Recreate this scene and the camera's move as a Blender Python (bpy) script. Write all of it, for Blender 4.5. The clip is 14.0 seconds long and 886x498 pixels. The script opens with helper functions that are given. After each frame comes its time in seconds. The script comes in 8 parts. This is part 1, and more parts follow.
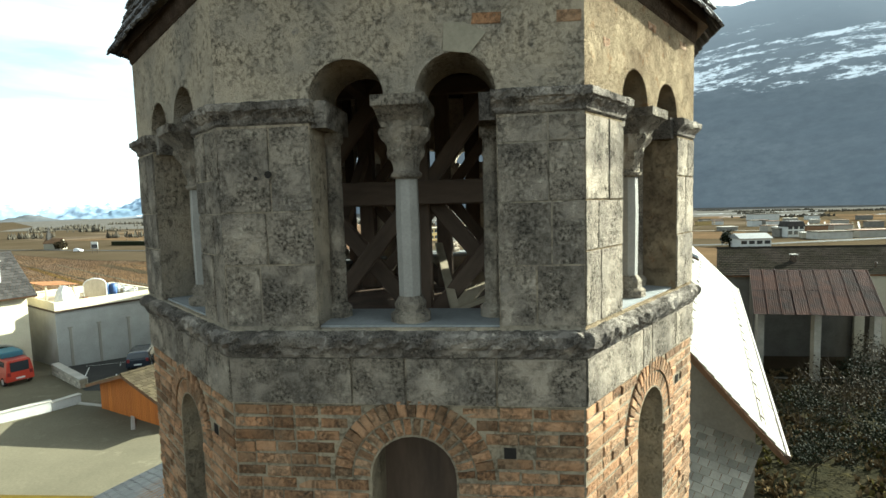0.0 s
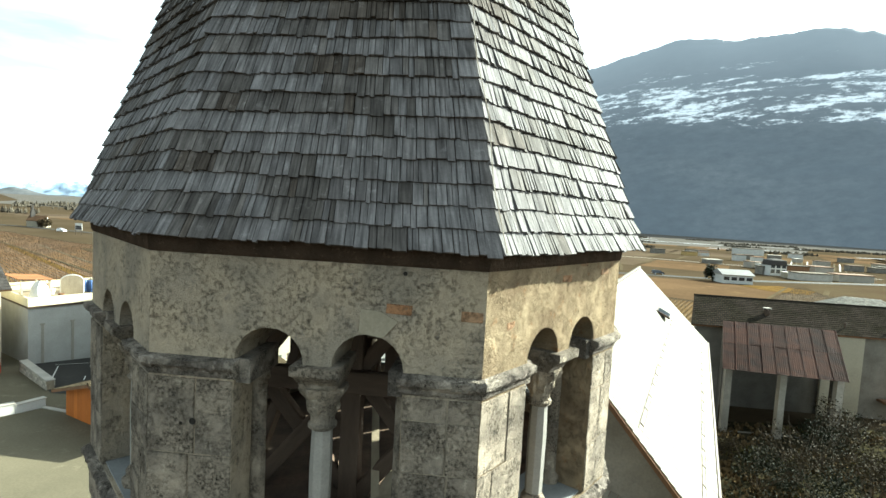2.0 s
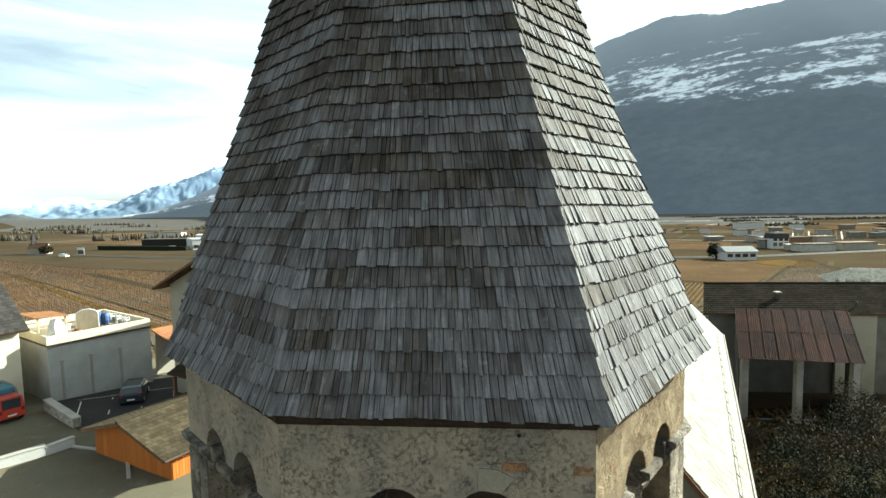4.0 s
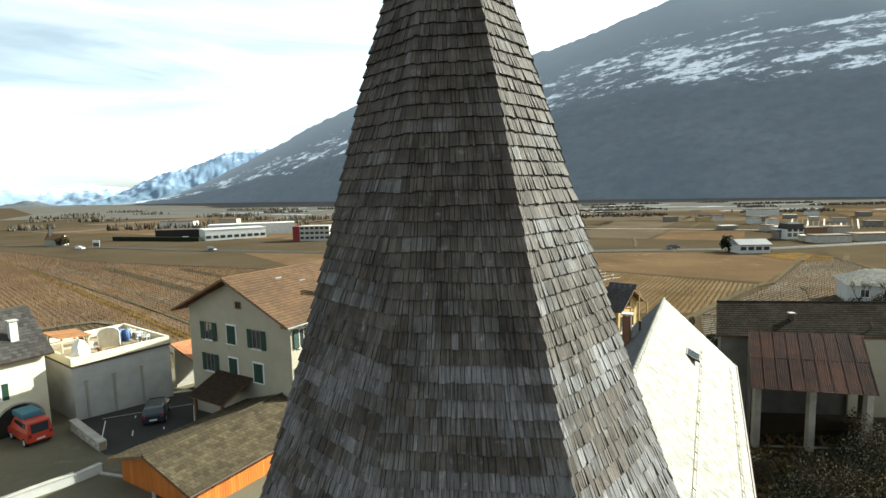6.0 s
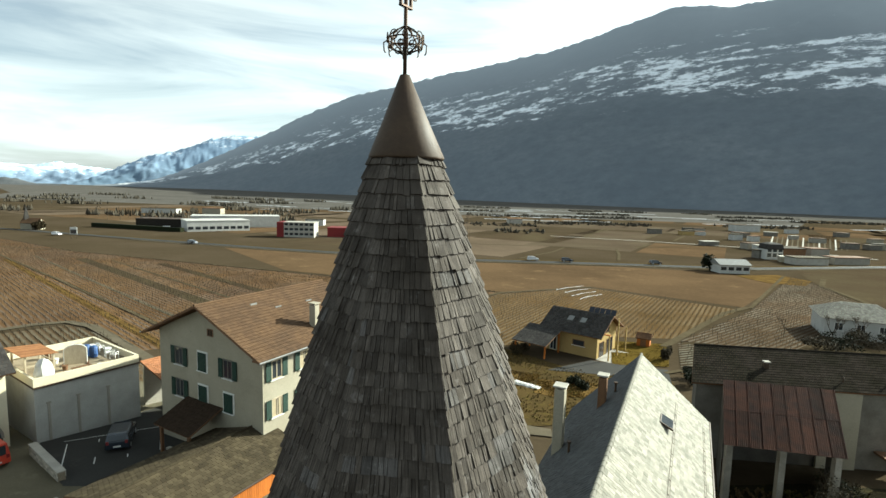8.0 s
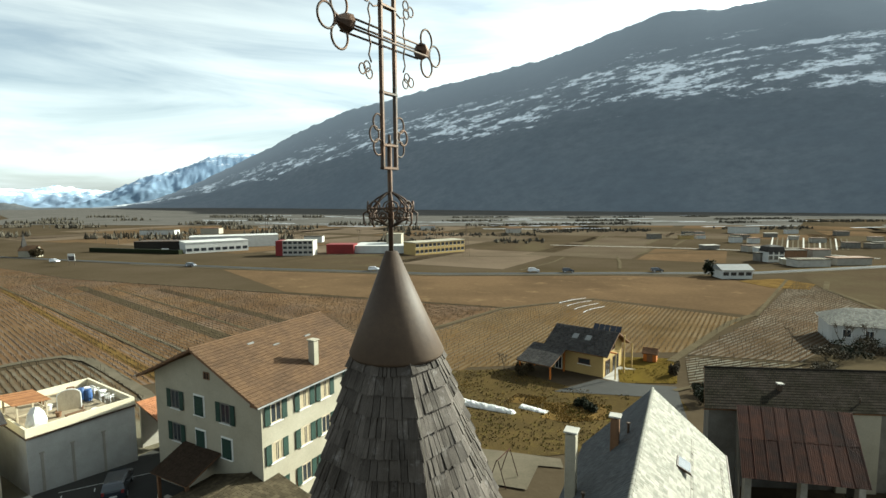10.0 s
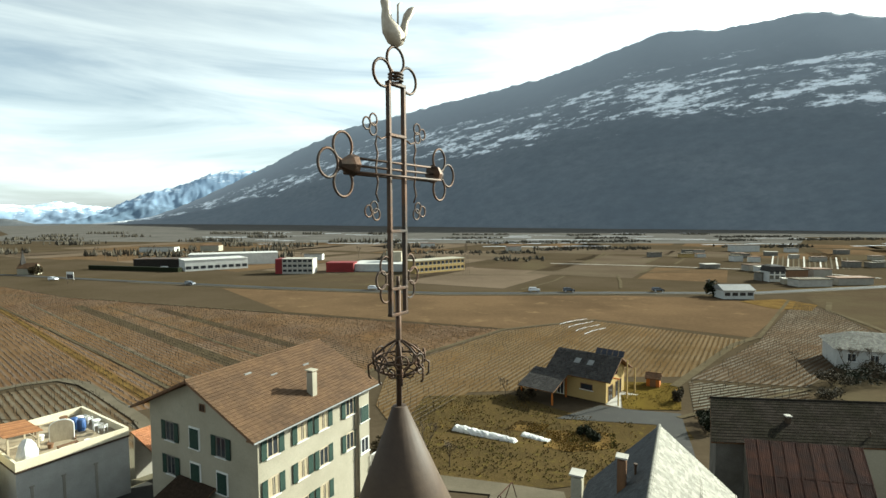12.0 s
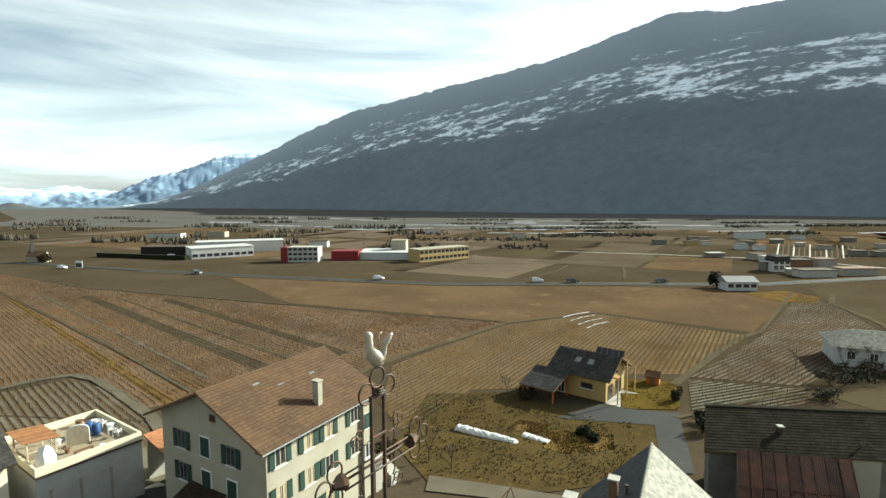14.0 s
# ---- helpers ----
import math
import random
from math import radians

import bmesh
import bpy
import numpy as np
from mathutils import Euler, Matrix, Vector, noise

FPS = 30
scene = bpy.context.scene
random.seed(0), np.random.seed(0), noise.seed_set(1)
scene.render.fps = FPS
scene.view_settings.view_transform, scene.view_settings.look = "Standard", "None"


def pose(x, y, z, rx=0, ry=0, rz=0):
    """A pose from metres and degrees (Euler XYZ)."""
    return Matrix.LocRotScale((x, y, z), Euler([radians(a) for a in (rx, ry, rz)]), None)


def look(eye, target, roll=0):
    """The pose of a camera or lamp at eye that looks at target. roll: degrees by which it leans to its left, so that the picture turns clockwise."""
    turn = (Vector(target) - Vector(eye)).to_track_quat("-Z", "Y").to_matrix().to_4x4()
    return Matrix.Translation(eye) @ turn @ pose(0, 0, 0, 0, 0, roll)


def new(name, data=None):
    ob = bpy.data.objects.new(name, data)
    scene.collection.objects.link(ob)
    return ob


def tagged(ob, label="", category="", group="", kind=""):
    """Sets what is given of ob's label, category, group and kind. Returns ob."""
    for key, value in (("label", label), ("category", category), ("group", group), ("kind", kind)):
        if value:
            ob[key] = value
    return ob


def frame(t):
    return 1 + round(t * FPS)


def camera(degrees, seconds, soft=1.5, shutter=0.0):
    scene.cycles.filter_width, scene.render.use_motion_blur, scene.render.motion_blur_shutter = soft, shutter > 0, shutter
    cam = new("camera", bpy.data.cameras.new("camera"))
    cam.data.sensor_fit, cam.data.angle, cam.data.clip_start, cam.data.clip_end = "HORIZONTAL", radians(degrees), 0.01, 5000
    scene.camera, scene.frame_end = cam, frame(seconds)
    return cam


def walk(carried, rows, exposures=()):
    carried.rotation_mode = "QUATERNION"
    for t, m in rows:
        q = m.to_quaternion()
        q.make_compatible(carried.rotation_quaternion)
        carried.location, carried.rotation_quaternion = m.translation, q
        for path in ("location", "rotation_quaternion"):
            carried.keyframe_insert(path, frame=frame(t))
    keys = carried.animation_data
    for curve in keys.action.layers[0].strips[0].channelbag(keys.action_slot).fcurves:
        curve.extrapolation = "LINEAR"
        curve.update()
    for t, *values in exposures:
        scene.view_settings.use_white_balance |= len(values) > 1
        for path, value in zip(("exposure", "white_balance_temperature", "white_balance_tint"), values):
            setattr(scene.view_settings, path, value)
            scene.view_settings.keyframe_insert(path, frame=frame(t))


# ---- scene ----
# ---- camera and its way: t, x, y, z, yaw, pitch, roll ----
cam = camera(81.87, 14.0)
ROWS = [
    (0, 0.627, -5.373, 9.690, 6.14, -4.78, 1.59),
    (0.5, 0.765, -5.393, 10.132, 5.74, -5.32, 1.11),
    (1, 0.978, -5.483, 10.671, 5.55, -5.78, -0.55),
    (1.5, 1.103, -5.501, 11.000, 5.43, -5.37, -2.79),
    (2, 1.088, -5.492, 11.288, 5.27, -3.98, -3.17),
    (2.5, 0.959, -5.589, 11.465, 5.13, -4.78, -0.96),
    (3, 0.748, -5.693, 11.720, 4.95, -5.41, 0.48),
    (3.5, 0.589, -5.734, 11.967, 4.92, -5.35, 0.84),
    (4, 0.428, -5.730, 12.389, 5.02, -4.54, 1.06),
    (4.2, 0.374, -5.719, 12.604, 5.11, -3.93, 1.27),
    (6.3, 0.223, -5.778, 15.921, 6.42, -7.66, 1.11),
    (6.5, 0.261, -5.728, 16.239, 6.33, -9.10, 0.28),
    (7, 0.316, -5.334, 17.011, 5.74, -7.86, 0.79),
    (7.5, 0.411, -5.108, 17.656, 5.43, -6.55, -0.25),
    (8, 0.474, -4.890, 18.276, 4.79, -6.59, -1.52),
    (8.2, 0.493, -4.839, 18.559, 4.62, -7.51, -0.34),
    (10.3, 0.297, -3.588, 19.882, 4.55, -5.13, 0.44),
    (10.5, 0.246, -3.507, 19.992, 4.59, -4.95, 0.13),
    (11, 0.243, -3.460, 20.175, 4.69, -4.17, 0.17),
    (11.5, 0.216, -3.269, 20.397, 4.59, -4.11, 0.04),
    (12, 0.229, -3.244, 20.622, 4.54, -3.59, 0.33),
    (12.5, 0.228, -3.198, 20.985, 4.82, -3.53, 0.55),
    (13, 0.352, -3.596, 21.675, 4.86, -3.74, 1.04),
    (13.5, 0.432, -3.692, 22.433, 4.89, -4.90, 1.18),
    (14, 0.565, -3.895, 23.067, 5.10, -5.40, 0.30),
]
EXPOSURES = [(0.0, 2.28, 5950, -8), (2.0, 2.4, 5950, -8), (2.9, 2.1, 5950, -8), (4.2, 1.92, 5950, -7), (6.5, 1.85, 6050, -3), (8.0, 1.52, 6050, -6), (14.0, 1.48, 6000, -6)]
walk(cam, [(t, pose(x, y, z, 90 + pitch, roll, yaw)) for t, x, y, z, yaw, pitch, roll in ROWS], EXPOSURES)

# ---- world, sun ----
SUN_AZ, SUN_EL = 34.0, 24.0          # degrees from +x towards +y, and above the horizon
sun_dir = Vector((math.cos(radians(SUN_AZ)) * math.cos(radians(SUN_EL)), math.sin(radians(SUN_AZ)) * math.cos(radians(SUN_EL)), math.sin(radians(SUN_EL))))
world = bpy.data.worlds.new("sky")
scene.world = world
world.use_nodes = True
wn, wl = world.node_tree.nodes, world.node_tree.links
wn.clear()
w_out = wn.new("ShaderNodeOutputWorld")
w_bg = wn.new("ShaderNodeBackground")
w_sky = wn.new("ShaderNodeTexSky")
w_sky.sky_type, w_sky.sun_disc = "NISHITA", False
w_sky.sun_elevation, w_sky.sun_rotation = radians(SUN_EL), radians(90 - SUN_AZ)
w_sky.dust_density, w_sky.altitude = 3.0, 500
w_co = wn.new("ShaderNodeTexCoord")
w_map = wn.new("ShaderNodeMapping")
w_map.inputs["Rotation"].default_value = (0, 0, radians(20))
w_map.inputs["Scale"].default_value = (1.0, 1.6, 9.0)
w_noise = wn.new("ShaderNodeTexNoise")
w_noise.inputs["Scale"].default_value, w_noise.inputs["Detail"].default_value, w_noise.inputs["Roughness"].default_value = 1.3, 7, 0.55
w_noise.inputs["Distortion"].default_value = 0.6
w_ramp = wn.new("ShaderNodeValToRGB")
w_ramp.color_ramp.elements[0].position, w_ramp.color_ramp.elements[1].position = 0.36, 0.62
w_ramp.color_ramp.elements[0].color = (0.3, 0.3, 0.3, 1)
w_ramp.color_ramp.elements[1].color = (0.85, 0.85, 0.85, 1)
w_mix = wn.new("ShaderNodeMix")
w_mix.data_type = "RGBA"
w_grey = wn.new("ShaderNodeRGBToBW")
w_gain = wn.new("ShaderNodeMath")
w_gain.operation = "MULTIPLY_ADD"
w_gain.inputs[1].default_value, w_gain.inputs[2].default_value = 3.1, 1.5
wl.new(w_sky.outputs["Color"], w_grey.inputs["Color"])
wl.new(w_grey.outputs["Val"], w_gain.inputs[0])
wl.new(w_gain.outputs[0], w_mix.inputs["B"])
wl.new(w_co.outputs["Generated"], w_map.inputs["Vector"])
wl.new(w_map.outputs["Vector"], w_noise.inputs["Vector"])
wl.new(w_noise.outputs["Fac"], w_ramp.inputs["Fac"])
wl.new(w_ramp.outputs["Color"], w_mix.inputs["Factor"])
wl.new(w_sky.outputs["Color"], w_mix.inputs["A"])
wl.new(w_mix.outputs["Result"], w_bg.inputs["Color"])
w_bg.inputs["Strength"].default_value = 0.046
wl.new(w_bg.outputs["Background"], w_out.inputs["Surface"])

sun_data = bpy.data.lights.new("sun", "SUN")
sun_data.energy, sun_data.angle, sun_data.color = 5.0, radians(0.53), (1.0, 0.925, 0.81)
sun = new("sun", sun_data)
sun.matrix_world = look(sun_dir * 500, (0, 0, 0))

# ---- materials ----
def rgb(c):
    return (c[0], c[1], c[2], 1.0)


def material(name, base, second=None, third=None, rough=0.85, metal=0.0, scale=3.0, fine=40.0, bump=0.3, depth=0.01,
             stretch=(1, 1, 1), per_piece=0.0, cut=(0.35, 0.65), spots=0.45, coat=0.0, space="Object", speckle=None, streak=0.0, rows=None):
    """A surface of two or three colours: broad stains, fine grain and relief; per_piece varies the value from piece to piece."""
    m = bpy.data.materials.new(name)
    m.use_nodes = True
    n, l = m.node_tree.nodes, m.node_tree.links
    b = n["Principled BSDF"]
    b.inputs["Roughness"].default_value, b.inputs["Metallic"].default_value = rough, metal
    b.inputs["Specular IOR Level"].default_value = 0.0 if rough >= 0.94 else 0.06 if rough >= 0.75 else 0.2 if rough >= 0.6 else 0.5
    if coat:
        b.inputs["Coat Weight"].default_value = coat
    second = second or tuple(0.72 * v for v in base)
    co = n.new("ShaderNodeTexCoord")
    mp = n.new("ShaderNodeMapping")
    mp.inputs["Scale"].default_value = stretch
    l.new(co.outputs[space], mp.inputs["Vector"])
    info = n.new("ShaderNodeObjectInfo")
    shift = n.new("ShaderNodeVectorMath")
    shift.operation = "MULTIPLY_ADD"
    shift.inputs[1].default_value = (37.0, 17.0, 53.0)
    if per_piece:
        l.new(info.outputs["Random"], shift.inputs[0])
    else:
        shift.inputs[0].default_value = (0, 0, 0)
    l.new(mp.outputs["Vector"], shift.inputs[2])
    vec = shift.outputs["Vector"]

    def noise_node(s, detail=4, rough_=0.6):
        t = n.new("ShaderNodeTexNoise")
        t.inputs["Scale"].default_value, t.inputs["Detail"].default_value, t.inputs["Roughness"].default_value = s, detail, rough_
        l.new(vec, t.inputs["Vector"])
        return t.outputs["Fac"]

    def ramp(fac, a, c):
        r = n.new("ShaderNodeMapRange")
        r.inputs["From Min"].default_value, r.inputs["From Max"].default_value = a, c
        l.new(fac, r.inputs["Value"])
        return r.outputs["Result"]

    def mix(fac, a, c, mode="MIX"):
        x = n.new("ShaderNodeMix")
        x.data_type, x.blend_type = "RGBA", mode
        for key, v in (("Factor", fac), ("A", a), ("B", c)):
            if isinstance(v, (tuple, float, int)):
                x.inputs[key].default_value = rgb(v) if isinstance(v, tuple) else v
            else:
                l.new(v, x.inputs[key])
        return x.outputs["Result"]

    broad = noise_node(scale)
    grain = noise_node(fine, 3, 0.65)
    col = mix(ramp(broad, cut[0], cut[1]), base, second)
    if third:
        mid = noise_node(scale * 4.3, 5, 0.7)
        col = mix(ramp(mid, spots + 0.08, spots + 0.2), col, third)
    g = n.new("ShaderNodeMapRange")
    g.inputs["To Min"].default_value, g.inputs["To Max"].default_value = 0.74, 1.22
    l.new(grain, g.inputs["Value"])
    gc = n.new("ShaderNodeCombineColor")
    for k in ("Red", "Green", "Blue"):
        l.new(g.outputs["Result"], gc.inputs[k])
    col = mix(1.0, col, gc.outputs["Color"], "MULTIPLY")
    if rows:
        # bare soil under the vine rows, with grassed strips between them: direction along the rows, gap, strip colour
        rv = n.new("ShaderNodeVectorMath")
        rv.operation = "DOT_PRODUCT"
        k = math.tau / rows[1] / math.hypot(*rows[0])
        rv.inputs[1].default_value = (-rows[0][1] * k, rows[0][0] * k, 0)
        l.new(co.outputs["Object"], rv.inputs[0])
        ra = n.new("ShaderNodeMath")
        ra.operation = "MULTIPLY_ADD"
        ra.inputs[1].default_value = 2.0
        l.new(noise_node(0.35, 3), ra.inputs[0])
        l.new(rv.outputs["Value"], ra.inputs[2])
        rw = n.new("ShaderNodeMath")
        rw.operation = "SINE"
        l.new(ra.outputs[0], rw.inputs[0])
        rf = n.new("ShaderNodeMath")
        rf.operation = "MULTIPLY"
        l.new(ramp(rw.outputs[0], -0.5, 0.7), rf.inputs[0])
        l.new(ramp(noise_node(0.12, 4), 0.3, 0.6), rf.inputs[1])
        col = mix(rf.outputs[0], col, rows[2])
        # whole rows and blocks of rows differ
        rb = n.new("ShaderNodeMapping")
        rb.inputs["Rotation"].default_value = (0, 0, -math.atan2(rows[0][1], rows[0][0]))
        rb.vector_type = "POINT"
        l.new(co.outputs["Object"], rb.inputs["Vector"])
        rs = n.new("ShaderNodeMapping")
        rs.inputs["Scale"].default_value = (0.008, 0.11, 0.0)
        l.new(rb.outputs["Vector"], rs.inputs["Vector"])
        rt = n.new("ShaderNodeTexNoise")
        rt.inputs["Scale"].default_value, rt.inputs["Detail"].default_value = 1.0, 3
        l.new(rs.outputs["Vector"], rt.inputs["Vector"])
        rr = n.new("ShaderNodeMapRange")
        for key, v in (("From Min", 0.3), ("From Max", 0.7), ("To Min", 0.82), ("To Max", 1.18)):
            rr.inputs[key].default_value = v
        l.new(rt.outputs["Fac"], rr.inputs["Value"])
        rc = n.new("ShaderNodeCombineColor")
        for key in ("Red", "Green", "Blue"):
            l.new(rr.outputs["Result"], rc.inputs[key])
        col = mix(1.0, col, rc.outputs["Color"], "MULTIPLY")
    pits = None
    if speckle:
        # small dark pits and lichen specks: size, threshold, colour
        pits = ramp(noise_node(speckle[0], 9, 0.8), speckle[1], speckle[1] + 0.16)
        wide = ramp(noise_node(speckle[0] * 0.14, 3, 0.6), 0.36, 0.62)
        pm = n.new("ShaderNodeMath")
        pm.operation = "MULTIPLY"
        l.new(pits, pm.inputs[0])
        l.new(wide, pm.inputs[1])
        col = mix(pm.outputs[0], col, speckle[2])
        pits = pm.outputs[0]
    if streak:
        # grain drawn out down the slope
        gp = n.new("ShaderNodeNewGeometry")
        xyz = n.new("ShaderNodeSeparateXYZ")
        l.new(gp.outputs["Position"], xyz.inputs[0])
        off = []
        for axis, v in (("X", 0.17), ("Y", -0.05)):
            o = n.new("ShaderNodeMath")
            o.inputs[1].default_value = v
            l.new(xyz.outputs[axis], o.inputs[0])
            off.append(o)
        turn = n.new("ShaderNodeMath")
        turn.operation = "ARCTAN2"
        l.new(off[1].outputs[0], turn.inputs[0])
        l.new(off[0].outputs[0], turn.inputs[1])
        sv = n.new("ShaderNodeCombineXYZ")
        l.new(turn.outputs[0], sv.inputs["X"])
        l.new(xyz.outputs["Z"], sv.inputs["Z"])
        sm = n.new("ShaderNodeMapping")
        sm.inputs["Scale"].default_value = (1.5, 1, 0.05)
        l.new(sv.outputs[0], sm.inputs["Vector"])
        st = n.new("ShaderNodeTexNoise")
        st.inputs["Scale"].default_value, st.inputs["Detail"].default_value = streak, 4
        l.new(sm.outputs["Vector"], st.inputs["Vector"])
        sr = n.new("ShaderNodeMapRange")
        for key, v in (("From Min", 0.3), ("From Max", 0.7), ("To Min", 0.5), ("To Max", 1.5)):
            sr.inputs[key].default_value = v
        l.new(st.outputs["Fac"], sr.inputs["Value"])
        sc = n.new("ShaderNodeCombineColor")
        for k in ("Red", "Green", "Blue"):
            l.new(sr.outputs["Result"], sc.inputs[k])
        col = mix(1.0, col, sc.outputs["Color"], "MULTIPLY")
    if per_piece:
        isl = n.new("ShaderNodeNewGeometry")
        add = n.new("ShaderNodeMath")
        add.operation = "ADD"
        l.new(info.outputs["Random"], add.inputs[0])
        l.new(isl.outputs["Random Per Island"], add.inputs[1])
        fr = n.new("ShaderNodeMath")
        fr.operation = "FRACT"
        l.new(add.outputs[0], fr.inputs[0])
        v = n.new("ShaderNodeMapRange")
        v.inputs["To Min"].default_value, v.inputs["To Max"].default_value = 1 - per_piece, 1 + per_piece
        l.new(fr.outputs[0], v.inputs["Value"])
        vc = n.new("ShaderNodeCombineColor")
        for k in ("Red", "Green", "Blue"):
            l.new(v.outputs["Result"], vc.inputs[k])
        col = mix(1.0, col, vc.outputs["Color"], "MULTIPLY")
    l.new(col, b.inputs["Base Color"])
    if bump:
        bp = n.new("ShaderNodeBump")
        bp.inputs["Strength"].default_value, bp.inputs["Distance"].default_value = bump, depth
        h = n.new("ShaderNodeMath")
        h.operation = "MULTIPLY_ADD"
        h.inputs[1].default_value = 0.6
        l.new(broad, h.inputs[0])
        l.new(grain, h.inputs[2])
        if pits:
            ps = n.new("ShaderNodeMath")
            ps.operation = "MULTIPLY_ADD"
            ps.inputs[1].default_value = -0.8
            l.new(pits, ps.inputs[0])
            l.new(h.outputs[0], ps.inputs[2])
            h = ps
        l.new(h.outputs[0], bp.inputs["Height"])
        l.new(bp.outputs["Normal"], b.inputs["Normal"])
    return m


STONE = material("lichened_grey_stone", (0.44, 0.375, 0.295), (0.255, 0.222, 0.182), (0.52, 0.455, 0.36), rough=0.95, scale=2.4, fine=110, bump=1.0, depth=0.03, per_piece=0.1, spots=0.5, cut=(0.4, 0.6), speckle=(48, 0.455, (0.052, 0.047, 0.039)))
PLASTER = material("old_lime_plaster", (0.47, 0.39, 0.285), (0.335, 0.29, 0.228), (0.25, 0.22, 0.182), rough=0.95, scale=1.6, fine=90, bump=1.0, depth=0.03, spots=0.5, cut=(0.42, 0.58), speckle=(30, 0.50, (0.07, 0.058, 0.046)))
CORNICE = material("blackened_cornice_stone", (0.383, 0.337, 0.281), (0.182, 0.160, 0.138), (0.532, 0.465, 0.385), rough=0.95, scale=3.0, fine=70, bump=1.0, depth=0.025, spots=0.5, cut=(0.4, 0.6), speckle=(80, 0.45, (0.034, 0.031, 0.027)))
SHAFT = material("grey_column_stone", (0.253, 0.239, 0.216), (0.187, 0.178, 0.160), (0.253, 0.160, 0.094), rough=0.85, scale=2.2, fine=60, bump=0.25, depth=0.006, spots=0.6)
SILL = material("smooth_mortar_sill", (0.223, 0.228, 0.224), (0.167, 0.171, 0.166), rough=0.9, scale=3, fine=50, bump=0.2, depth=0.005)
BRICK = material("weathered_brick", (0.31, 0.165, 0.085), (0.25, 0.165, 0.1), (0.15, 0.115, 0.08), rough=0.92, scale=3, fine=60, bump=0.9, depth=0.015, per_piece=0.42, spots=0.5, speckle=(46, 0.47, (0.07, 0.055, 0.04)))
MORTAR = material("pale_mortar", (0.31, 0.255, 0.175), (0.2, 0.17, 0.125), rough=0.95, scale=3, fine=50, bump=0.9, depth=0.015, speckle=(40, 0.48, (0.1, 0.085, 0.065)))
DARK_WOOD = material("dark_old_timber", (0.126, 0.090, 0.066), (0.072, 0.054, 0.042), rough=0.9, scale=3, fine=30, stretch=(1, 1, 0.2), bump=0.4)
# Worn to the rubble, and darkened as well to hold the sunlit face down.
PLASTER_WORN_DIM = material("dimmed_worn_plaster_over_rubble", (0.320, 0.252, 0.164), (0.212, 0.160, 0.104), (0.240, 0.140, 0.072), rough=0.95, scale=2.2, fine=60, bump=1.0, depth=0.035, spots=0.5, cut=(0.4, 0.62), speckle=(60, 0.48, (0.10, 0.08, 0.06)))
# Near-black brown that stands for shade, under the eaves and on the porch.
BROWN_BLACK = material("shade_black_brown", (0.05, 0.035, 0.025), (0.03, 0.022, 0.016), (0.085, 0.06, 0.042), rough=0.95, scale=5, fine=40, bump=0.8, depth=0.02, spots=0.5)
PALE_WOOD = material("pale_timber", (0.42, 0.36, 0.26), (0.3, 0.25, 0.18), rough=0.85, scale=3, fine=30, stretch=(1, 1, 0.3), bump=0.3)
SHINGLE = material("silver_grey_wood_shingle", (0.142, 0.135, 0.134), (0.100, 0.093, 0.091), (0.190, 0.180, 0.179), rough=0.76, scale=2.2, fine=60, bump=0.5, depth=0.008, per_piece=0.2, spots=0.5, streak=95, cut=(0.38, 0.6))
SHINGLE_MID = material("dull_grey_wood_shingle", (0.104, 0.095, 0.089), (0.063, 0.057, 0.052), (0.144, 0.134, 0.127), rough=0.76, scale=2.2, fine=60, bump=0.5, depth=0.008, per_piece=0.24, spots=0.5, streak=95, cut=(0.38, 0.6))
SHINGLE_OLD = material("old_brown_wood_shingle", (0.082, 0.070, 0.060), (0.048, 0.040, 0.033), (0.125, 0.112, 0.102), rough=0.76, scale=2.2, fine=60, bump=0.5, depth=0.008, per_piece=0.28, spots=0.5, streak=95, cut=(0.38, 0.6))
CAP_METAL = material("dark_sheet_metal", (0.066, 0.044, 0.028), (0.048, 0.032, 0.022), rough=0.62, scale=2, fine=25, bump=0.08)
IRON = material("rusty_wrought_iron", (0.05, 0.042, 0.036), (0.10, 0.055, 0.032), rough=0.6, metal=0.55, scale=6, fine=60, bump=0.4, depth=0.003)
GILT = material("worn_white_metal", (0.434, 0.378, 0.301), (0.315, 0.259, 0.189), rough=0.45, metal=0.3, scale=6, fine=40, bump=0.2)
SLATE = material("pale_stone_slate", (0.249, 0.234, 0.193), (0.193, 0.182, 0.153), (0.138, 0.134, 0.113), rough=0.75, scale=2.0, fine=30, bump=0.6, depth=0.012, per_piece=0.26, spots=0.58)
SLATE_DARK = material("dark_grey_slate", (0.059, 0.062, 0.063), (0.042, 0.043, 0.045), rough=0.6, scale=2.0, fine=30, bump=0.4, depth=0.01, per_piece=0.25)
ROOF_TILE = material("brown_clay_tile", (0.107, 0.065, 0.037), (0.079, 0.050, 0.031), (0.064, 0.046, 0.031), rough=0.85, scale=0.5, fine=20, bump=0.3, depth=0.02, per_piece=0.12, spots=0.6)
TILE_ORANGE = material("orange_clay_tile", (0.36, 0.16, 0.075), (0.28, 0.13, 0.07), rough=0.85, scale=0.8, fine=20, bump=0.3, depth=0.02, per_piece=0.15)
TILE_BLACK = material("black_roof_tile", (0.05, 0.046, 0.042), (0.034, 0.031, 0.029), rough=0.78, scale=0.8, fine=20, bump=0.3, depth=0.02, per_piece=0.3)
TILE_GREY = material("brown_grey_fibre_slate", (0.067, 0.053, 0.032), (0.048, 0.038, 0.024), (0.032, 0.026, 0.017), rough=0.85, scale=0.7, fine=20, bump=0.3, depth=0.02, per_piece=0.28, spots=0.52)
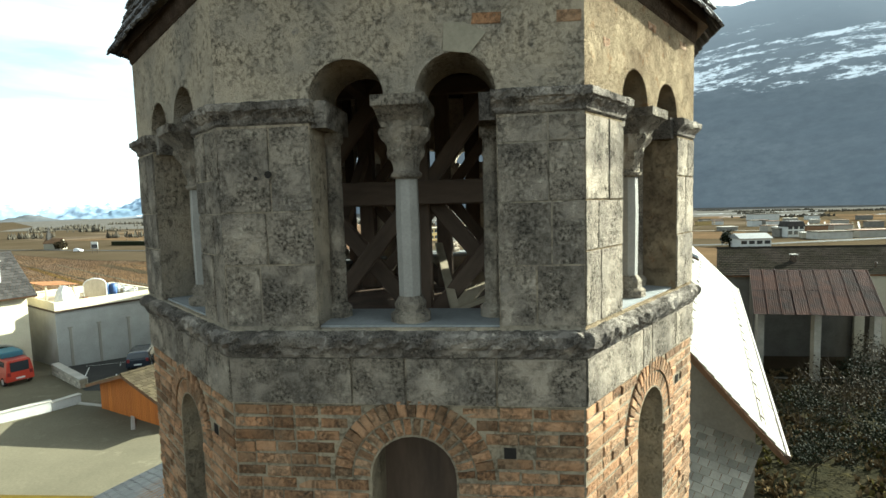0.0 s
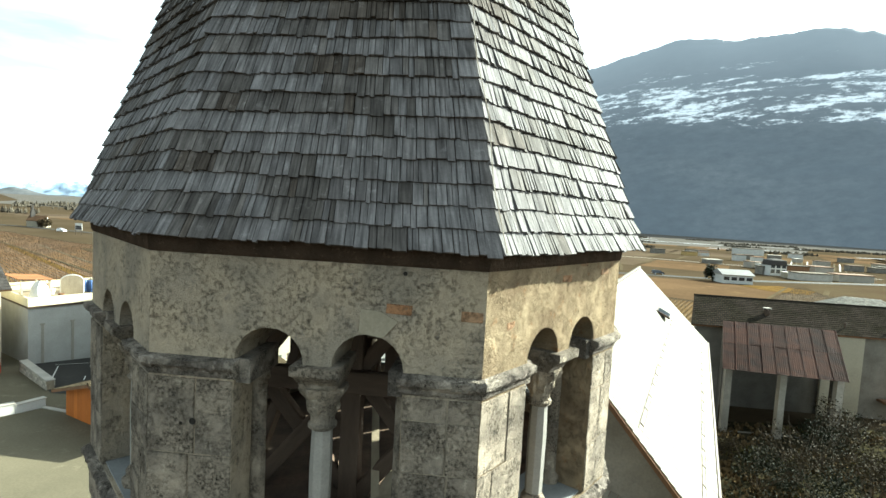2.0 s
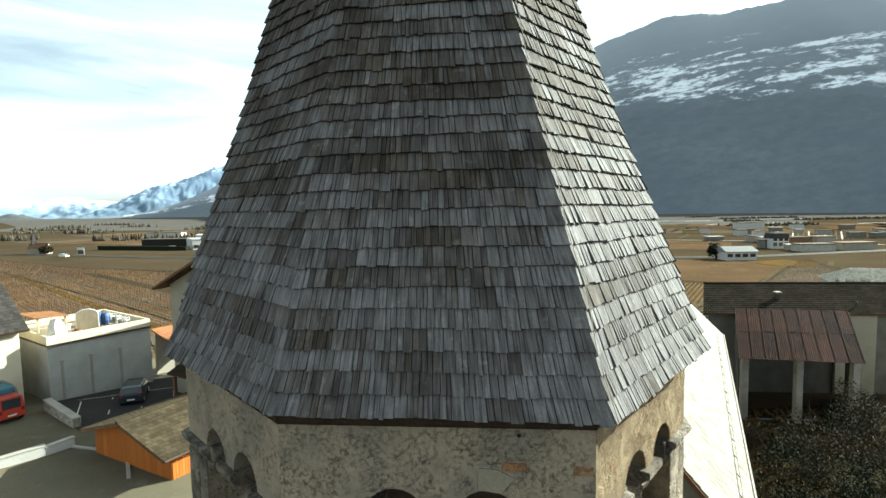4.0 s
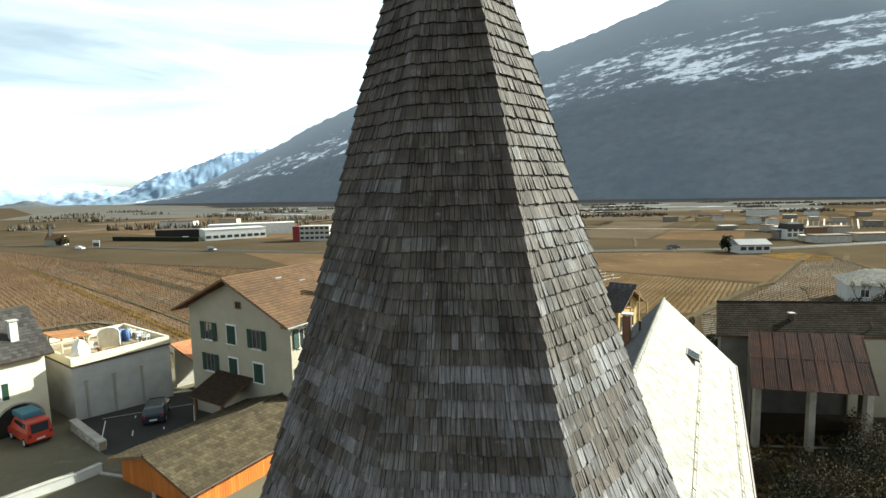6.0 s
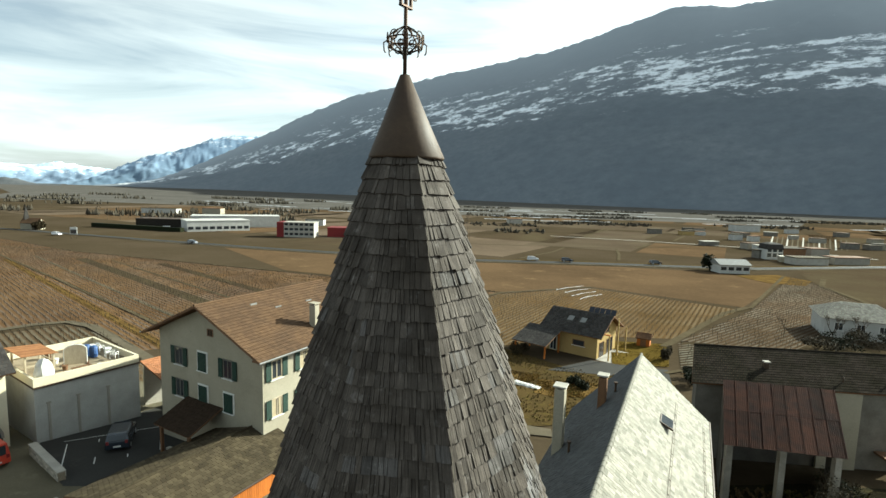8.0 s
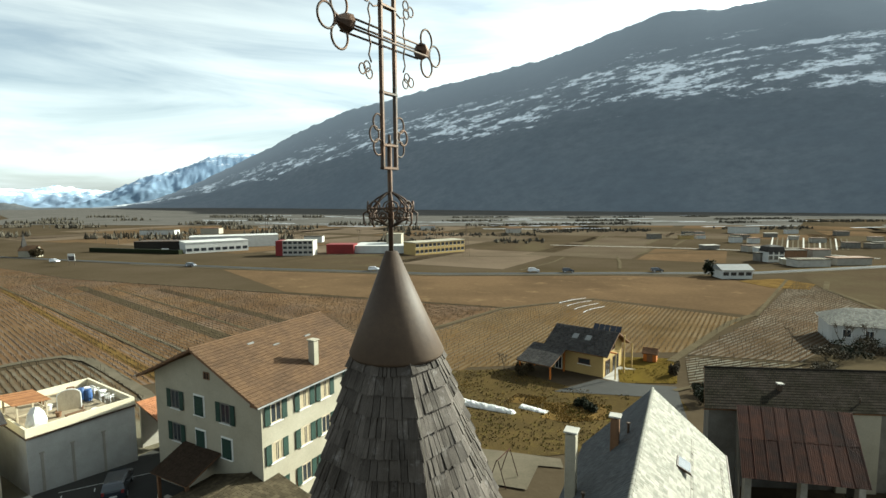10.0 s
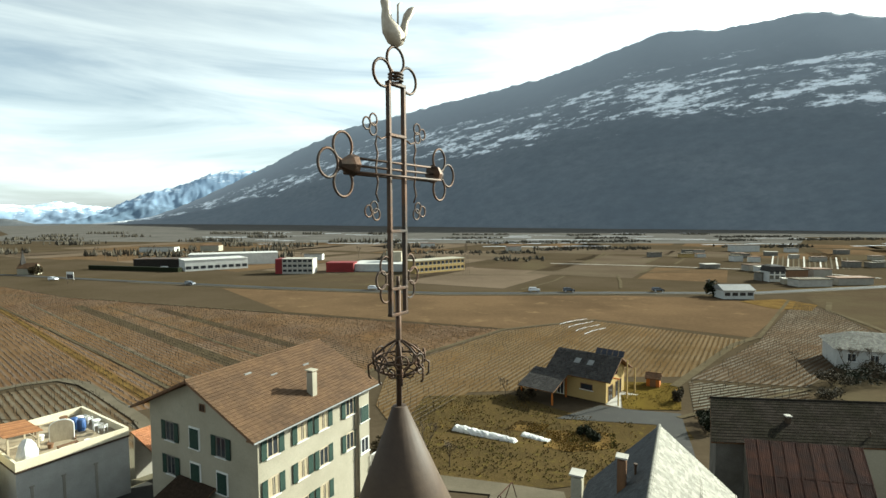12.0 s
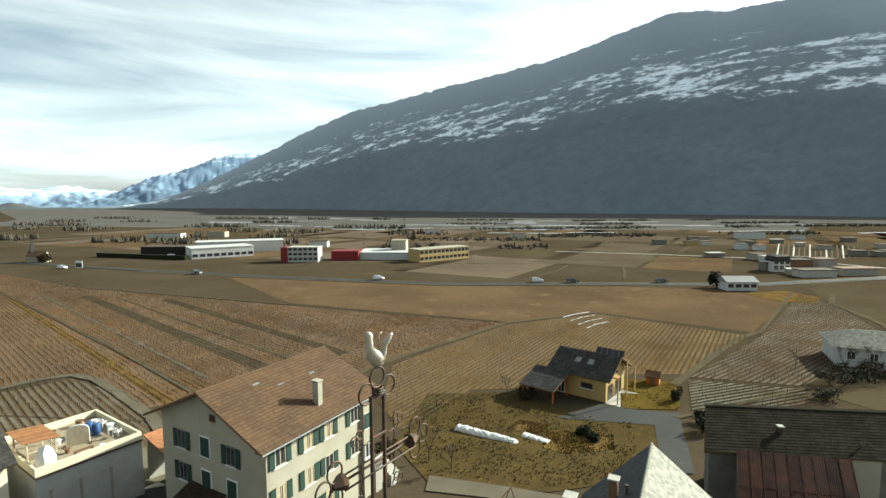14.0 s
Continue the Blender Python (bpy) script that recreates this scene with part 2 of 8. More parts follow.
BARN_SLATE = material("dark_barn_slate", (0.030, 0.025, 0.021), (0.021, 0.019, 0.014), (0.042, 0.034, 0.021), rough=0.95, scale=0.6, fine=20, bump=0.3, depth=0.02, per_piece=0.2, spots=0.58)
# Rust colour, darkened as well to stand for shade over the lean-to roof.
RUST = material("rusty_corrugated_sheet", (0.056, 0.023, 0.015), (0.028, 0.015, 0.013), (0.064, 0.043, 0.034), rough=0.92, scale=0.9, fine=14, bump=0.3, per_piece=0.35, spots=0.56)
WALL_CREAM = material("cream_render", (0.310, 0.281, 0.217), (0.261, 0.236, 0.179), (0.220, 0.200, 0.156), rough=0.92, scale=0.4, fine=14, bump=0.25, spots=0.55)
WALL_YELLOW = material("pale_yellow_render", (0.58, 0.52, 0.38), (0.50, 0.45, 0.33), (0.62, 0.565, 0.43), rough=0.92, scale=0.5, fine=14, bump=0.25, spots=0.55)
WALL_GREY = material("weathered_grey_render", (0.288, 0.265, 0.225), (0.242, 0.222, 0.184), rough=0.92, scale=0.5, fine=14, bump=0.25)
WALL_WHITE = material("white_render", (0.440, 0.434, 0.410), (0.379, 0.373, 0.348), rough=0.9, scale=0.5, fine=14, bump=0.2)
WALL_OCHRE = material("ochre_render", (0.350, 0.250, 0.105), (0.311, 0.220, 0.092), rough=0.9, scale=0.6, fine=14, bump=0.2)
WALL_BARN = material("stained_barn_render", (0.166, 0.154, 0.134), (0.119, 0.110, 0.094), (0.079, 0.073, 0.064), rough=0.95, scale=0.7, fine=14, bump=0.4, spots=0.55)
ORANGE_WOOD = material("orange_stained_boards", (0.396, 0.126, 0.021), (0.324, 0.099, 0.018), rough=0.65, scale=1.5, fine=20, stretch=(1, 1, 0.15), bump=0.2, per_piece=0.15)
ORANGE_FADED = material("faded_orange_boards", (0.24, 0.115, 0.052), (0.18, 0.085, 0.04), rough=0.85, scale=2, fine=25, stretch=(1, 0.2, 1), bump=0.2, per_piece=0.25)
BROWN_WOOD = material("brown_stained_wood", (0.16, 0.09, 0.05), (0.11, 0.065, 0.04), rough=0.8, scale=2, fine=25, stretch=(1, 1, 0.2), bump=0.2, per_piece=0.15)
GREEN_PAINT = material("green_shutter_paint", (0.012, 0.033, 0.022), (0.009, 0.025, 0.018), rough=0.7, scale=2, fine=30, bump=0.15)
WHITE_PAINT = material("white_paint", (0.600, 0.592, 0.560), (0.544, 0.536, 0.504), rough=0.6, scale=2, fine=30, bump=0.1)
GLASS = material("dark_window_glass", (0.03, 0.035, 0.04), (0.02, 0.022, 0.025), rough=0.08, scale=0.5, fine=2, bump=0)
BLACK = material("unlit_interior", (0.03, 0.027, 0.024), (0.02, 0.018, 0.016), rough=0.95, scale=1, fine=10, bump=0)
LINEN = material("cream_linen", (0.36, 0.30, 0.20), (0.28, 0.23, 0.15), rough=0.9, scale=4, fine=40, bump=0.2)
# White render greyed to carry the shade on the garage wall.
GARAGE_RENDER = material("shade_greyed_white_render", (0.378, 0.371, 0.343), (0.315, 0.308, 0.280), (0.434, 0.427, 0.399), rough=0.92, scale=0.7, fine=14, bump=0.3, spots=0.55)
TERRACE_TILE = material("tan_terrace_slab", (0.30, 0.245, 0.165), (0.22, 0.18, 0.125), (0.36, 0.31, 0.23), rough=0.9, scale=1.1, fine=20, bump=0.3, spots=0.5)
CONCRETE = material("pale_concrete", (0.375, 0.352, 0.307), (0.300, 0.281, 0.247), rough=0.92, scale=0.7, fine=16, bump=0.3)
RUBBLE = material("rubble_masonry", (0.36, 0.33, 0.28), (0.26, 0.24, 0.2), rough=0.95, scale=1.2, fine=12, bump=0.6, depth=0.03, per_piece=0.25)
ASPHALT = material("worn_asphalt", (0.044, 0.043, 0.039), (0.035, 0.033, 0.031), (0.054, 0.050, 0.045), rough=0.9, scale=0.12, fine=10, bump=0.3, spots=0.5)
YARD = material("dusty_forecourt_asphalt", (0.125, 0.110, 0.075), (0.095, 0.084, 0.057), (0.147, 0.130, 0.089), rough=0.92, scale=0.15, fine=10, bump=0.3, spots=0.5)
PATH = material("pale_gravel_track", (0.110, 0.093, 0.067), (0.083, 0.071, 0.050), rough=0.95, scale=0.3, fine=5, bump=0.3)
SOIL = material("winter_vineyard_soil", (0.101, 0.066, 0.037), (0.071, 0.047, 0.027), (0.124, 0.083, 0.045), rough=0.97, scale=0.035, fine=1.1, bump=0.5, depth=0.08, spots=0.5)
SOIL_GOLD = material("straw_coloured_ground", (0.120, 0.076, 0.026), (0.078, 0.048, 0.018), (0.060, 0.038, 0.015), rough=0.97, scale=0.35, fine=3.0, bump=0.6, depth=0.08, spots=0.5)
# Soil paled to stand for haze over the far left plots.
SOIL_PALE = material("haze_paled_soil", (0.114, 0.086, 0.061), (0.086, 0.065, 0.045), (0.135, 0.104, 0.074), rough=0.97, scale=0.03, fine=1.1, bump=0.5, depth=0.08, spots=0.55)
SOIL_GREEN = material("thin_winter_crop", (0.085, 0.067, 0.045), (0.068, 0.050, 0.035), (0.102, 0.074, 0.056), rough=0.97, scale=0.03, fine=1.1, bump=0.5, depth=0.08, spots=0.55)
SOIL_GREY = material("grey_brown_vineyard", (0.061, 0.046, 0.030), (0.046, 0.035, 0.021), (0.074, 0.057, 0.036), rough=0.97, scale=0.03, fine=1.1, bump=0.5, depth=0.08, spots=0.55)
SOIL_DARK = material("dark_turned_soil", (0.066, 0.052, 0.031), (0.052, 0.037, 0.024), (0.085, 0.063, 0.033), rough=0.97, scale=0.05, fine=1.1, bump=0.5, depth=0.08, spots=0.52)
GRASS = material("dry_winter_grass", (0.069, 0.047, 0.019), (0.046, 0.033, 0.015), (0.090, 0.068, 0.020), rough=0.97, scale=0.28, fine=5, bump=0.9, depth=0.08, spots=0.47, cut=(0.3, 0.7))
LAWN = material("mossy_lawn", (0.095, 0.067, 0.015), (0.071, 0.048, 0.013), (0.120, 0.070, 0.023), rough=0.97, scale=0.2, fine=4, bump=0.6, depth=0.05, spots=0.52)
VINE = material("grey_vine_wood", (0.110, 0.090, 0.067), (0.075, 0.061, 0.046), rough=0.95, scale=1, fine=5, bump=0.0)
TWIG = material("bare_twigs", (0.12, 0.095, 0.07), (0.085, 0.068, 0.05), rough=0.95, scale=2, fine=10, bump=0.0, per_piece=0.2)
LEAF = material("dull_evergreen_leaf", (0.012, 0.014, 0.006), (0.008, 0.010, 0.004), rough=0.8, scale=2, fine=10, bump=0.0, per_piece=0.35)
TARP = material("white_fleece", (0.612, 0.603, 0.578), (0.510, 0.501, 0.476), rough=0.8, scale=2, fine=10, bump=0.4)
CAR_DARK = material("dark_blue_car_paint", (0.02, 0.026, 0.035), (0.018, 0.022, 0.03), rough=0.25, scale=2, fine=10, bump=0, coat=0.6)
CAR_RED = material("red_van_paint", (0.42, 0.04, 0.02), (0.36, 0.035, 0.02), rough=0.3, scale=2, fine=10, bump=0, coat=0.6)
CAR_PALE = material("silver_car_paint", (0.55, 0.55, 0.56), (0.5, 0.5, 0.51), rough=0.3, scale=2, fine=10, bump=0, coat=0.6)
TYRE = material("black_rubber", (0.02, 0.02, 0.02), (0.03, 0.03, 0.03), rough=0.9, scale=2, fine=20, bump=0)
RED_PAINT = material("dark_red_cladding", (0.168, 0.018, 0.018), (0.138, 0.017, 0.017), rough=0.6, scale=0.2, fine=5, bump=0)
CLOTH_TEAL = material("teal_tarpaulin", (0.05, 0.13, 0.17), (0.04, 0.1, 0.13), rough=0.7, scale=1, fine=10, bump=0.2)
SKY_PANEL = material("solar_glass", (0.02, 0.022, 0.03), (0.015, 0.017, 0.025), rough=0.15, scale=1, fine=3, bump=0)
SNOWY = material("old_snow", (0.78, 0.79, 0.82), (0.66, 0.68, 0.72), rough=0.8, scale=0.05, fine=1, bump=0.3)
# Mountain shade and haze are put into this soil colour as grey.
SOIL_SHADED = material("shade_greyed_meadow", (0.099, 0.092, 0.082), (0.073, 0.068, 0.061), (0.129, 0.121, 0.112), rough=0.97, scale=0.02, fine=1.1, bump=0.4, depth=0.08, spots=0.5)
# ROWS_LEFT is lightened for the brighter, hazier left side.
ROWS_LEFT = material("vineyard_ground_left", (0.121, 0.072, 0.034), (0.087, 0.051, 0.027), rough=0.97, scale=0.035, fine=1.1, bump=0.5, depth=0.08, rows=((-0.8, 0.6), 0.88, (0.119, 0.090, 0.069)))
ROWS_LOW = material("vineyard_ground_low", (0.092, 0.062, 0.034), (0.073, 0.050, 0.029), rough=0.97, scale=0.035, fine=1.1, bump=0.5, depth=0.08, rows=((-0.8, 0.6), 0.88, (0.116, 0.102, 0.077)))
ROWS_GOLD = material("vineyard_ground_gold", (0.101, 0.062, 0.028), (0.075, 0.049, 0.022), rough=0.97, scale=0.035, fine=1.1, bump=0.5, depth=0.08, rows=((0.46, 0.89), 0.88, (0.122, 0.090, 0.055)))
ROWS_RIGHT = material("vineyard_ground_right", (0.074, 0.048, 0.028), (0.058, 0.039, 0.022), rough=0.97, scale=0.035, fine=1.1, bump=0.5, depth=0.08, rows=((0.74, 0.67), 0.88, (0.128, 0.112, 0.090)))
ROWS_NEAR = material("vineyard_ground_near", (0.045, 0.029, 0.017), (0.035, 0.022, 0.011), rough=0.97, scale=0.035, fine=1.1, bump=0.5, depth=0.08, rows=((0.9, 0.42), 0.88, (0.121, 0.115, 0.091)))
ZINC = material("dull_zinc_sheet", (0.2, 0.2, 0.19), (0.15, 0.15, 0.145), rough=0.7, scale=2, fine=20, bump=0.1)
HEDGE = material("bare_hedgerow", (0.066, 0.058, 0.045), (0.05, 0.044, 0.034), rough=0.95, scale=0.2, fine=3, bump=0, per_piece=0.3)
BLUE_PLASTIC = material("blue_plastic", (0.03, 0.075, 0.2), (0.025, 0.06, 0.16), rough=0.5, scale=2, fine=10, bump=0)
TRACK = material("grassy_farm_track", (0.086, 0.069, 0.043), (0.066, 0.053, 0.033), rough=0.97, scale=0.3, fine=4, bump=0.4)

# ---- helpers for meshes ----
def link(name, bm, mats, parent=None, label="", smooth=False, m=None):
    data = bpy.data.meshes.new(name)
    bm.normal_update()
    bm.to_mesh(data)
    bm.free()
    for x in mats if isinstance(mats, (list, tuple)) else [mats]:
        data.materials.append(x)
    if smooth:
        data.shade_smooth()
    ob = new(name, data)
    if m is not None:
        ob.matrix_basis = m
    if parent:
        ob.parent = parent
    if label:
        tagged(ob, label)
    return ob


def part(name, bm, mat, parent, label="", smooth=False, m=None):
    return link(name, bm, mat, parent, label, smooth, m)


def thing(name, label, category, m=None, group="", kind=""):
    ob = new(name)
    ob.empty_display_size = 0.3
    if m is not None:
        ob.matrix_basis = m
    return tagged(ob, label, category, group, kind)


def add_box(bm, x0, x1, y0, y1, z0, z1, m=None, mat=0):
    co = [Vector((x, y, z)) for z in (z0, z1) for x, y in ((x0, y0), (x1, y0), (x1, y1), (x0, y1))]
    vs = [bm.verts.new(m @ c if m is not None else c) for c in co]
    out = []
    for f in ((3, 2, 1, 0), (4, 5, 6, 7), (0, 1, 5, 4), (1, 2, 6, 5), (2, 3, 7, 6), (3, 0, 4, 7)):
        face = bm.faces.new([vs[i] for i in f])
        face.material_index = mat
        out.append(face)
    return out


def box(x0, x1, y0, y1, z0, z1, m=None, bevel=0.0):
    bm = bmesh.new()
    add_box(bm, x0, x1, y0, y1, z0, z1, m)
    if bevel:
        bmesh.ops.bevel(bm, geom=bm.edges[:], offset=bevel, segments=1, affect="EDGES")
    return bm


def add_prism(bm, pts, z0, z1, m=None, mat=0):
    """Upright prism over a polygon given anticlockwise."""
    lo = [bm.verts.new((m @ Vector((x, y, z0))) if m is not None else (x, y, z0)) for x, y in pts]
    hi = [bm.verts.new((m @ Vector((x, y, z1))) if m is not None else (x, y, z1)) for x, y in pts]
    n = len(pts)
    fs = [bm.faces.new(lo[::-1]), bm.faces.new(hi)] + [bm.faces.new((lo[i], lo[(i + 1) % n], hi[(i + 1) % n], hi[i])) for i in range(n)]
    for f in fs:
        f.material_index = mat


def prism(pts, z0, z1, m=None):
    bm = bmesh.new()
    add_prism(bm, pts, z0, z1, m)
    return bm


def add_tube(bm, path, r, sides=6, closed=False, r1=None):
    """A round bar along a list of points."""
    path = [Vector(p) for p in path]
    n = len(path)
    rings = []
    for i, p in enumerate(path):
        a, b = path[(i - 1) % n if closed else max(i - 1, 0)], path[(i + 1) % n if closed else min(i + 1, n - 1)]
        d = (b - a).normalized()
        u = d.orthogonal().normalized() if i == 0 else (u - d * u.dot(d)).normalized()
        v = d.cross(u)
        rr = r if r1 is None else r + (r1 - r) * i / (n - 1)
        rings.append([bm.verts.new(p + rr * (u * math.cos(k * math.tau / sides) + v * math.sin(k * math.tau / sides))) for k in range(sides)])
    for i in range(n if closed else n - 1):
        A, B = rings[i], rings[(i + 1) % n]
        for k in range(sides):
            bm.faces.new((A[k], A[(k + 1) % sides], B[(k + 1) % sides], B[k]))
    if not closed:
        bm.faces.new(rings[0][::-1])
        bm.faces.new(rings[-1])


def add_lathe(bm, profile, sides=16, m=None, turn=0.0):
    """A turned body: profile of (radius, height) from bottom to top."""
    rings = []
    for r, z in profile:
        ring = []
        for k in range(sides):
            a = turn + k * math.tau / sides
            p = Vector((r * math.cos(a), r * math.sin(a), z))
            ring.append(bm.verts.new(m @ p if m is not None else p))
        rings.append(ring)
    for A, B in zip(rings, rings[1:]):
        for k in range(sides):
            bm.faces.new((A[k], A[(k + 1) % sides], B[(k + 1) % sides], B[k]))
    bm.faces.new(rings[0][::-1])
    bm.faces.new(rings[-1])


def lathe(profile, sides=16, m=None, turn=0.0):
    bm = bmesh.new()
    add_lathe(bm, profile, sides, m, turn)
    return bm


def interp(x, xs, ys):
    return float(np.interp(x, xs, ys))


GY, GZ = (-60, 15, 30, 54, 110, 250, 420, 4000), (-1.2, -1.4, -2.0, -4.1, -5.0, -7.2, -8.5, -8.5)


def ground_z(x, y):
    return interp(y, GY, GZ)


# ---- ground: one sheet to the foot of the mountains ----
def make_ground():
    xs = [-4600, -2500, -1200, -600, -300] + list(range(-200, 201, 10)) + [300, 600, 1200, 2500, 4600]
    ys = [-3000, -800, -200, -60] + list(range(-20, 141, 5)) + [160, 200, 250, 300, 360, 420, 700, 1200, 2000, 3000, 4600]
    bm = bmesh.new()
    grid = [[bm.verts.new((x, y, ground_z(x, y))) for x in xs] for y in ys]
    for r0, r1 in zip(grid, grid[1:]):
        for i in range(len(xs) - 1):
            bm.faces.new((r0[i], r0[i + 1], r1[i + 1], r1[i]))
    ob = link("ground", bm, SOIL_GREY)
    tagged(ob, "brown winter farmland falling gently to a flat valley floor", "ground", kind="structure")


make_ground()


def on_ground(pts, lift, step=6.0):
    """A sheet over a polygon, following the ground at a small height above it."""
    bm = bmesh.new()
    f = bm.faces.new([bm.verts.new((x, y, 0)) for x, y in pts])
    y0, y1 = min(p[1] for p in pts), max(p[1] for p in pts)
    for gy in GY:
        if y0 < gy < y1:
            bmesh.ops.bisect_plane(bm, geom=bm.verts[:] + bm.edges[:] + bm.faces[:], plane_co=(0, gy, 0), plane_no=(0, 1, 0))
    for v in bm.verts:
        v.co.z = ground_z(v.co.x, v.co.y) + lift
    if f.is_valid and f.normal.z < 0 or any(x.normal.z < 0 for x in bm.faces):
        bmesh.ops.reverse_faces(bm, faces=[x for x in bm.faces if x.normal.z < 0])
    return bm


def patch(name, pts, lift, mat, label, category="field"):
    bm = on_ground(pts, lift)
    bm.normal_update()
    bad = [f for f in bm.faces if f.normal.z < 0]
    if bad:
        bmesh.ops.reverse_faces(bm, faces=bad)
    ob = link(name, bm, mat)
    return tagged(ob, label, category, kind="structure")


# ---- mountains ----
MOUNT = bpy.data.materials.new("forested_mountain_with_snow")
MOUNT.use_nodes = True


def mountain_material(m, forest, rock, snow, snow_from, snow_to, amount, freq=1.0):
    n, l = m.node_tree.nodes, m.node_tree.links
    b = n["Principled BSDF"]
    b.inputs["Roughness"].default_value = 0.95
    co = n.new("ShaderNodeTexCoord")
    sep = n.new("ShaderNodeSeparateXYZ")
    l.new(co.outputs["Object"], sep.inputs[0])

    def tex(s, stretch, detail=8, rough=0.62):
        mp = n.new("ShaderNodeMapping")
        mp.inputs["Scale"].default_value = stretch
        l.new(co.outputs["Object"], mp.inputs["Vector"])
        t = n.new("ShaderNodeTexNoise")
        t.inputs["Scale"].default_value, t.inputs["Detail"].default_value, t.inputs["Roughness"].default_value = s, detail, rough
        l.new(mp.outputs["Vector"], t.inputs["Vector"])
        return t.outputs["Fac"]

    def rng(v, a, c, lo=0.0, hi=1.0):
        r = n.new("ShaderNodeMapRange")
        for k, x in (("From Min", a), ("From Max", c), ("To Min", lo), ("To Max", hi)):
            r.inputs[k].default_value = x
        l.new(v, r.inputs["Value"])
        return r.outputs["Result"]

    def mth(op, a, c):
        x = n.new("ShaderNodeMath")
        x.operation = op
        for i, v in enumerate((a, c)):
            if isinstance(v, float):
                x.inputs[i].default_value = v
            else:
                l.new(v, x.inputs[i])
        return x.outputs[0]

    def mix(f, a, c):
        x = n.new("ShaderNodeMix")
        x.data_type = "RGBA"
        l.new(f, x.inputs["Factor"])
        for k, v in (("A", a), ("B", c)):
            if isinstance(v, tuple):
                x.inputs[k].default_value = rgb(v)
            else:
                l.new(v, x.inputs[k])
        return x.outputs["Result"]

    big = tex(0.0022 * freq, (1, 1, 2.4))
    fine = tex(0.03 * freq, (1, 1, 1.6), 8, 0.75)
    shelf = tex(0.0085 * freq, (0.5, 0.9, 3.0), 9, 0.72)
    at_ = n.new("ShaderNodeAttribute")
    at_.attribute_name = "rise"
    high = mth("MULTIPLY", rng(at_.outputs["Fac"], snow_from[0], snow_from[1]), rng(at_.outputs["Fac"], snow_to[0], snow_to[1], 1.0, 0.15))
    v = mth("ADD", mth("MULTIPLY", shelf, 0.62), mth("MULTIPLY", fine, 0.38))
    v = mth("ADD", v, mth("MULTIPLY", high, 0.16))
    mask = rng(v, amount, amount + 0.05)
    col = mix(rng(big, 0.4, 0.62), forest, rock)
    dark = mix(rng(fine, 0.3, 0.75), tuple(0.78 * x for x in forest), col)
    # Paler towards the crest: haze over the heights is put into the colour.
    dark = mix(rng(at_.outputs["Fac"], 0.35, 0.95), dark, tuple(1.7 * x for x in rock))
    l.new(mix(mth("MULTIPLY", mask, rng(high, 0.05, 0.3)), dark, snow), b.inputs["Base Color"])


# Forest and rock are lightened and blued to stand for aerial haze.
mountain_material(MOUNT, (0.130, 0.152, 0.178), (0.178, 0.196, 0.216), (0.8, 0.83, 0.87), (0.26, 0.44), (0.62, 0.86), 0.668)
# The blue of forest and rock is distance haze, put into the base colour.
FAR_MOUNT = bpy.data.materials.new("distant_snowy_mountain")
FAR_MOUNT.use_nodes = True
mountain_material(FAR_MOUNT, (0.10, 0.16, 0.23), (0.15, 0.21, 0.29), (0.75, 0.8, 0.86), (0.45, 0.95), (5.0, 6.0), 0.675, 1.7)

# Stronger haze blue in the colours of the farthest chain.
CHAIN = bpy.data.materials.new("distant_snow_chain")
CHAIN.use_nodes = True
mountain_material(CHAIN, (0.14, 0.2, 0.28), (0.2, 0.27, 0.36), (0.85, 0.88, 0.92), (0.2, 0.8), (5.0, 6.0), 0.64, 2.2)


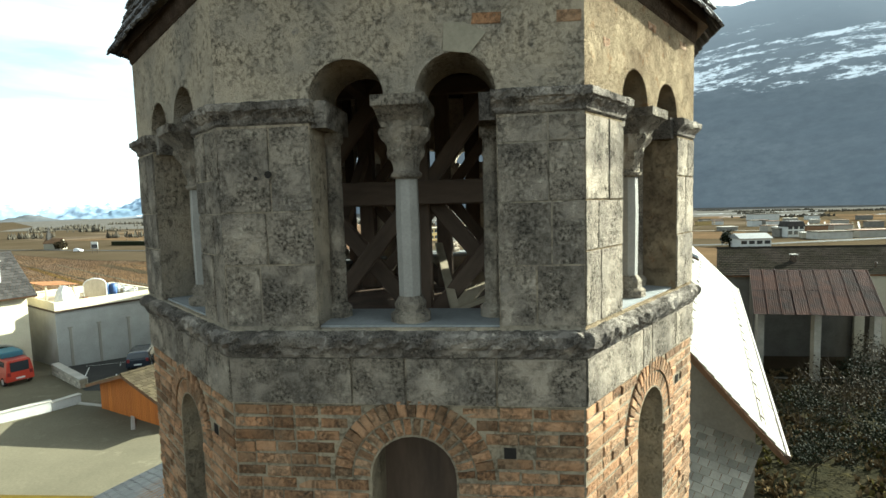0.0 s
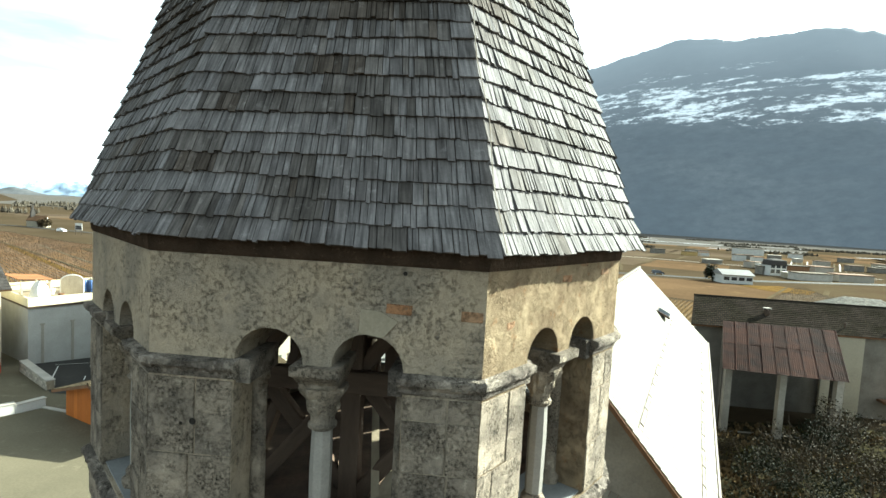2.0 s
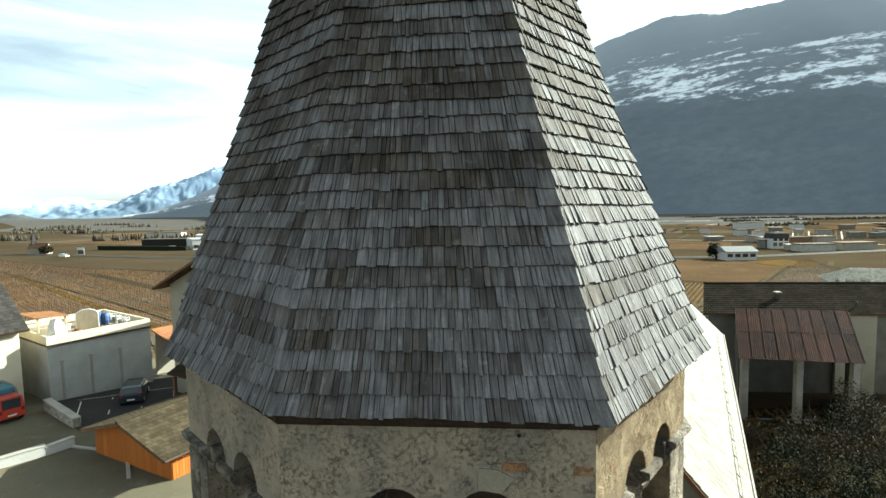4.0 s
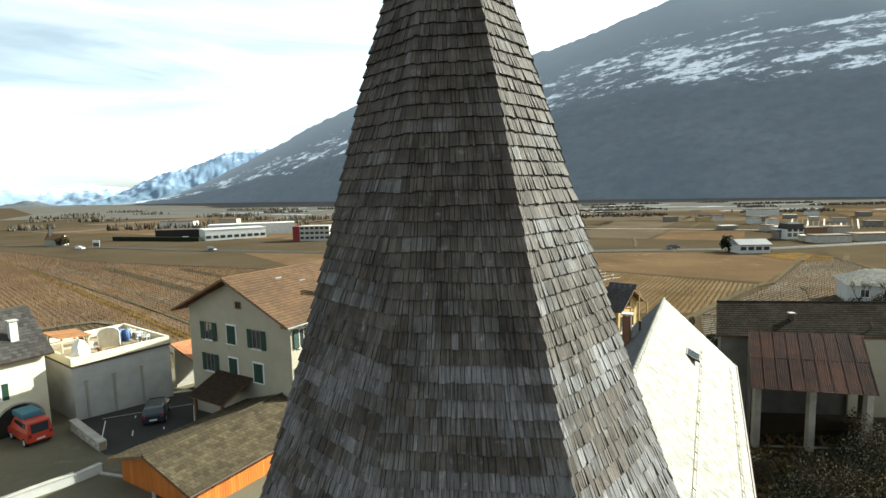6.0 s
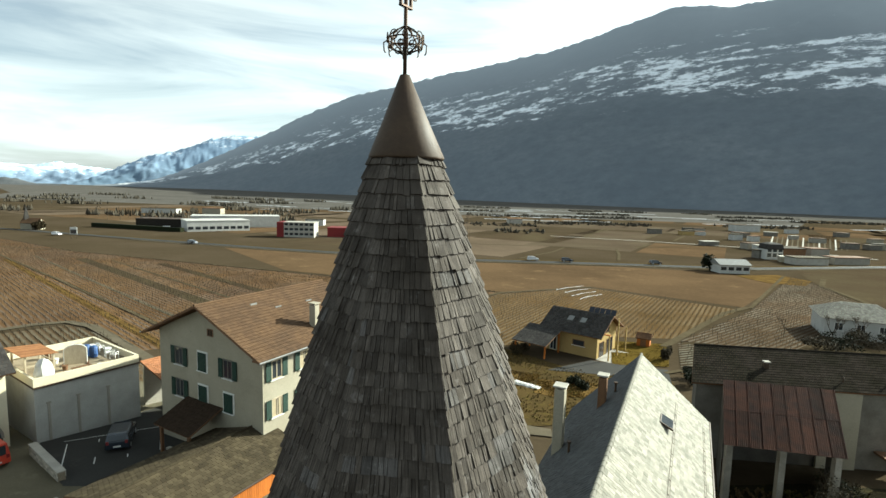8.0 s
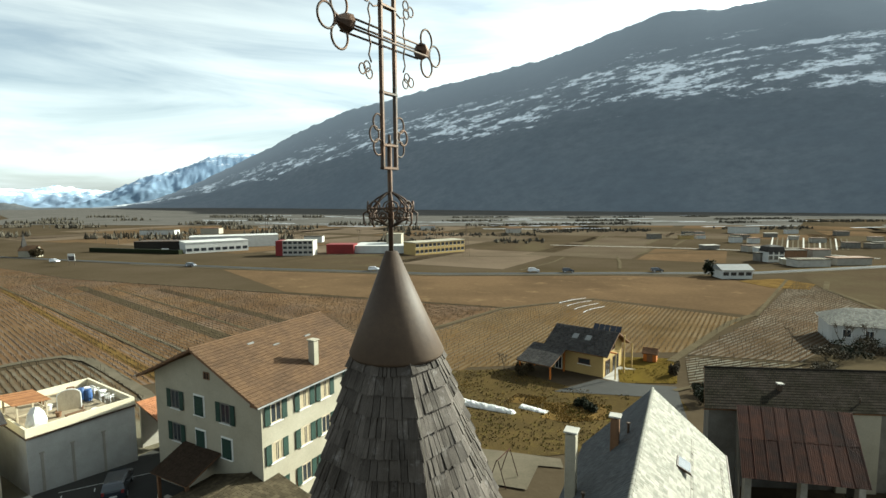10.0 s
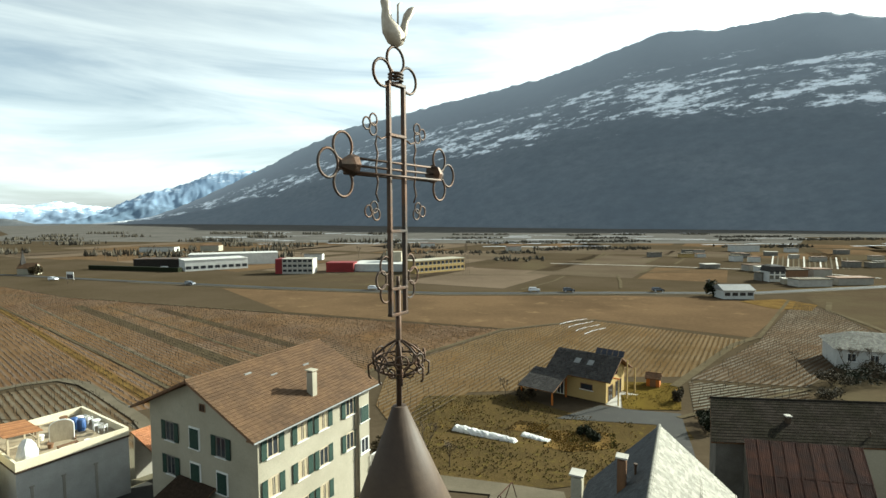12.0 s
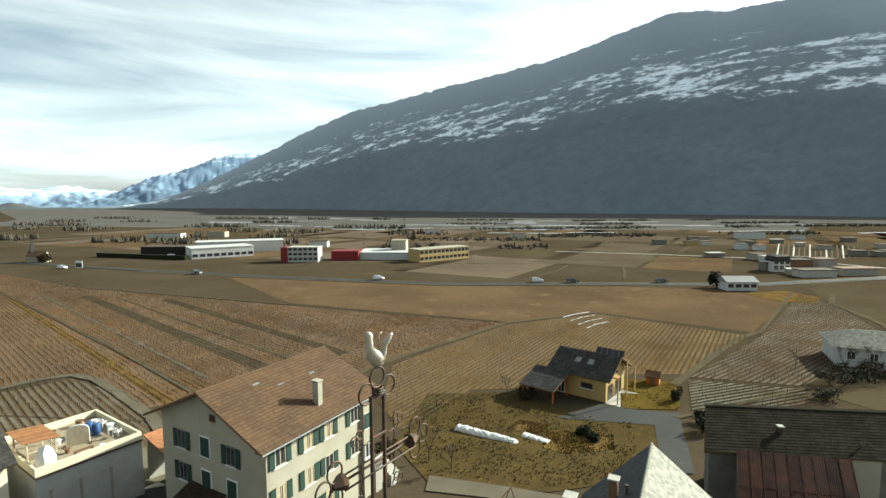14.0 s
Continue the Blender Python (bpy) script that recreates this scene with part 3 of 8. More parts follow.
def mountain(name, label, az, el, r_foot, r_top, mat, rough, seed, depth_rows=46, steps=420, az_range=None):
    """A range seen from the valley: ridge elevation in degrees against azimuth, between a foot and a ridge distance."""
    bm = bmesh.new()
    rises = []
    grid_ = np.arange(az[0] - 12, az[-1] + 12, 0.25)
    kernel = np.hanning(97)
    kernel /= kernel.sum()
    soft = np.convolve(np.pad(np.interp(grid_, az, el), 48, mode="edge"), kernel, mode="valid")
    small_k = np.hanning(19)
    crest = np.convolve(np.pad(np.interp(grid_, az, el), 9, mode="edge"), small_k / small_k.sum(), mode="valid")
    r_foot, r_top = (tuple(np.convolve(np.pad(np.interp(grid_, az, v), 48, mode="edge"), kernel, mode="valid")) for v in (r_foot, r_top))
    a0, a1 = az_range or (az[0], az[-1])
    rows = []
    for j in range(depth_rows + 1):
        s = j / depth_rows * 1.25
        row = []
        for i in range(steps + 1):
            a = a0 + (a1 - a0) * i / steps
            rf, rt = interp(a, grid_, r_foot), interp(a, grid_, r_top)
            e = interp(a, grid_, soft) + (interp(a, grid_, crest) - interp(a, grid_, soft)) * max(0.0, 1 - abs(s - 1) * 2.4)
            top = math.tan(radians(e)) * rt + 22
            r = rf + (rt - rf) * s
            x, y = r * math.cos(radians(a)), r * math.sin(radians(a))
            if s <= 1:
                h = top * s ** 0.95
            else:
                h = top * (1 - 1.5 * (s - 1))
            q = Vector((x, y, 0)) / 420 + Vector((seed, 0, 0))
            nz = noise.fractal(q, 0.8, 2.1, 6) * rough
            gully = (abs(noise.noise(Vector((x / 260 + seed, y / 260, 0)))) - 0.2) * rough * 0.2
            w = min(1, 4 * s) * (1 - 0.9 * max(0, 1 - abs(s - 1) * 3))
            small = noise.fractal(Vector((x, y, h)) / 60, 0.8, 2.1, 4) * (rough * 0.10 + 6.0 * max(0, 1 - abs(s - 1) * 14)) * 1.5
            rises.append(s)
            row.append(bm.verts.new((x, y, h - 12 + (nz - gully) * w + small * min(1, 6 * s))))
        rows.append(row)
    for A, B in zip(rows, rows[1:]):
        for i in range(steps):
            bm.faces.new((A[i + 1], A[i], B[i], B[i + 1]))
    ob = link(name, bm, mat, smooth=True)
    ob.data.attributes.new("rise", "FLOAT", "POINT").data.foreach_set("value", rises)
    return tagged(ob, label, "mountain", kind="structure")

# The hill's colour is blued to carry the haze of distance.
HILL = material("hazy_wooded_hill", (0.10, 0.105, 0.11), (0.075, 0.08, 0.085), rough=0.95, scale=0.02, fine=0.2, bump=0)
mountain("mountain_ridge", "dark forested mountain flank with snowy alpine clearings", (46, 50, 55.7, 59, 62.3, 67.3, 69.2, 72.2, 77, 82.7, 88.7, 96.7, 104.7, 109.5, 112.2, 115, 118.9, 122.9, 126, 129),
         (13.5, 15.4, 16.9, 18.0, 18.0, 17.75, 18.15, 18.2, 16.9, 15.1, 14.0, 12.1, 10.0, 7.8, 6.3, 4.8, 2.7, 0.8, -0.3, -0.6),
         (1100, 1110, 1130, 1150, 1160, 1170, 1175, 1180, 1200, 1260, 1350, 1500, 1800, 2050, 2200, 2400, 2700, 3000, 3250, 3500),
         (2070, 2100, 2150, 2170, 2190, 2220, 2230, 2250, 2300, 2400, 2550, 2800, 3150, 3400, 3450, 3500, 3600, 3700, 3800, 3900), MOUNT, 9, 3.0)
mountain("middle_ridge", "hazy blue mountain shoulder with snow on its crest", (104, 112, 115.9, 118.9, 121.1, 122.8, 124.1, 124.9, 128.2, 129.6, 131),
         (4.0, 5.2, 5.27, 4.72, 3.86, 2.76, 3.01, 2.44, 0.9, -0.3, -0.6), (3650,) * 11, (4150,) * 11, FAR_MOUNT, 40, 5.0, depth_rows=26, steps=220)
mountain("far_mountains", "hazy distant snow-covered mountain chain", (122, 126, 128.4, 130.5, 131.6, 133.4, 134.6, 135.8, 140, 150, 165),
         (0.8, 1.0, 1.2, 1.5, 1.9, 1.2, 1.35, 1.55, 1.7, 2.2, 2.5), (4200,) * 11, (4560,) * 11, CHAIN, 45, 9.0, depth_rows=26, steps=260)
mountain("valley_hill", "small hazy blue-grey hill rising from the valley floor", (131.4, 132.1, 133, 133.6, 134.6, 135.8, 138, 142), (-0.5, -0.3, -0.5, -0.1, 0.55, 0.1, -0.2, -0.5), (2900,) * 8, (3300,) * 8, HILL, 8, 5.0, depth_rows=16, steps=120)

# ---- bell tower: a slightly uneven octagon ----
CORNERS = [Vector(p) for p in ((-1.0, -2.5), (1.1, -2.5), (2.25, -0.86), (2.46, 1.2), (1.0, 2.5), (-1.1, 2.5), (-2.25, 0.86), (-2.46, -1.2))]
Z_SILL, Z_BRICK, Z_IMP, Z_TOP = 8.99, 8.53, 10.31, 11.22
TH = 0.46
rng = random.Random(5)
tower = thing("bell_tower", "octagonal Romanesque church tower of lichened stone over brick", "tower")


def turn_at(i):
    """Half the angle by which the wall turns at a corner."""
    a, b, c = CORNERS[i - 1], CORNERS[i % 8], CORNERS[(i + 1) % 8]
    return abs((b - a).angle_signed(c - b)) / 2


def face_frame(k, scale=1.0, z=0.0):
    a, b = CORNERS[k] * scale, CORNERS[(k + 1) % 8] * scale
    d = (b - a).normalized()
    mid = (a + b) / 2
    return Matrix(((d.x, -d.y, 0, mid.x), (d.y, d.x, 0, mid.y), (0, 0, 1, z), (0, 0, 0, 1))), (b - a).length / 2


def arch_points(cx, r, zc, n=12):
    return [(cx - r * math.cos(math.pi * i / n), zc + r * math.sin(math.pi * i / n)) for i in range(n + 1)]


class Slab:
    """A wall slab built from front and back panels and the reveals of its openings."""

    def __init__(self, h, thick, t0, t1):
        self.bm, self.h, self.th, self.i0, self.i1 = bmesh.new(), h, thick, h - thick * math.tan(t0), h - thick * math.tan(t1)

    def back(self, u):
        return -self.i0 if u < -self.h + 1e-4 else self.i1 if u > self.h - 1e-4 else u

    def quad(self, *pts):
        self.bm.faces.new([self.bm.verts.new((u, 0, z)) for u, z in pts])
        self.bm.faces.new([self.bm.verts.new((self.back(u), self.th, z)) for u, z in pts][::-1])

    def reveal(self, a, b):
        self.bm.faces.new([self.bm.verts.new(p) for p in ((a[0], 0, a[1]), (a[0], self.th, a[1]), (b[0], self.th, b[1]), (b[0], 0, b[1]))])

    def arch(self, l, r, zp, z1):
        arc = arch_points((l + r) / 2, (r - l) / 2, zp)
        for p, q in zip(arc, arc[1:]):
            self.quad(p, q, (q[0], z1), (p[0], z1))
            self.reveal(p, q)

    def done(self):
        bmesh.ops.remove_doubles(self.bm, verts=self.bm.verts[:], dist=1e-5)
        return self.bm


L0, L1, R0, R1 = -0.49, -0.05, 0.125, 0.575      # the two arched lights of a face


def belfry_panel(k, h):
    s = Slab(h, TH, turn_at(k), turn_at(k + 1))
    s.quad((-h, Z_BRICK), (h, Z_BRICK), (h, Z_SILL), (-h, Z_SILL))
    s.quad((-h, Z_SILL), (L0, Z_SILL), (L0, Z_TOP), (-h, Z_TOP))
    s.quad((R1, Z_SILL), (h, Z_SILL), (h, Z_TOP), (R1, Z_TOP))
    s.quad((L1, Z_IMP), (R0, Z_IMP), (R0, Z_TOP), (L1, Z_TOP))
    s.reveal((L1, Z_IMP), (R0, Z_IMP))
    s.arch(L0, L1, Z_IMP, Z_TOP)
    s.arch(R0, R1, Z_IMP, Z_TOP)
    s.reveal((L0, Z_SILL), (L0, Z_IMP))
    s.reveal((R1, Z_IMP), (R1, Z_SILL))
    s.reveal((R1, Z_SILL), (L0, Z_SILL))
    return s.done()


BC, BR, BZ, BS = 0.05, 0.255, 8.085, 6.6           # brick-stage window: centre, radius, springing, sill


def brick_panel(k, h):
    s = Slab(h, 0.55, turn_at(k), turn_at(k + 1))
    z0 = -1.9
    s.quad((-h, z0), (h, z0), (h, BS), (-h, BS))
    s.quad((-h, BS), (BC - BR, BS), (BC - BR, Z_BRICK), (-h, Z_BRICK))
    s.quad((BC + BR, BS), (h, BS), (h, Z_BRICK), (BC + BR, Z_BRICK))
    s.arch(BC - BR, BC + BR, BZ, Z_BRICK)
    s.reveal((BC - BR, BS), (BC - BR, BZ))
    s.reveal((BC + BR, BZ), (BC + BR, BS))
    s.reveal((BC + BR, BS), (BC - BR, BS))
    return s.done()


def rough_block(u0, u1, z0, z1, out, r, skew0=0.0, skew1=0.0):
    """A worn dressed stone, chamfered and slightly uneven, standing proud of the wall."""
    bm = bmesh.new()
    c = min(0.005, (z1 - z0) * 0.12)
    j = lambda s: r.uniform(-s, s)
    rim = [(u0 - skew0 * out, z0), (u1 + skew1 * out, z0), (u1 + skew1 * out, z1), (u0 - skew0 * out, z1)]
    n = 4
    rows = []
    for a in range(n + 1):
        row = []
        for b in range(n + 1):
            u = rim[0][0] + c + (rim[1][0] - rim[0][0] - 2 * c) * b / n
            z = z0 + c + (z1 - z0 - 2 * c) * a / n
            e = 0.4 if a in (0, n) or b in (0, n) else 1
            row.append(bm.verts.new((u + j(c * 0.35), -out - j(0.005) * e, z + j(c * 0.35))))
        rows.append(row)
    for A, B in zip(rows, rows[1:]):
        for b in range(n):
            bm.faces.new((A[b], A[b + 1], B[b + 1], B[b]))
    ring = rows[0] + [row[-1] for row in rows[1:]] + rows[-1][-2::-1] + [row[0] for row in rows[-2:0:-1]]
    low = []
    for v in ring:
        t = (v.co.x - rim[0][0]) / (rim[1][0] - rim[0][0])
        u = u0 if t < 0.2 and abs(v.co.x - rim[0][0]) < 2.2 * c else u1 if t > 0.8 and abs(v.co.x - rim[1][0]) < 2.2 * c else v.co.x
        z = z0 if abs(v.co.z - z0) < 2.2 * c else z1 if abs(v.co.z - z1) < 2.2 * c else v.co.z
        low.append(bm.verts.new((u, 0.012, z)))
    m = len(ring)
    for i in range(m):
        bm.faces.new((ring[i], low[i], low[(i + 1) % m], ring[(i + 1) % m])[::-1])
    return bm


def moulding(u0, u1, h, profile, zref, t0, t1, wear=0.008):
    """A moulded band along a face, mitred at the corners. profile: (projection, height) from bottom to top."""
    bm = bmesh.new()
    cols = []
    n = max(3, int(abs(u1 - u0) / 0.035))
    for i in range(n + 1):
        col = []
        for p, z in profile:
            a = u0 - (p * math.tan(t0) if u0 <= -h + 1e-3 else 0)
            b = u1 + (p * math.tan(t1) if u1 >= h - 1e-3 else 0)
            inside = 0 < i < n and p > 0.02
            col.append(bm.verts.new((a + (b - a) * i / n, -p + (rng.uniform(-wear * 0.6, wear) if inside else 0), zref + z + (rng.uniform(-wear, wear) * 0.6 if inside else 0))))
        cols.append(col)
    for A, B in zip(cols, cols[1:]):
        for k in range(len(profile) - 1):
            bm.faces.new((A[k], B[k], B[k + 1], A[k + 1]))
    bm.faces.new(cols[0])
    bm.faces.new(cols[-1][::-1])
    return bm


IMPOST = [(-0.02, -0.125), (0.004, -0.125), (0.014, -0.115), (0.016, -0.09), (0.03, -0.075), (0.048, -0.06), (0.052, -0.05), (0.062, -0.045), (0.064, -0.01), (0.05, 0.0), (-0.02, 0.008)]
STRING = [(-0.02, -0.10), (0.015, -0.10), (0.03, -0.08), (0.04, -0.045), (0.065, -0.03), (0.075, 0.0), (0.073, 0.03), (0.04, 0.052), (-0.02, 0.06)]


def carved_capital(name, parent, m, label=""):
    """A capital: flaring bell with two tiers of carved leaves and a ring at the neck."""
    bm = bmesh.new()
    outline = [(0.078, 0.0), (0.092, 0.012), (0.094, 0.03), (0.078, 0.045), (0.078, 0.07), (0.082, 0.1), (0.09, 0.13), (0.1, 0.158), (0.1, 0.17), (0.11, 0.2), (0.124, 0.235), (0.137, 0.265), (0.14, 0.278), (0.146, 0.29)]
    rings = []
    for r, z in outline:
        ring = []
        for i in range(32):
            a = i * math.tau / 32
            low = max(0.0, 1 - abs(z - 0.14) / 0.05) * max(0.0, math.cos(8 * a))
            high = max(0.0, 1 - abs(z - 0.25) / 0.06) * max(0.0, math.cos(8 * a + math.pi))
            d = r + 0.026 * low + 0.034 * high
            ring.append(bm.verts.new((d * math.cos(a), d * math.sin(a), z)))
        rings.append(ring)
    for A, B in zip(rings, rings[1:]):
        for i in range(32):
            bm.faces.new((A[i], A[(i + 1) % 32], B[(i + 1) % 32], B[i]))
    bm.faces.new(rings[-1])
    return part(name, bm, STONE, parent, label, m=m)


def column(k, ft, u, v, z0, z1):
    col = part("column", lathe([(0.068, z0 + 0.15), (0.073, z0 + 0.6), (0.066, z1 - 0.44)], 8, turn=math.pi / 8), SHAFT, tower, "octagonal grey stone colonnette", m=ft @ Matrix.Translation((u, v, 0)))
    bm = bmesh.new()
    add_lathe(bm, [(0.125, z0 - 0.005), (0.125, z0 + 0.05), (0.095, z0 + 0.07), (0.1, z0 + 0.11), (0.072, z0 + 0.155)], 8, turn=math.pi / 8)
    part("base", bm, STONE, col)
    carved_capital("capital", col, Matrix.Translation((0, 0, z1 - 0.45)), "carved foliate stone capital")
    bm = bmesh.new()
    vs = []
    for w, d, z in ((0.115, 0.12, z1 - 0.16), (0.128, 0.135, z1 - 0.125), (0.14, 0.205, z1 - 0.065), (0.152, 0.225, z1 - 0.055), (0.152, 0.225, z1 + 0.004)):
        vs.append([bm.verts.new((x, y, z)) for x, y in ((-w, -d), (w, -d), (w, d), (-w, d))])
    for A, B in zip(vs, vs[1:]):
        for i in range(4):
            bm.faces.new((A[i], A[(i + 1) % 4], B[(i + 1) % 4], B[i]))
    bm.faces.new(vs[0][::-1])
    bm.faces.new(vs[-1])
    part("impost_block", bm, STONE, col)


def pier_blocks(u0, u1, h, t0, t1):
    """Courses of dressed stone on a pier."""
    z = Z_SILL + 0.01
    top = Z_IMP - 0.135
    while z < top - 0.05:
        dz = rng.uniform(0.2, 0.46)
        if z + dz > top - 0.14:
            dz = top - z
        cuts = [u0, u1]
        if u1 - u0 > 0.35:
            cuts = [u0, u0 + (u1 - u0) * rng.uniform(0.3, 0.7), u1]
        for a, b in zip(cuts, cuts[1:]):
            yield a + 0.002, b - 0.002, z + 0.002, z + dz - 0.002, math.tan(t0) if a <= -h + 0.01 else 0, math.tan(t1) if b >= h - 0.01 else 0
        z += dz


for k in range(8):
    ft, h = face_frame(k)
    t0, t1 = turn_at(k), turn_at(k + 1)
    # The sunlit face gets a darker plaster that offsets the sun's brightness.
    part("belfry_wall", belfry_panel(k, h), PLASTER_WORN_DIM if k == 1 else PLASTER, tower, "ochre-grey lime plaster with stains and pits", m=ft)
    part("brick_wall", brick_panel(k, h), MORTAR, tower, "pale mortared wall core", m=ft)
    part("string_course", moulding(-h, h, h, STRING, Z_SILL - 0.07, t0, t1, 0.016), CORNICE, tower, "mossy weathered sill course", m=ft)
    part("impost_cornice", moulding(-h, L0 + 0.03, h, IMPOST, Z_IMP, t0, 0), CORNICE, tower, "blackened moulded impost band", m=ft)
    part("impost_cornice", moulding(R1 - 0.03, h, h, IMPOST, Z_IMP, 0, t1), CORNICE, tower, "blackened moulded impost band", m=ft)
    # A dark strip put in for the eave's shadow and the stain below it.
    part("wall_plate", moulding(-h, h, h, [(-0.02, -0.10), (0.004, -0.10), (0.014, -0.08), (0.02, -0.02), (0.02, 0.05), (-0.02, 0.05)], 11.06, t0, t1, 0.03), BROWN_BLACK, tower, "dark band of shadow and stain under the eaves", m=ft)
    part("window_sill", box(L0 + 0.002, R1 - 0.002, 0.03, 0.52, Z_SILL - 0.03, Z_SILL + 0.012), SILL, tower, "smooth grey mortar sill", m=ft)
    column(k, ft, 0.035, 0.17, Z_SILL + 0.012, Z_IMP)
    for u in (L0 + 0.035, R1 - 0.035):
        bm = lathe([(0.085, Z_SILL + 0.012), (0.085, Z_SILL + 0.07), (0.055, Z_SILL + 0.1), (0.052, Z_IMP - 0.22), (0.07, Z_IMP - 0.2), (0.07, Z_IMP - 0.15)], 10)
        part("jamb_shaft", bm, STONE, tower, m=ft @ Matrix.Translation((u, 0.30, 0)))
        bm = bmesh.new()
        s = 1 if u < 0 else -1
        add_box(bm, min(u - s * 0.03, u + s * 0.06), max(u - s * 0.03, u + s * 0.06), 0.02, 0.455, Z_IMP - 0.15, Z_IMP + 0.003)
        part("jamb_impost", bm, CORNICE, tower, m=ft)

# interior: floor, upper floor of boards, timber bell frame
bm = prism([(0.93 * p.x, 0.93 * p.y) for p in CORNERS], 8.60, 8.72)
part("belfry_floor", bm, DARK_WOOD, tower, "dusty dark board floor")
bm = prism([(0.80 * p.x, 0.80 * p.y) for p in CORNERS], 5.6, 5.7)
part("lower_floor", bm, DARK_WOOD, tower)

frame_thing = thing("bell_carpentry", "dark old timber bell carpentry with crossed braces in the belfry", "bell support", Matrix.Translation((0, 0, 8.725)))


def beam(parent, a, b, w=0.14, d=0.14, mat=None, name="beam", label=""):
    a, b = Vector(a), Vector(b)
    m = Matrix.Translation(a) @ (b - a).to_track_quat("Z", "Y").to_matrix().to_4x4()
    bm = box(-w / 2, w / 2, -d / 2, d / 2, 0, (b - a).length, bevel=0.008)
    return part(name, bm, mat or DARK_WOOD, parent, label, m=m)


for y in (-1.15, 0.75):
    for x in (-0.95, -0.02, 0.95):
        beam(frame_thing, (x, y, 0), (x, y, 2.35), 0.17, 0.17, name="post")
    for z in (1.08, 2.35):
        beam(frame_thing, (-1.4, y - 0.12, z), (1.4, y - 0.12, z), 0.1, 0.19)
    for x0, x1 in ((-0.9, -0.05), (0.05, 0.9)):
        beam(frame_thing, (x0, y - 0.02, 0.02), (x1, y - 0.02, 1.05), 0.1, 0.13, name="brace")
        beam(frame_thing, (x1, y + 0.06, 0.02), (x0, y + 0.06, 1.05), 0.1, 0.13, name="brace")
        beam(frame_thing, (x0, y + 0.02, 1.15), (x1, y + 0.02, 2.3), 0.1, 0.12, name="brace")
for x in (-0.95, 0.95):
    beam(frame_thing, (x, -1.1, 2.32), (x, 0.7, 2.32))
    beam(frame_thing, (x, -1.1, 0.1), (x, 0.7, 1.6), 0.1, 0.12, name="brace")
# Boards added behind the frame to block light from the far openings.
for i in (0, 1, 2, 4, 5, 6, 7, 9, 10, 13, 14):
    x = -1.5 + i * 0.2
    beam(frame_thing, (x, 1.25 + 0.02 * (i % 2), 0.0), (x + rng.uniform(-0.02, 0.02), 1.25, 2.38), 0.185 if i not in (8, 11) else 0.13, 0.03, name="board")
plank_specs = [((0.15, -1.9, 0.02), (0.75, -0.2, 0.55), 0.13), ((-0.1, -1.55, 0.02), (0.62, -1.45, 0.28), 0.09), ((0.35, -1.75, 0.02), (0.05, -0.5, 0.6), 0.07)]
for a, b, w in plank_specs:
    pl = link("loose_plank", box(-w / 2, w / 2, -0.015, 0.015, 0, (Vector(b) - Vector(a)).length), PALE_WOOD,
              m=Matrix.Translation((a[0], a[1], a[2] + 8.73)) @ (Vector(b) - Vector(a)).to_track_quat("Z", "Y").to_matrix().to_4x4())
    tagged(pl, "pale plank leaning inside the belfry", "plank", "loose planks in the belfry")

# ---- spire ----
Z_EAVE, Z_APEX, Z_CAP = 11.06, 19.385, 18.62
AXIS = Vector((-0.339, 0.098))          # the tip stands off the axis of the belfry, fitted to the camera's view
SPIRE_CORNERS = [Vector(p) for p in ((-0.934, -2.467), (1.104, -2.509), (2.295, -0.872), (2.503, 1.14), (0.934, 2.467), (-1.104, 2.509), (-2.295, 0.872), (-2.503, -1.14))]
PROFILE_Z = (11.06, 11.35, 11.8, 12.5, 13.5, 15.0, 16.5, 17.8, 18.62, 19.385)
PROFILE_S = (1.055, 1.003, 0.949, 0.853, 0.72, 0.543, 0.382, 0.221, 0.117, 0.006)   # flared at the eave


def roof_scale(z):
    if z > Z_APEX:
        return PROFILE_S[-1]
    return interp(z, PROFILE_Z, PROFILE_S)


def roof_corner(i, z, grow=0.0):
    p = SPIRE_CORNERS[i % 8] * roof_scale(z)
    w = (z - Z_EAVE) / (Z_APEX - Z_EAVE)
    return Vector((p.x, p.y, z)) + Vector((p.x, p.y, 0)).normalized() * grow + Vector((AXIS.x, AXIS.y, 0)) * w


bm = bmesh.new()
levels = [(Z_EAVE + 0.02, -0.07)] + [(z, -0.03) for z in PROFILE_Z[1:-2]] + [(Z_CAP + 0.1, -0.02)]
rings = [[bm.verts.new(roof_corner(i, z, g)) for i in range(8)] for z, g in levels]
inner = [bm.verts.new((0.75 * p.x, 0.75 * p.y, Z_EAVE + 0.35)) for p in CORNERS]
for i in range(8):
    for A, B in zip(rings, rings[1:]):
        bm.faces.new((A[i], A[(i + 1) % 8], B[(i + 1) % 8], B[i]))
    bm.faces.new((inner[i], inner[(i + 1) % 8], rings[0][(i + 1) % 8], rings[0][i]))
bm.faces.new(rings[-1])
spire = part("spire_roof", bm, DARK_WOOD, tower, "tall wood-shingled octagonal spire")

bm = bmesh.new()
prof = ((Z_CAP - 0.06, 0.04), (Z_CAP - 0.04, 0.055), (Z_CAP + 0.3, 0.035), (Z_APEX - 0.03, 0.02))
rings = []
for z, g in prof:
    ring = [roof_corner(i, z, 0.0) for i in range(8)]
    mid = sum(ring, Vector()) / 8
    reach = sum((p - mid).length for p in ring) / 8 * 0.97 + g
    rings.append([bm.verts.new(mid + Vector((reach * math.cos(i * math.tau / 24), reach * math.sin(i * math.tau / 24), 0))) for i in range(24)])
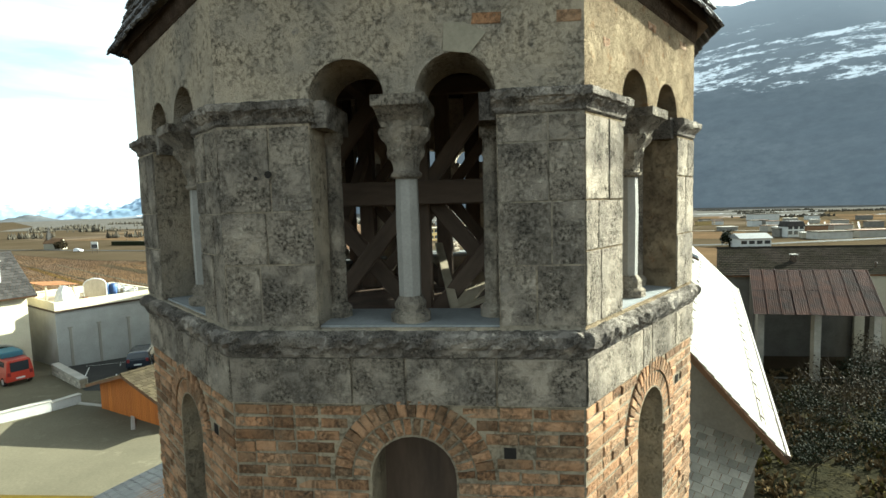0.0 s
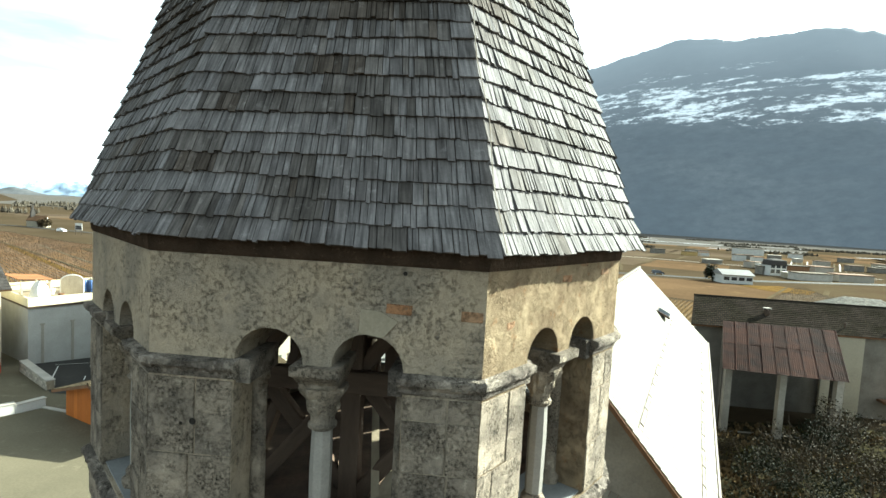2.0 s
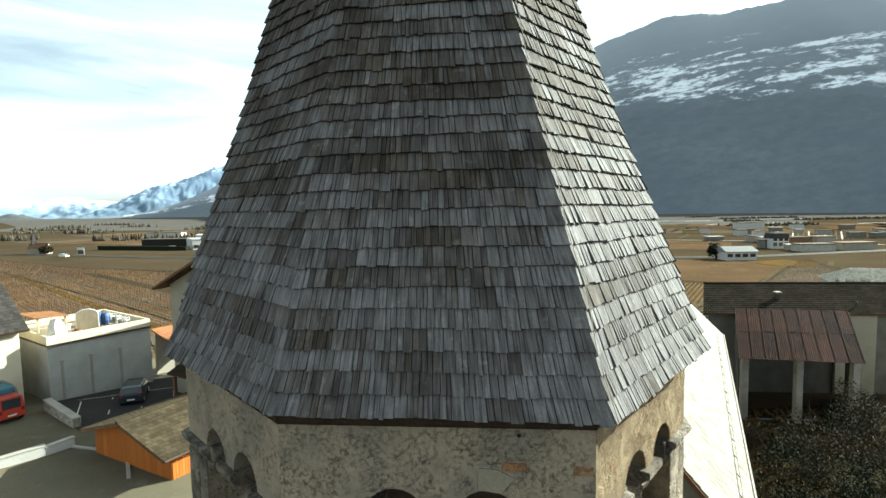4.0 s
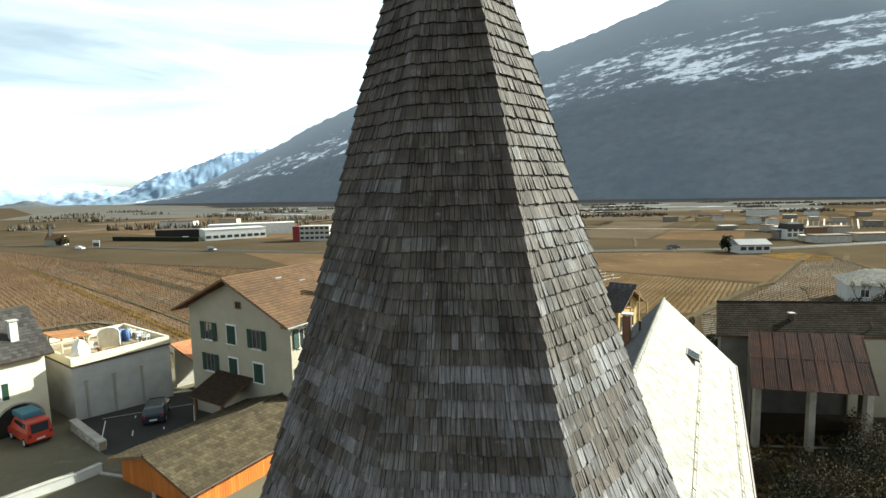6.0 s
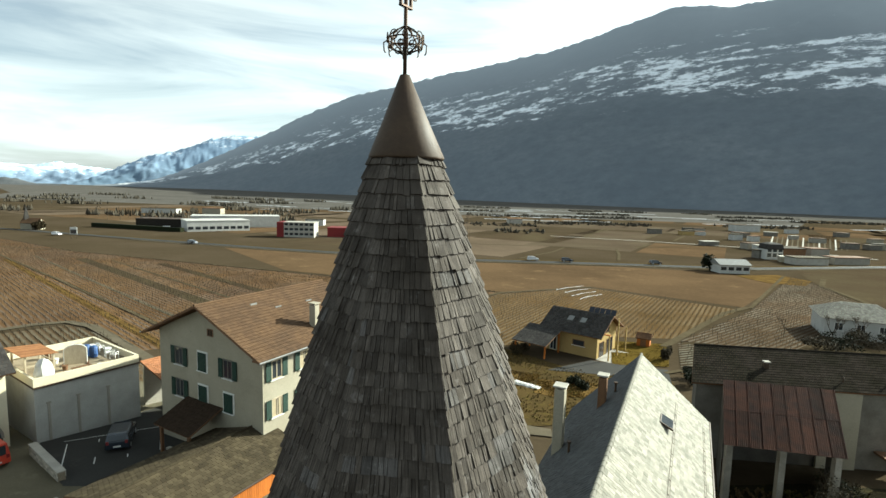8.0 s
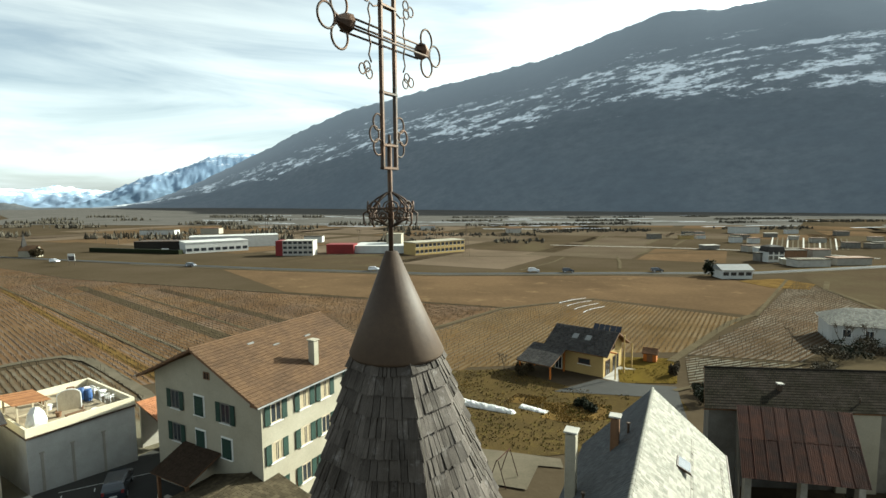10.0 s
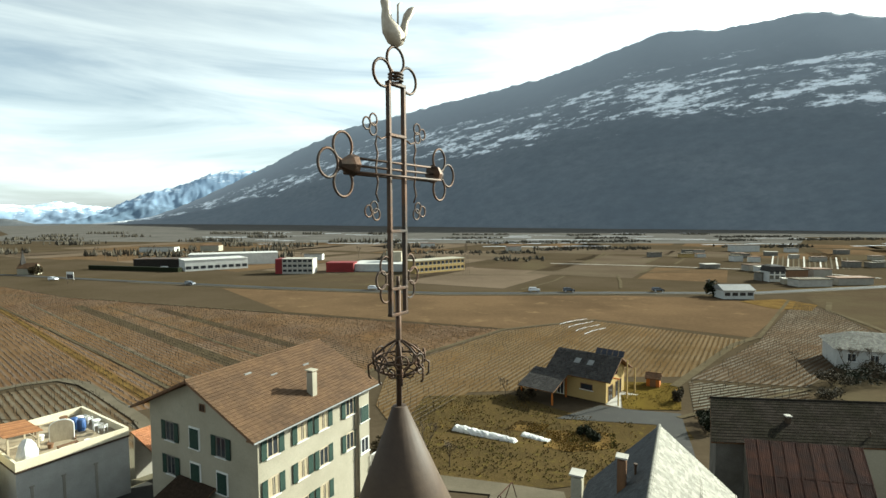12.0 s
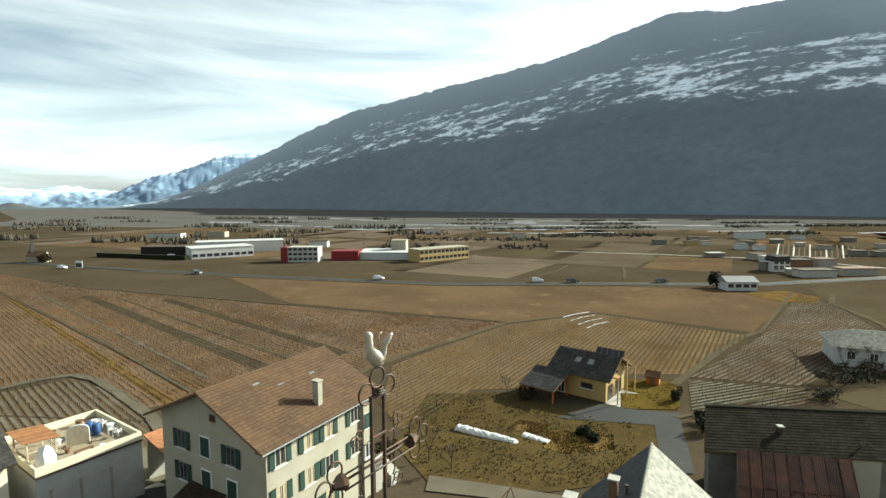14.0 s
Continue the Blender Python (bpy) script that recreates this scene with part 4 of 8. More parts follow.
for A, B in zip(rings, rings[1:]):
    for i in range(24):
        bm.faces.new((A[i], A[(i + 1) % 24], B[(i + 1) % 24], B[i])).smooth = True
bm.faces.new(rings[-1])
bm.faces.new(rings[0][::-1])
part("metal_cap", bm, CAP_METAL, tower, "dark sheet-metal spire cap")


def shingle_mesh(bm, quad, n, thick, r, old=0):
    """A wood shingle on the roof plane: quad runs lower left, lower right, upper right, upper left."""
    lift = n * (0.034 + r.uniform(-0.006, 0.008))
    curl = n * r.uniform(0.0, 0.005)
    ll, lr, ur, ul = quad
    top = [ll + lift + curl, lr + lift + n * r.uniform(-0.006, 0.008), ur + n * 0.004, ul + n * 0.004]
    bot = [ll + lift + curl - n * thick, lr + lift - n * thick, ur - n * 0.006, ul - n * 0.006]
    t = [bm.verts.new(p) for p in top]
    b = [bm.verts.new(p) for p in bot]
    for f in (t, (b[0], b[1], t[1], t[0]), (b[1], b[2], t[2], t[1]), (b[3], b[0], t[0], t[3])):
        bm.faces.new(f).material_index = old


def make_shingles():
    r = random.Random(11)
    rest = bmesh.new()
    courses = 57
    slope_rows = [Z_EAVE + (Z_CAP - Z_EAVE) * i / courses for i in range(courses + 1)]
    dz = slope_rows[1] - slope_rows[0]
    singles = 0
    for k in range(8):
        for j, z in enumerate(slope_rows[:-1]):
            zu = z + dz * 1.55
            A, B = roof_corner(k, z), roof_corner(k + 1, z)
            C, D = roof_corner(k, zu), roof_corner(k + 1, zu)
            n = (B - A).cross(C - A).normalized()
            w = (B - A).length
            cuts, x = [0.0], 0.0
            while x < w - 0.05:
                x += r.choice((0.03, 0.035, 0.04, 0.045, 0.05, 0.055, 0.065, 0.085))
                cuts.append(min(x / w, 1.0))
            cuts[-1] = 1.0
            if len(cuts) > 2 and cuts[-1] - cuts[-2] < 0.04 / max(w, 0.1):
                cuts.pop(-2)
            down = (A - C).normalized()
            for s, e in zip(cuts, cuts[1:]):
                g = 0.0025 / max(w, 0.2)
                s2, e2 = (s - 0.012 / w if s == 0 else s + g), (e + 0.012 / w if e == 1 else e - g)
                slip = down * (r.choice((0, 0, 0, 0, 0.003, 0.006, -0.004, 0.012)) + 0.016 * noise.noise(Vector((s * w * 1.6, j * 3.1, k * 7.7))))
                su, eu = s2, e2
                quad = (A.lerp(B, s2) + slip, A.lerp(B, e2) + slip, C.lerp(D, eu), C.lerp(D, su))
                age = 0.55 * noise.noise(Vector((s * w * 2.3, j * 5.3, k * 9.1))) + 0.45 * noise.noise(Vector((s * w * 0.7, j * 0.45, k * 3.3))) + 0.018 * (j - 9) + r.uniform(-0.1, 0.1)
                tone = 0 if age < 0.02 else 1 if age < 0.26 else 2
                if k == 0 and 3 <= j < 30 and singles < 300:
                    one = bmesh.new()
                    c = sum(quad, Vector()) / 4
                    shingle_mesh(one, [q - c for q in quad], n, 0.016, r)
                    part("shingle", one, (SHINGLE, SHINGLE_MID, SHINGLE_OLD)[tone], spire, m=Matrix.Translation(c))
                    singles += 1
                else:
                    shingle_mesh(rest, quad, n, 0.016, r, tone)
    ob = part("shingles", rest, [SHINGLE, SHINGLE_MID, SHINGLE_OLD], spire, "weathered grey wood shingles in courses")
    tagged(ob, kind="stuff")


make_shingles()
# thin wire of the lightning conductor down one arris
path = [roof_corner(1, z, 0.075 + 0.01 * math.sin(z * 5)) + Vector((0.012 * math.sin(z * 7), 0, 0)) for z in [Z_EAVE + 0.03 + i * 0.39 for i in range(20)]]
bm = bmesh.new()
add_tube(bm, path, 0.0035, 5)
part("lightning_wire", bm, GILT, spire, "thin pale lightning conductor wire")

# ---- iron cross with a crown of scrolls, and the weathercock ----
cross = thing("iron_cross", "rusty wrought-iron cross with rings and a scroll crown", "cross", Matrix.Translation((AXIS.x, AXIS.y, Z_APEX - 0.06)) @ Matrix.Rotation(radians(60), 4, "Z"))
CZ = 20.93 - Z_APEX + 0.06      # height of the crossing above the foot


def bars(name, paths, r, parent=None, label="", sides=5, closed=False):
    bm = bmesh.new()
    for p in paths:
        add_tube(bm, p, r, sides, closed)
    return part(name, bm, IRON, parent or cross, label, smooth=True)


def ring(c, u, v, r, n=14, squash=1.0):
    c, u, v = Vector(c), Vector(u), Vector(v)
    return [c + r * (u * math.cos(i * math.tau / n) + v * squash * math.sin(i * math.tau / n)) for i in range(n)]


X, Y, Zv = Vector((1, 0, 0)), Vector((0, 1, 0)), Vector((0, 0, 1))
bars("pole", [[(0, 0, 0), (0, 0, CZ - 0.76)]], 0.02)
for x in (-0.075, 0.075):
    part("upright", box(x - 0.012, x + 0.012, -0.016, 0.016, CZ - 0.96, CZ + 0.56, bevel=0.003), IRON, cross)
for y, z in ((-0.05, -0.045), (0.05, -0.045), (0.0, 0.045), (0.0, 0.0)):
    bars("cross_bar", [[(-0.43, y, CZ + z), (0.43, y, CZ + z)]], 0.0085)
for z in (-0.95, -0.78, -0.40, 0.22, 0.55):
    part("clamp", box(-0.087, 0.087, -0.02, 0.02, CZ + z - 0.01, CZ + z + 0.01, bevel=0.003), IRON, cross)
bars("foot_spike", [[(0, 0, CZ - 0.78), (0, 0, CZ - 0.70)]], 0.012)
for s in (-1, 1):
    bm = lathe([(0.068, 0.0), (0.06, 0.035), (0.022, 0.11)], 8)
    part("arm_boss", bm, IRON, cross, m=Matrix.Translation((s * 0.40, 0, CZ)) @ Matrix.Rotation(s * math.pi / 2, 4, "Y"))
    for c in ((0.60, 0.0), (0.485, 0.105), (0.485, -0.105)):
        bars("arm_ring", [ring((s * c[0], 0, CZ + c[1]), X, Zv, 0.075, 18, 1.1)], 0.0085, closed=True)
    # side scrolls beside the crossing
    pts = [(s * 0.085, 0, CZ + 0.21), (s * 0.15, 0, CZ + 0.185), (s * 0.19, 0, CZ + 0.2), (s * 0.205, 0, CZ + 0.15), (s * 0.185, 0, CZ + 0.09), (s * 0.205, 0, CZ), (s * 0.185, 0, CZ - 0.09), (s * 0.205, 0, CZ - 0.16), (s * 0.18, 0, CZ - 0.21)]
    bars("scroll_bar", [pts], 0.0065)
    for c in ((0.225, 0.235), (0.28, 0.265), (0.22, 0.295), (0.225, -0.245), (0.275, -0.27), (0.205, -0.29)):
        bars("small_ring", [ring((s * c[0], 0, CZ + c[1]), X, Zv, 0.034, 10, 1.1)], 0.006, closed=True)
    for c in ((0.165, -0.71), (0.125, -0.62), (0.125, -0.80)):
        bars("foot_ring", [ring((s * c[0], 0, CZ + c[1]), X, Zv, 0.05, 12, 1.2)], 0.0075, closed=True)
for c in ((0.0, 0.705), (-0.13, 0.60), (0.13, 0.60)):
    bars("top_ring", [ring((c[0], 0, CZ + c[1]), X, Zv, 0.085, 18, 1.0)], 0.010, closed=True)
bars("top_coil", [ring((0, 0, CZ + 0.575 + 0.02 * i), X, Y, 0.045, 8) for i in range(3)], 0.009, closed=True)
# crown of scrolls round the pole
crown_z = 19.67 - Z_APEX + 0.06
for i in range(8):
    a = i * math.tau / 8
    d = Vector((math.cos(a), math.sin(a), 0))
    t = Vector((-d.y, d.x, 0))
    arc = [Vector((0, 0, crown_z + 0.13)) + d * 0.02, Vector((0, 0, crown_z + 0.085)) + d * 0.1, Vector((0, 0, crown_z + 0.02)) + d * 0.175, Vector((0, 0, crown_z - 0.06)) + d * 0.15, Vector((0, 0, crown_z - 0.12)) + d * 0.03]
    bars("crown_rib", [arc], 0.0075)
    bars("crown_scroll", [ring(d * 0.17 + Vector((0, 0, crown_z + 0.02)), t, Zv, 0.045, 9), ring(d * 0.14 + t * 0.055 + Vector((0, 0, crown_z - 0.055)), t, Zv, 0.032, 8)], 0.006, closed=True)
    hook = [d * 0.16 + Vector((0, 0, crown_z + 0.0)), d * 0.205 + Vector((0, 0, crown_z - 0.03)), d * 0.2 + Vector((0, 0, crown_z - 0.1)), d * 0.185 + Vector((0, 0, crown_z - 0.12))]
    bars("crown_hook", [hook], 0.007)
bars("crown_band", [ring((0, 0, crown_z + 0.01), X, Y, 0.168, 24), ring((0, 0, crown_z - 0.06), X, Y, 0.15, 24)], 0.007, closed=True)


def weathercock():
    """A hollow sheet-metal bird: plump body rising to a neck and to a fanned tail."""
    bm = bmesh.new()

    def blob(path):
        rings = []
        for p, w, d in path:
            rings.append([bm.verts.new(Vector(p) + Vector((w * math.cos(i * math.tau / 10), d * math.sin(i * math.tau / 10), 0))) for i in range(10)])
        for A, B in zip(rings, rings[1:]):
            for i in range(10):
                bm.faces.new((A[i], A[(i + 1) % 10], B[(i + 1) % 10], B[i]))
        bm.faces.new(rings[0][::-1])
        bm.faces.new(rings[-1])
    blob([((0.0, 0, 0.0), 0.012, 0.01), ((0.0, 0, 0.03), 0.06, 0.03), ((-0.01, 0, 0.09), 0.085, 0.05), ((-0.03, 0, 0.14), 0.07, 0.045), ((-0.06, 0, 0.19), 0.042, 0.03), ((-0.065, 0, 0.25), 0.032, 0.022), ((-0.07, 0, 0.30), 0.038, 0.018), ((-0.075, 0, 0.33), 0.02, 0.01)])
    blob([((0.03, 0, 0.05), 0.04, 0.03), ((0.06, 0, 0.12), 0.032, 0.025), ((0.075, 0, 0.19), 0.024, 0.02), ((0.10, 0, 0.24), 0.036, 0.018), ((0.125, 0, 0.285), 0.028, 0.012), ((0.135, 0, 0.30), 0.012, 0.006)])
    add_tube(bm, [(0.02, 0, 0.1), (0.022, 0, 0.30), (0.05, 0, 0.315)], 0.007, 6)
    ob = link("weathercock", bm, GILT, smooth=True, m=Matrix.Translation((AXIS.x, AXIS.y, 21.715)) @ Matrix.Rotation(radians(30), 4, "Z") @ Matrix.Scale(0.92, 4))
    ob.data.materials[0] = GILT
    return tagged(ob, "worn pale metal weathercock on top of the cross", "weathercock")


weathercock()

# ---- helpers for buildings ----
def frame2(o, d, z=0.0):
    """x along d, y to its left, z up."""
    d = Vector((d[0], d[1])).normalized()
    return Matrix(((d.x, -d.y, 0, o[0]), (d.y, d.x, 0, o[1]), (0, 0, 1, z), (0, 0, 0, 1)))


def add_tiles(bm, ll, lr, ur, ul, course, width, thick, r, jitter=0.004, gap=0.06, skip=0.0):
    """Overlapping tiles over a sloping quadrilateral, in courses from the eave up."""
    ll, lr, ur, ul = Vector(ll), Vector(lr), Vector(ur), Vector(ul)
    n = (lr - ll).cross(ul - ll).normalized()
    rows = max(1, round(((ul - ll).length + (ur - lr).length) / 2 / course))
    for j in range(rows):
        v0, v1 = j / rows, min(1.0, (j + 1.18) / rows)
        a, b, c, d = ll.lerp(ul, v0), lr.lerp(ur, v0), lr.lerp(ur, v1), ll.lerp(ul, v1)
        cols = max(1, round((b - a).length / width))
        off = (0.5 if j % 2 else 0.0) / cols
        for i in range(cols + (1 if off else 0)):
            s0, s1 = max(0.0, i / cols - off), min(1.0, (i + 1) / cols - off)
            if s1 - s0 < 0.02 / cols or r.random() < skip:
                continue
            g = gap * 0.5 / cols
            up = n * (thick + r.uniform(-jitter, jitter))
            p = [a.lerp(b, s0 + g) + up, a.lerp(b, s1 - g) + up + n * r.uniform(-jitter, jitter), d.lerp(c, s1 - g) + n * 0.005, d.lerp(c, s0 + g) + n * 0.005]
            q = [a.lerp(b, s0 + g) - n * 0.01, a.lerp(b, s1 - g) - n * 0.01]
            t = [bm.verts.new(x) for x in p]
            e = [bm.verts.new(x) for x in q]
            bm.faces.new(t)
            bm.faces.new((e[0], e[1], t[1], t[0]))
            bm.faces.new((e[1], t[2], t[1]))
            bm.faces.new((e[0], t[0], t[3]))


def slope_slab(parent, ll, lr, ur, ul, thick, mat, name="roof_deck"):
    bm = bmesh.new()
    pts = [Vector(p) for p in (ll, lr, ur, ul)]
    n = (pts[1] - pts[0]).cross(pts[3] - pts[0]).normalized()
    t = [bm.verts.new(p) for p in pts]
    b = [bm.verts.new(p - n * thick) for p in pts]
    bm.faces.new(t)
    bm.faces.new(b[::-1])
    for i in range(4):
        bm.faces.new((b[i], b[(i + 1) % 4], t[(i + 1) % 4], t[i]))
    return part(name, bm, mat, parent)


def tiled_roof(parent, L0_, L1_, hw_l, hw_r, z_eave_l, z_eave_r, z_ridge, mat, course, width, thick=0.03, deck=None, seed=1, skew=(0, 0, 0, 0), name="roof_tiles", label="", skip=0.0, mats=None):
    """A gable roof in the thing's own axes: ridge along x from L0_ to L1_, eaves at y = +hw_l and -hw_r. skew moves the eave ends along x."""
    r = random.Random(seed)
    for side, (y, ze, s0, s1) in enumerate(((hw_l, z_eave_l, skew[0], skew[1]), (-hw_r, z_eave_r, skew[2], skew[3]))):
        ridge0, ridge1, e0, e1 = (L0_, 0, z_ridge), (L1_, 0, z_ridge), (L0_ + s0, y, ze), (L1_ + s1, y, ze)
        q = (e1, e0, ridge0, ridge1) if side == 0 else (e0, e1, ridge1, ridge0)
        slope_slab(parent, *q, 0.14, deck or BROWN_WOOD)
        bm = bmesh.new()
        add_tiles(bm, *q, course, width, thick, r, skip=skip)
        ob = part(name, bm, mats[side] if mats else mat, parent, label)
        tagged(ob, kind="stuff")
    bm = bmesh.new()
    n = max(2, int(abs(L1_ - L0_) / 0.4))
    step = (L1_ - L0_) / n
    prof = [(rad, L0_ + step * (i + e)) for i in range(n) for rad, e in ((0.095, 0.0), (0.08, 0.97))]
    add_lathe(bm, prof, 8, Matrix(((0, 0, 1, 0), (1, 0, 0, 0), (0, 1, 0, z_ridge + thick - 0.01), (0, 0, 0, 1))))
    part("ridge_capping", bm, mat if not mats else mats[1], parent)


def gable_walls(parent, x0, x1, y0, y1, z0, ze, zr, mat, name="wall", ridge_y=0.0):
    bm = bmesh.new()
    pts = [(y0, z0), (y1, z0), (y1, ze), (ridge_y, zr), (y0, ze)]
    a = [bm.verts.new((x0, y, z)) for y, z in pts]
    b = [bm.verts.new((x1, y, z)) for y, z in pts]
    bm.faces.new(a[::-1])
    bm.faces.new(b)
    for i in range(5):
        bm.faces.new((a[i], a[(i + 1) % 5], b[(i + 1) % 5], b[i]))
    return part(name, bm, mat, parent)


def window(parent, m, w, h, frame_mat=None, shutters=None, open_=True, glass=True, sill=True, surround=None, bars=True, curtain=False):
    """m: the middle of the window's foot on the wall; x along the wall, y into the wall, z up."""
    win = part("window", box(-w / 2, w / 2, -0.012, 0.02, 0, h), GLASS if glass else BLACK, parent, m=m)
    fm = frame_mat or WHITE_PAINT
    t = 0.06
    bm = bmesh.new()
    for a in ((-w / 2 - 0.03, -w / 2 + t, 0, h), (w / 2 - t, w / 2 + 0.03, 0, h), (-w / 2 + t, w / 2 - t, h - t, h + 0.02), (-w / 2 + t, w / 2 - t, 0, t)):
        add_box(bm, a[0], a[1], -0.05, 0.02, a[2], a[3])
    if bars:
        add_box(bm, -0.03, 0.03, -0.04, 0.02, t, h - t)
    part("window_frame", bm, fm, win)
    if surround:
        bm = bmesh.new()
        for a in ((-w / 2 - 0.14, -w / 2 - 0.035, -0.02, h + 0.14), (w / 2 + 0.035, w / 2 + 0.14, -0.02, h + 0.14), (-w / 2 - 0.035, w / 2 + 0.035, h + 0.025, h + 0.14)):
            add_box(bm, a[0], a[1], -0.03, 0.02, a[2], a[3])
        part("surround", bm, surround, win)
    if sill:
        part("sill", box(-w / 2 - 0.14, w / 2 + 0.14, -0.13, 0.02, -0.09, -0.025), WHITE_PAINT, win)
    if curtain:
        part("curtain", box(-w / 2 + 0.07, -w * 0.1, -0.022, -0.013, 0.06, h - 0.06), LINEN, win)
        part("curtain", box(w * 0.15, w / 2 - 0.07, -0.022, -0.013, 0.06, h - 0.06), LINEN, win)
    if shutters:
        for s in (-1, 1):
            bm = bmesh.new()
            x0 = s * (w / 2 + 0.05) if open_ else s * 0.005
            x1 = x0 + s * w / 2
            lo, hi = min(x0, x1), max(x0, x1)
            prof = [(-0.055, -0.02), (-0.1, -0.02), (-0.1, 0.08)]
            for i in range(9):
                z, dz = 0.08 + (h - 0.16) * i / 9, (h - 0.16) / 9
                prof += [(-0.102, z + dz * 0.1), (-0.078, z + dz * 0.95)]
            prof += [(-0.1, h - 0.07), (-0.1, h + 0.02), (-0.055, h + 0.02)]
            a = [bm.verts.new((lo, y, z)) for y, z in prof]
            b = [bm.verts.new((hi, y, z)) for y, z in prof]
            for i in range(len(prof)):
                j = (i + 1) % len(prof)
                bm.faces.new((a[i], b[i], b[j], a[j]))
            bm.faces.new(a[::-1])
            bm.faces.new(b)
            bmesh.ops.recalc_face_normals(bm, faces=bm.faces[:])
            part("shutter", bm, shutters, win)
    return win


def chimney(parent, x, y, z0, z1, w, d, mat, cap=None, name="chimney"):
    ch = part(name, box(x - w / 2, x + w / 2, y - d / 2, y + d / 2, z0, z1, bevel=0.015), mat, parent)
    part("cap", box(x - w / 2 - 0.08, x + w / 2 + 0.08, y - d / 2 - 0.08, y + d / 2 + 0.08, z1 + 0.12, z1 + 0.2, bevel=0.01), cap or CONCRETE, ch)
    for sx in (-1, 1):
        for sy in (-1, 1):
            bm = bmesh.new()
            add_box(bm, x + sx * w * 0.35 - 0.05, x + sx * w * 0.35 + 0.05, y + sy * d * 0.35 - 0.05, y + sy * d * 0.35 + 0.05, z1, z1 + 0.12)
            part("cap_post", bm, mat, ch)
    return ch


# ---- church: nave and aisle roofs ----
AX = (0.365, 0.931)
nave = thing("church_nave", "church nave with a slate roof, coloured pale on its sunward slope", "church", frame2((0.0, 0.0), AX))
# The dark barn render stands in for the shade on this gable wall.
gable_walls(nave, 8.7, 28.6, -3.55, 3.55, -3.0, 4.55, 8.4, WALL_BARN)
# Sun and shade go into the slates: pale sunward slope, dark slope opposite.
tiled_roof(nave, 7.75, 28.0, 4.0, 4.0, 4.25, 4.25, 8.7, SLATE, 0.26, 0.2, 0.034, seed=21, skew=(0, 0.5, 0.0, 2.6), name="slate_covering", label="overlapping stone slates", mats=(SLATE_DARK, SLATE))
slope = math.atan2(8.7 - 4.25, 4.0)


def on_right_slope(x, y, up=0.03):
    return Vector((x, -y, 8.7 - y * (8.7 - 4.25) / 4.0 + up))


for y, x0, x1 in ((2.1, 8.2, 27.2), (3.62, 8.2, 28.6)):
    bm = bmesh.new()
    for dy in (0.0, 0.09):
        add_tube(bm, [on_right_slope(x0, y + dy, 0.055), on_right_slope(x1, y + dy, 0.055)], 0.008, 5)
    rail = part("snow_guard", bm, IRON, nave, "rusty snow guard rail")
    n = int((x1 - x0) / 1.2)
    for i in range(n):
        x = x0 + 0.4 + i * 1.2
        part("bracket", box(-0.009, 0.009, -0.03, 0.09, -0.02, 0.035), IRON, rail, m=Matrix.Translation(on_right_slope(x, y + 0.05, 0.02)) @ Matrix.Rotation(slope, 4, "X"))
sky = part("skylight", box(-0.55, 0.55, -0.36, 0.36, 0.0, 0.10, bevel=0.01), CAP_METAL, nave, "small raised metal roof light", m=Matrix.Translation(on_right_slope(22.8, 1.75, 0.16)) @ Matrix.Rotation(slope * 0.55, 4, "X"))
part("pane", box(-0.48, 0.48, -0.29, 0.29, 0.104, 0.115), GLASS, sky)
bm = bmesh.new()
add_tube(bm, [(7.7, -4.06, 4.2), (30.6, -4.06, 4.2)], 0.07, 8)
part("gutter", bm, CAP_METAL, nave)
bm = bmesh.new()
for s in (-1, 1):
    for i in range(2):
        a, b = Vector((7.68, 0, 8.62)), Vector((7.68, s * 4.05, 4.1))
        add_tube(bm, [a, b], 0.07, 4)
part("verge_board", bm, BROWN_WOOD, nave, "dark weathered verge boards")
chimney(nave, 23.0, 1.45, 6.6, 8.6, 0.42, 0.42, BROWN_WOOD, name="chimney")
chimney(nave, 20.6, 3.15, 4.6, 8.5, 0.55, 0.5, WALL_CREAM, name="chimney")
for x, y in ((18.6, 2.2), (23.4, 0.85)):
    part("vent_pipe", lathe([(0.06, 0), (0.06, 0.5), (0.1, 0.5), (0.1, 0.58)], 8), CAP_METAL, nave, m=Matrix.Translation((x, y, 8.7 - y * 1.11)))

aisle = thing("church_aisle", "low church side roof of pale stone slates", "church", frame2((0.0, 0.0), AX))
part("wall", box(5.0, 8.69, -2.4, 2.0, -2.6, 2.6), WALL_GREY, aisle)
r_ = random.Random(8)
bm = bmesh.new()
q = ((4.5, 2.6, 3.87), (4.5, -2.5, 2.75), (8.69, -3.7, 3.95), (8.69, 2.6, 5.34))
slope_slab(aisle, *q, 0.14, BROWN_WOOD)
add_tiles(bm, *q, 0.26, 0.2, 0.022, r_)
tagged(part("slate_covering", bm, SLATE, aisle), kind="stuff")

apse = thing("church_chapel", "low chapel roof of dark blue-grey slates", "church", frame2((0.0, 0.0), AX))
part("wall", box(-1.6, 4.3, 4.4, 11.2, -2.4, 2.2), WALL_GREY, apse)
bm = bmesh.new()
q = ((4.6, 11.8, 2.3), (-2.0, 11.6, 2.3), (-2.0, 4.0, 5.0), (4.6, 4.0, 5.0))
slope_slab(apse, *q, 0.14, BROWN_WOOD)
add_tiles(bm, *q, 0.3, 0.24, 0.025, r_)
tagged(part("slate_covering", bm, SLATE_DARK, apse), kind="stuff")

# ---- house with green shutters ----
HD = (0.415, 0.91)
house = thing("village_house", "cream rendered farmhouse with green shutters and brown tiled roof", "house", frame2((-20.3, 29.9), HD))
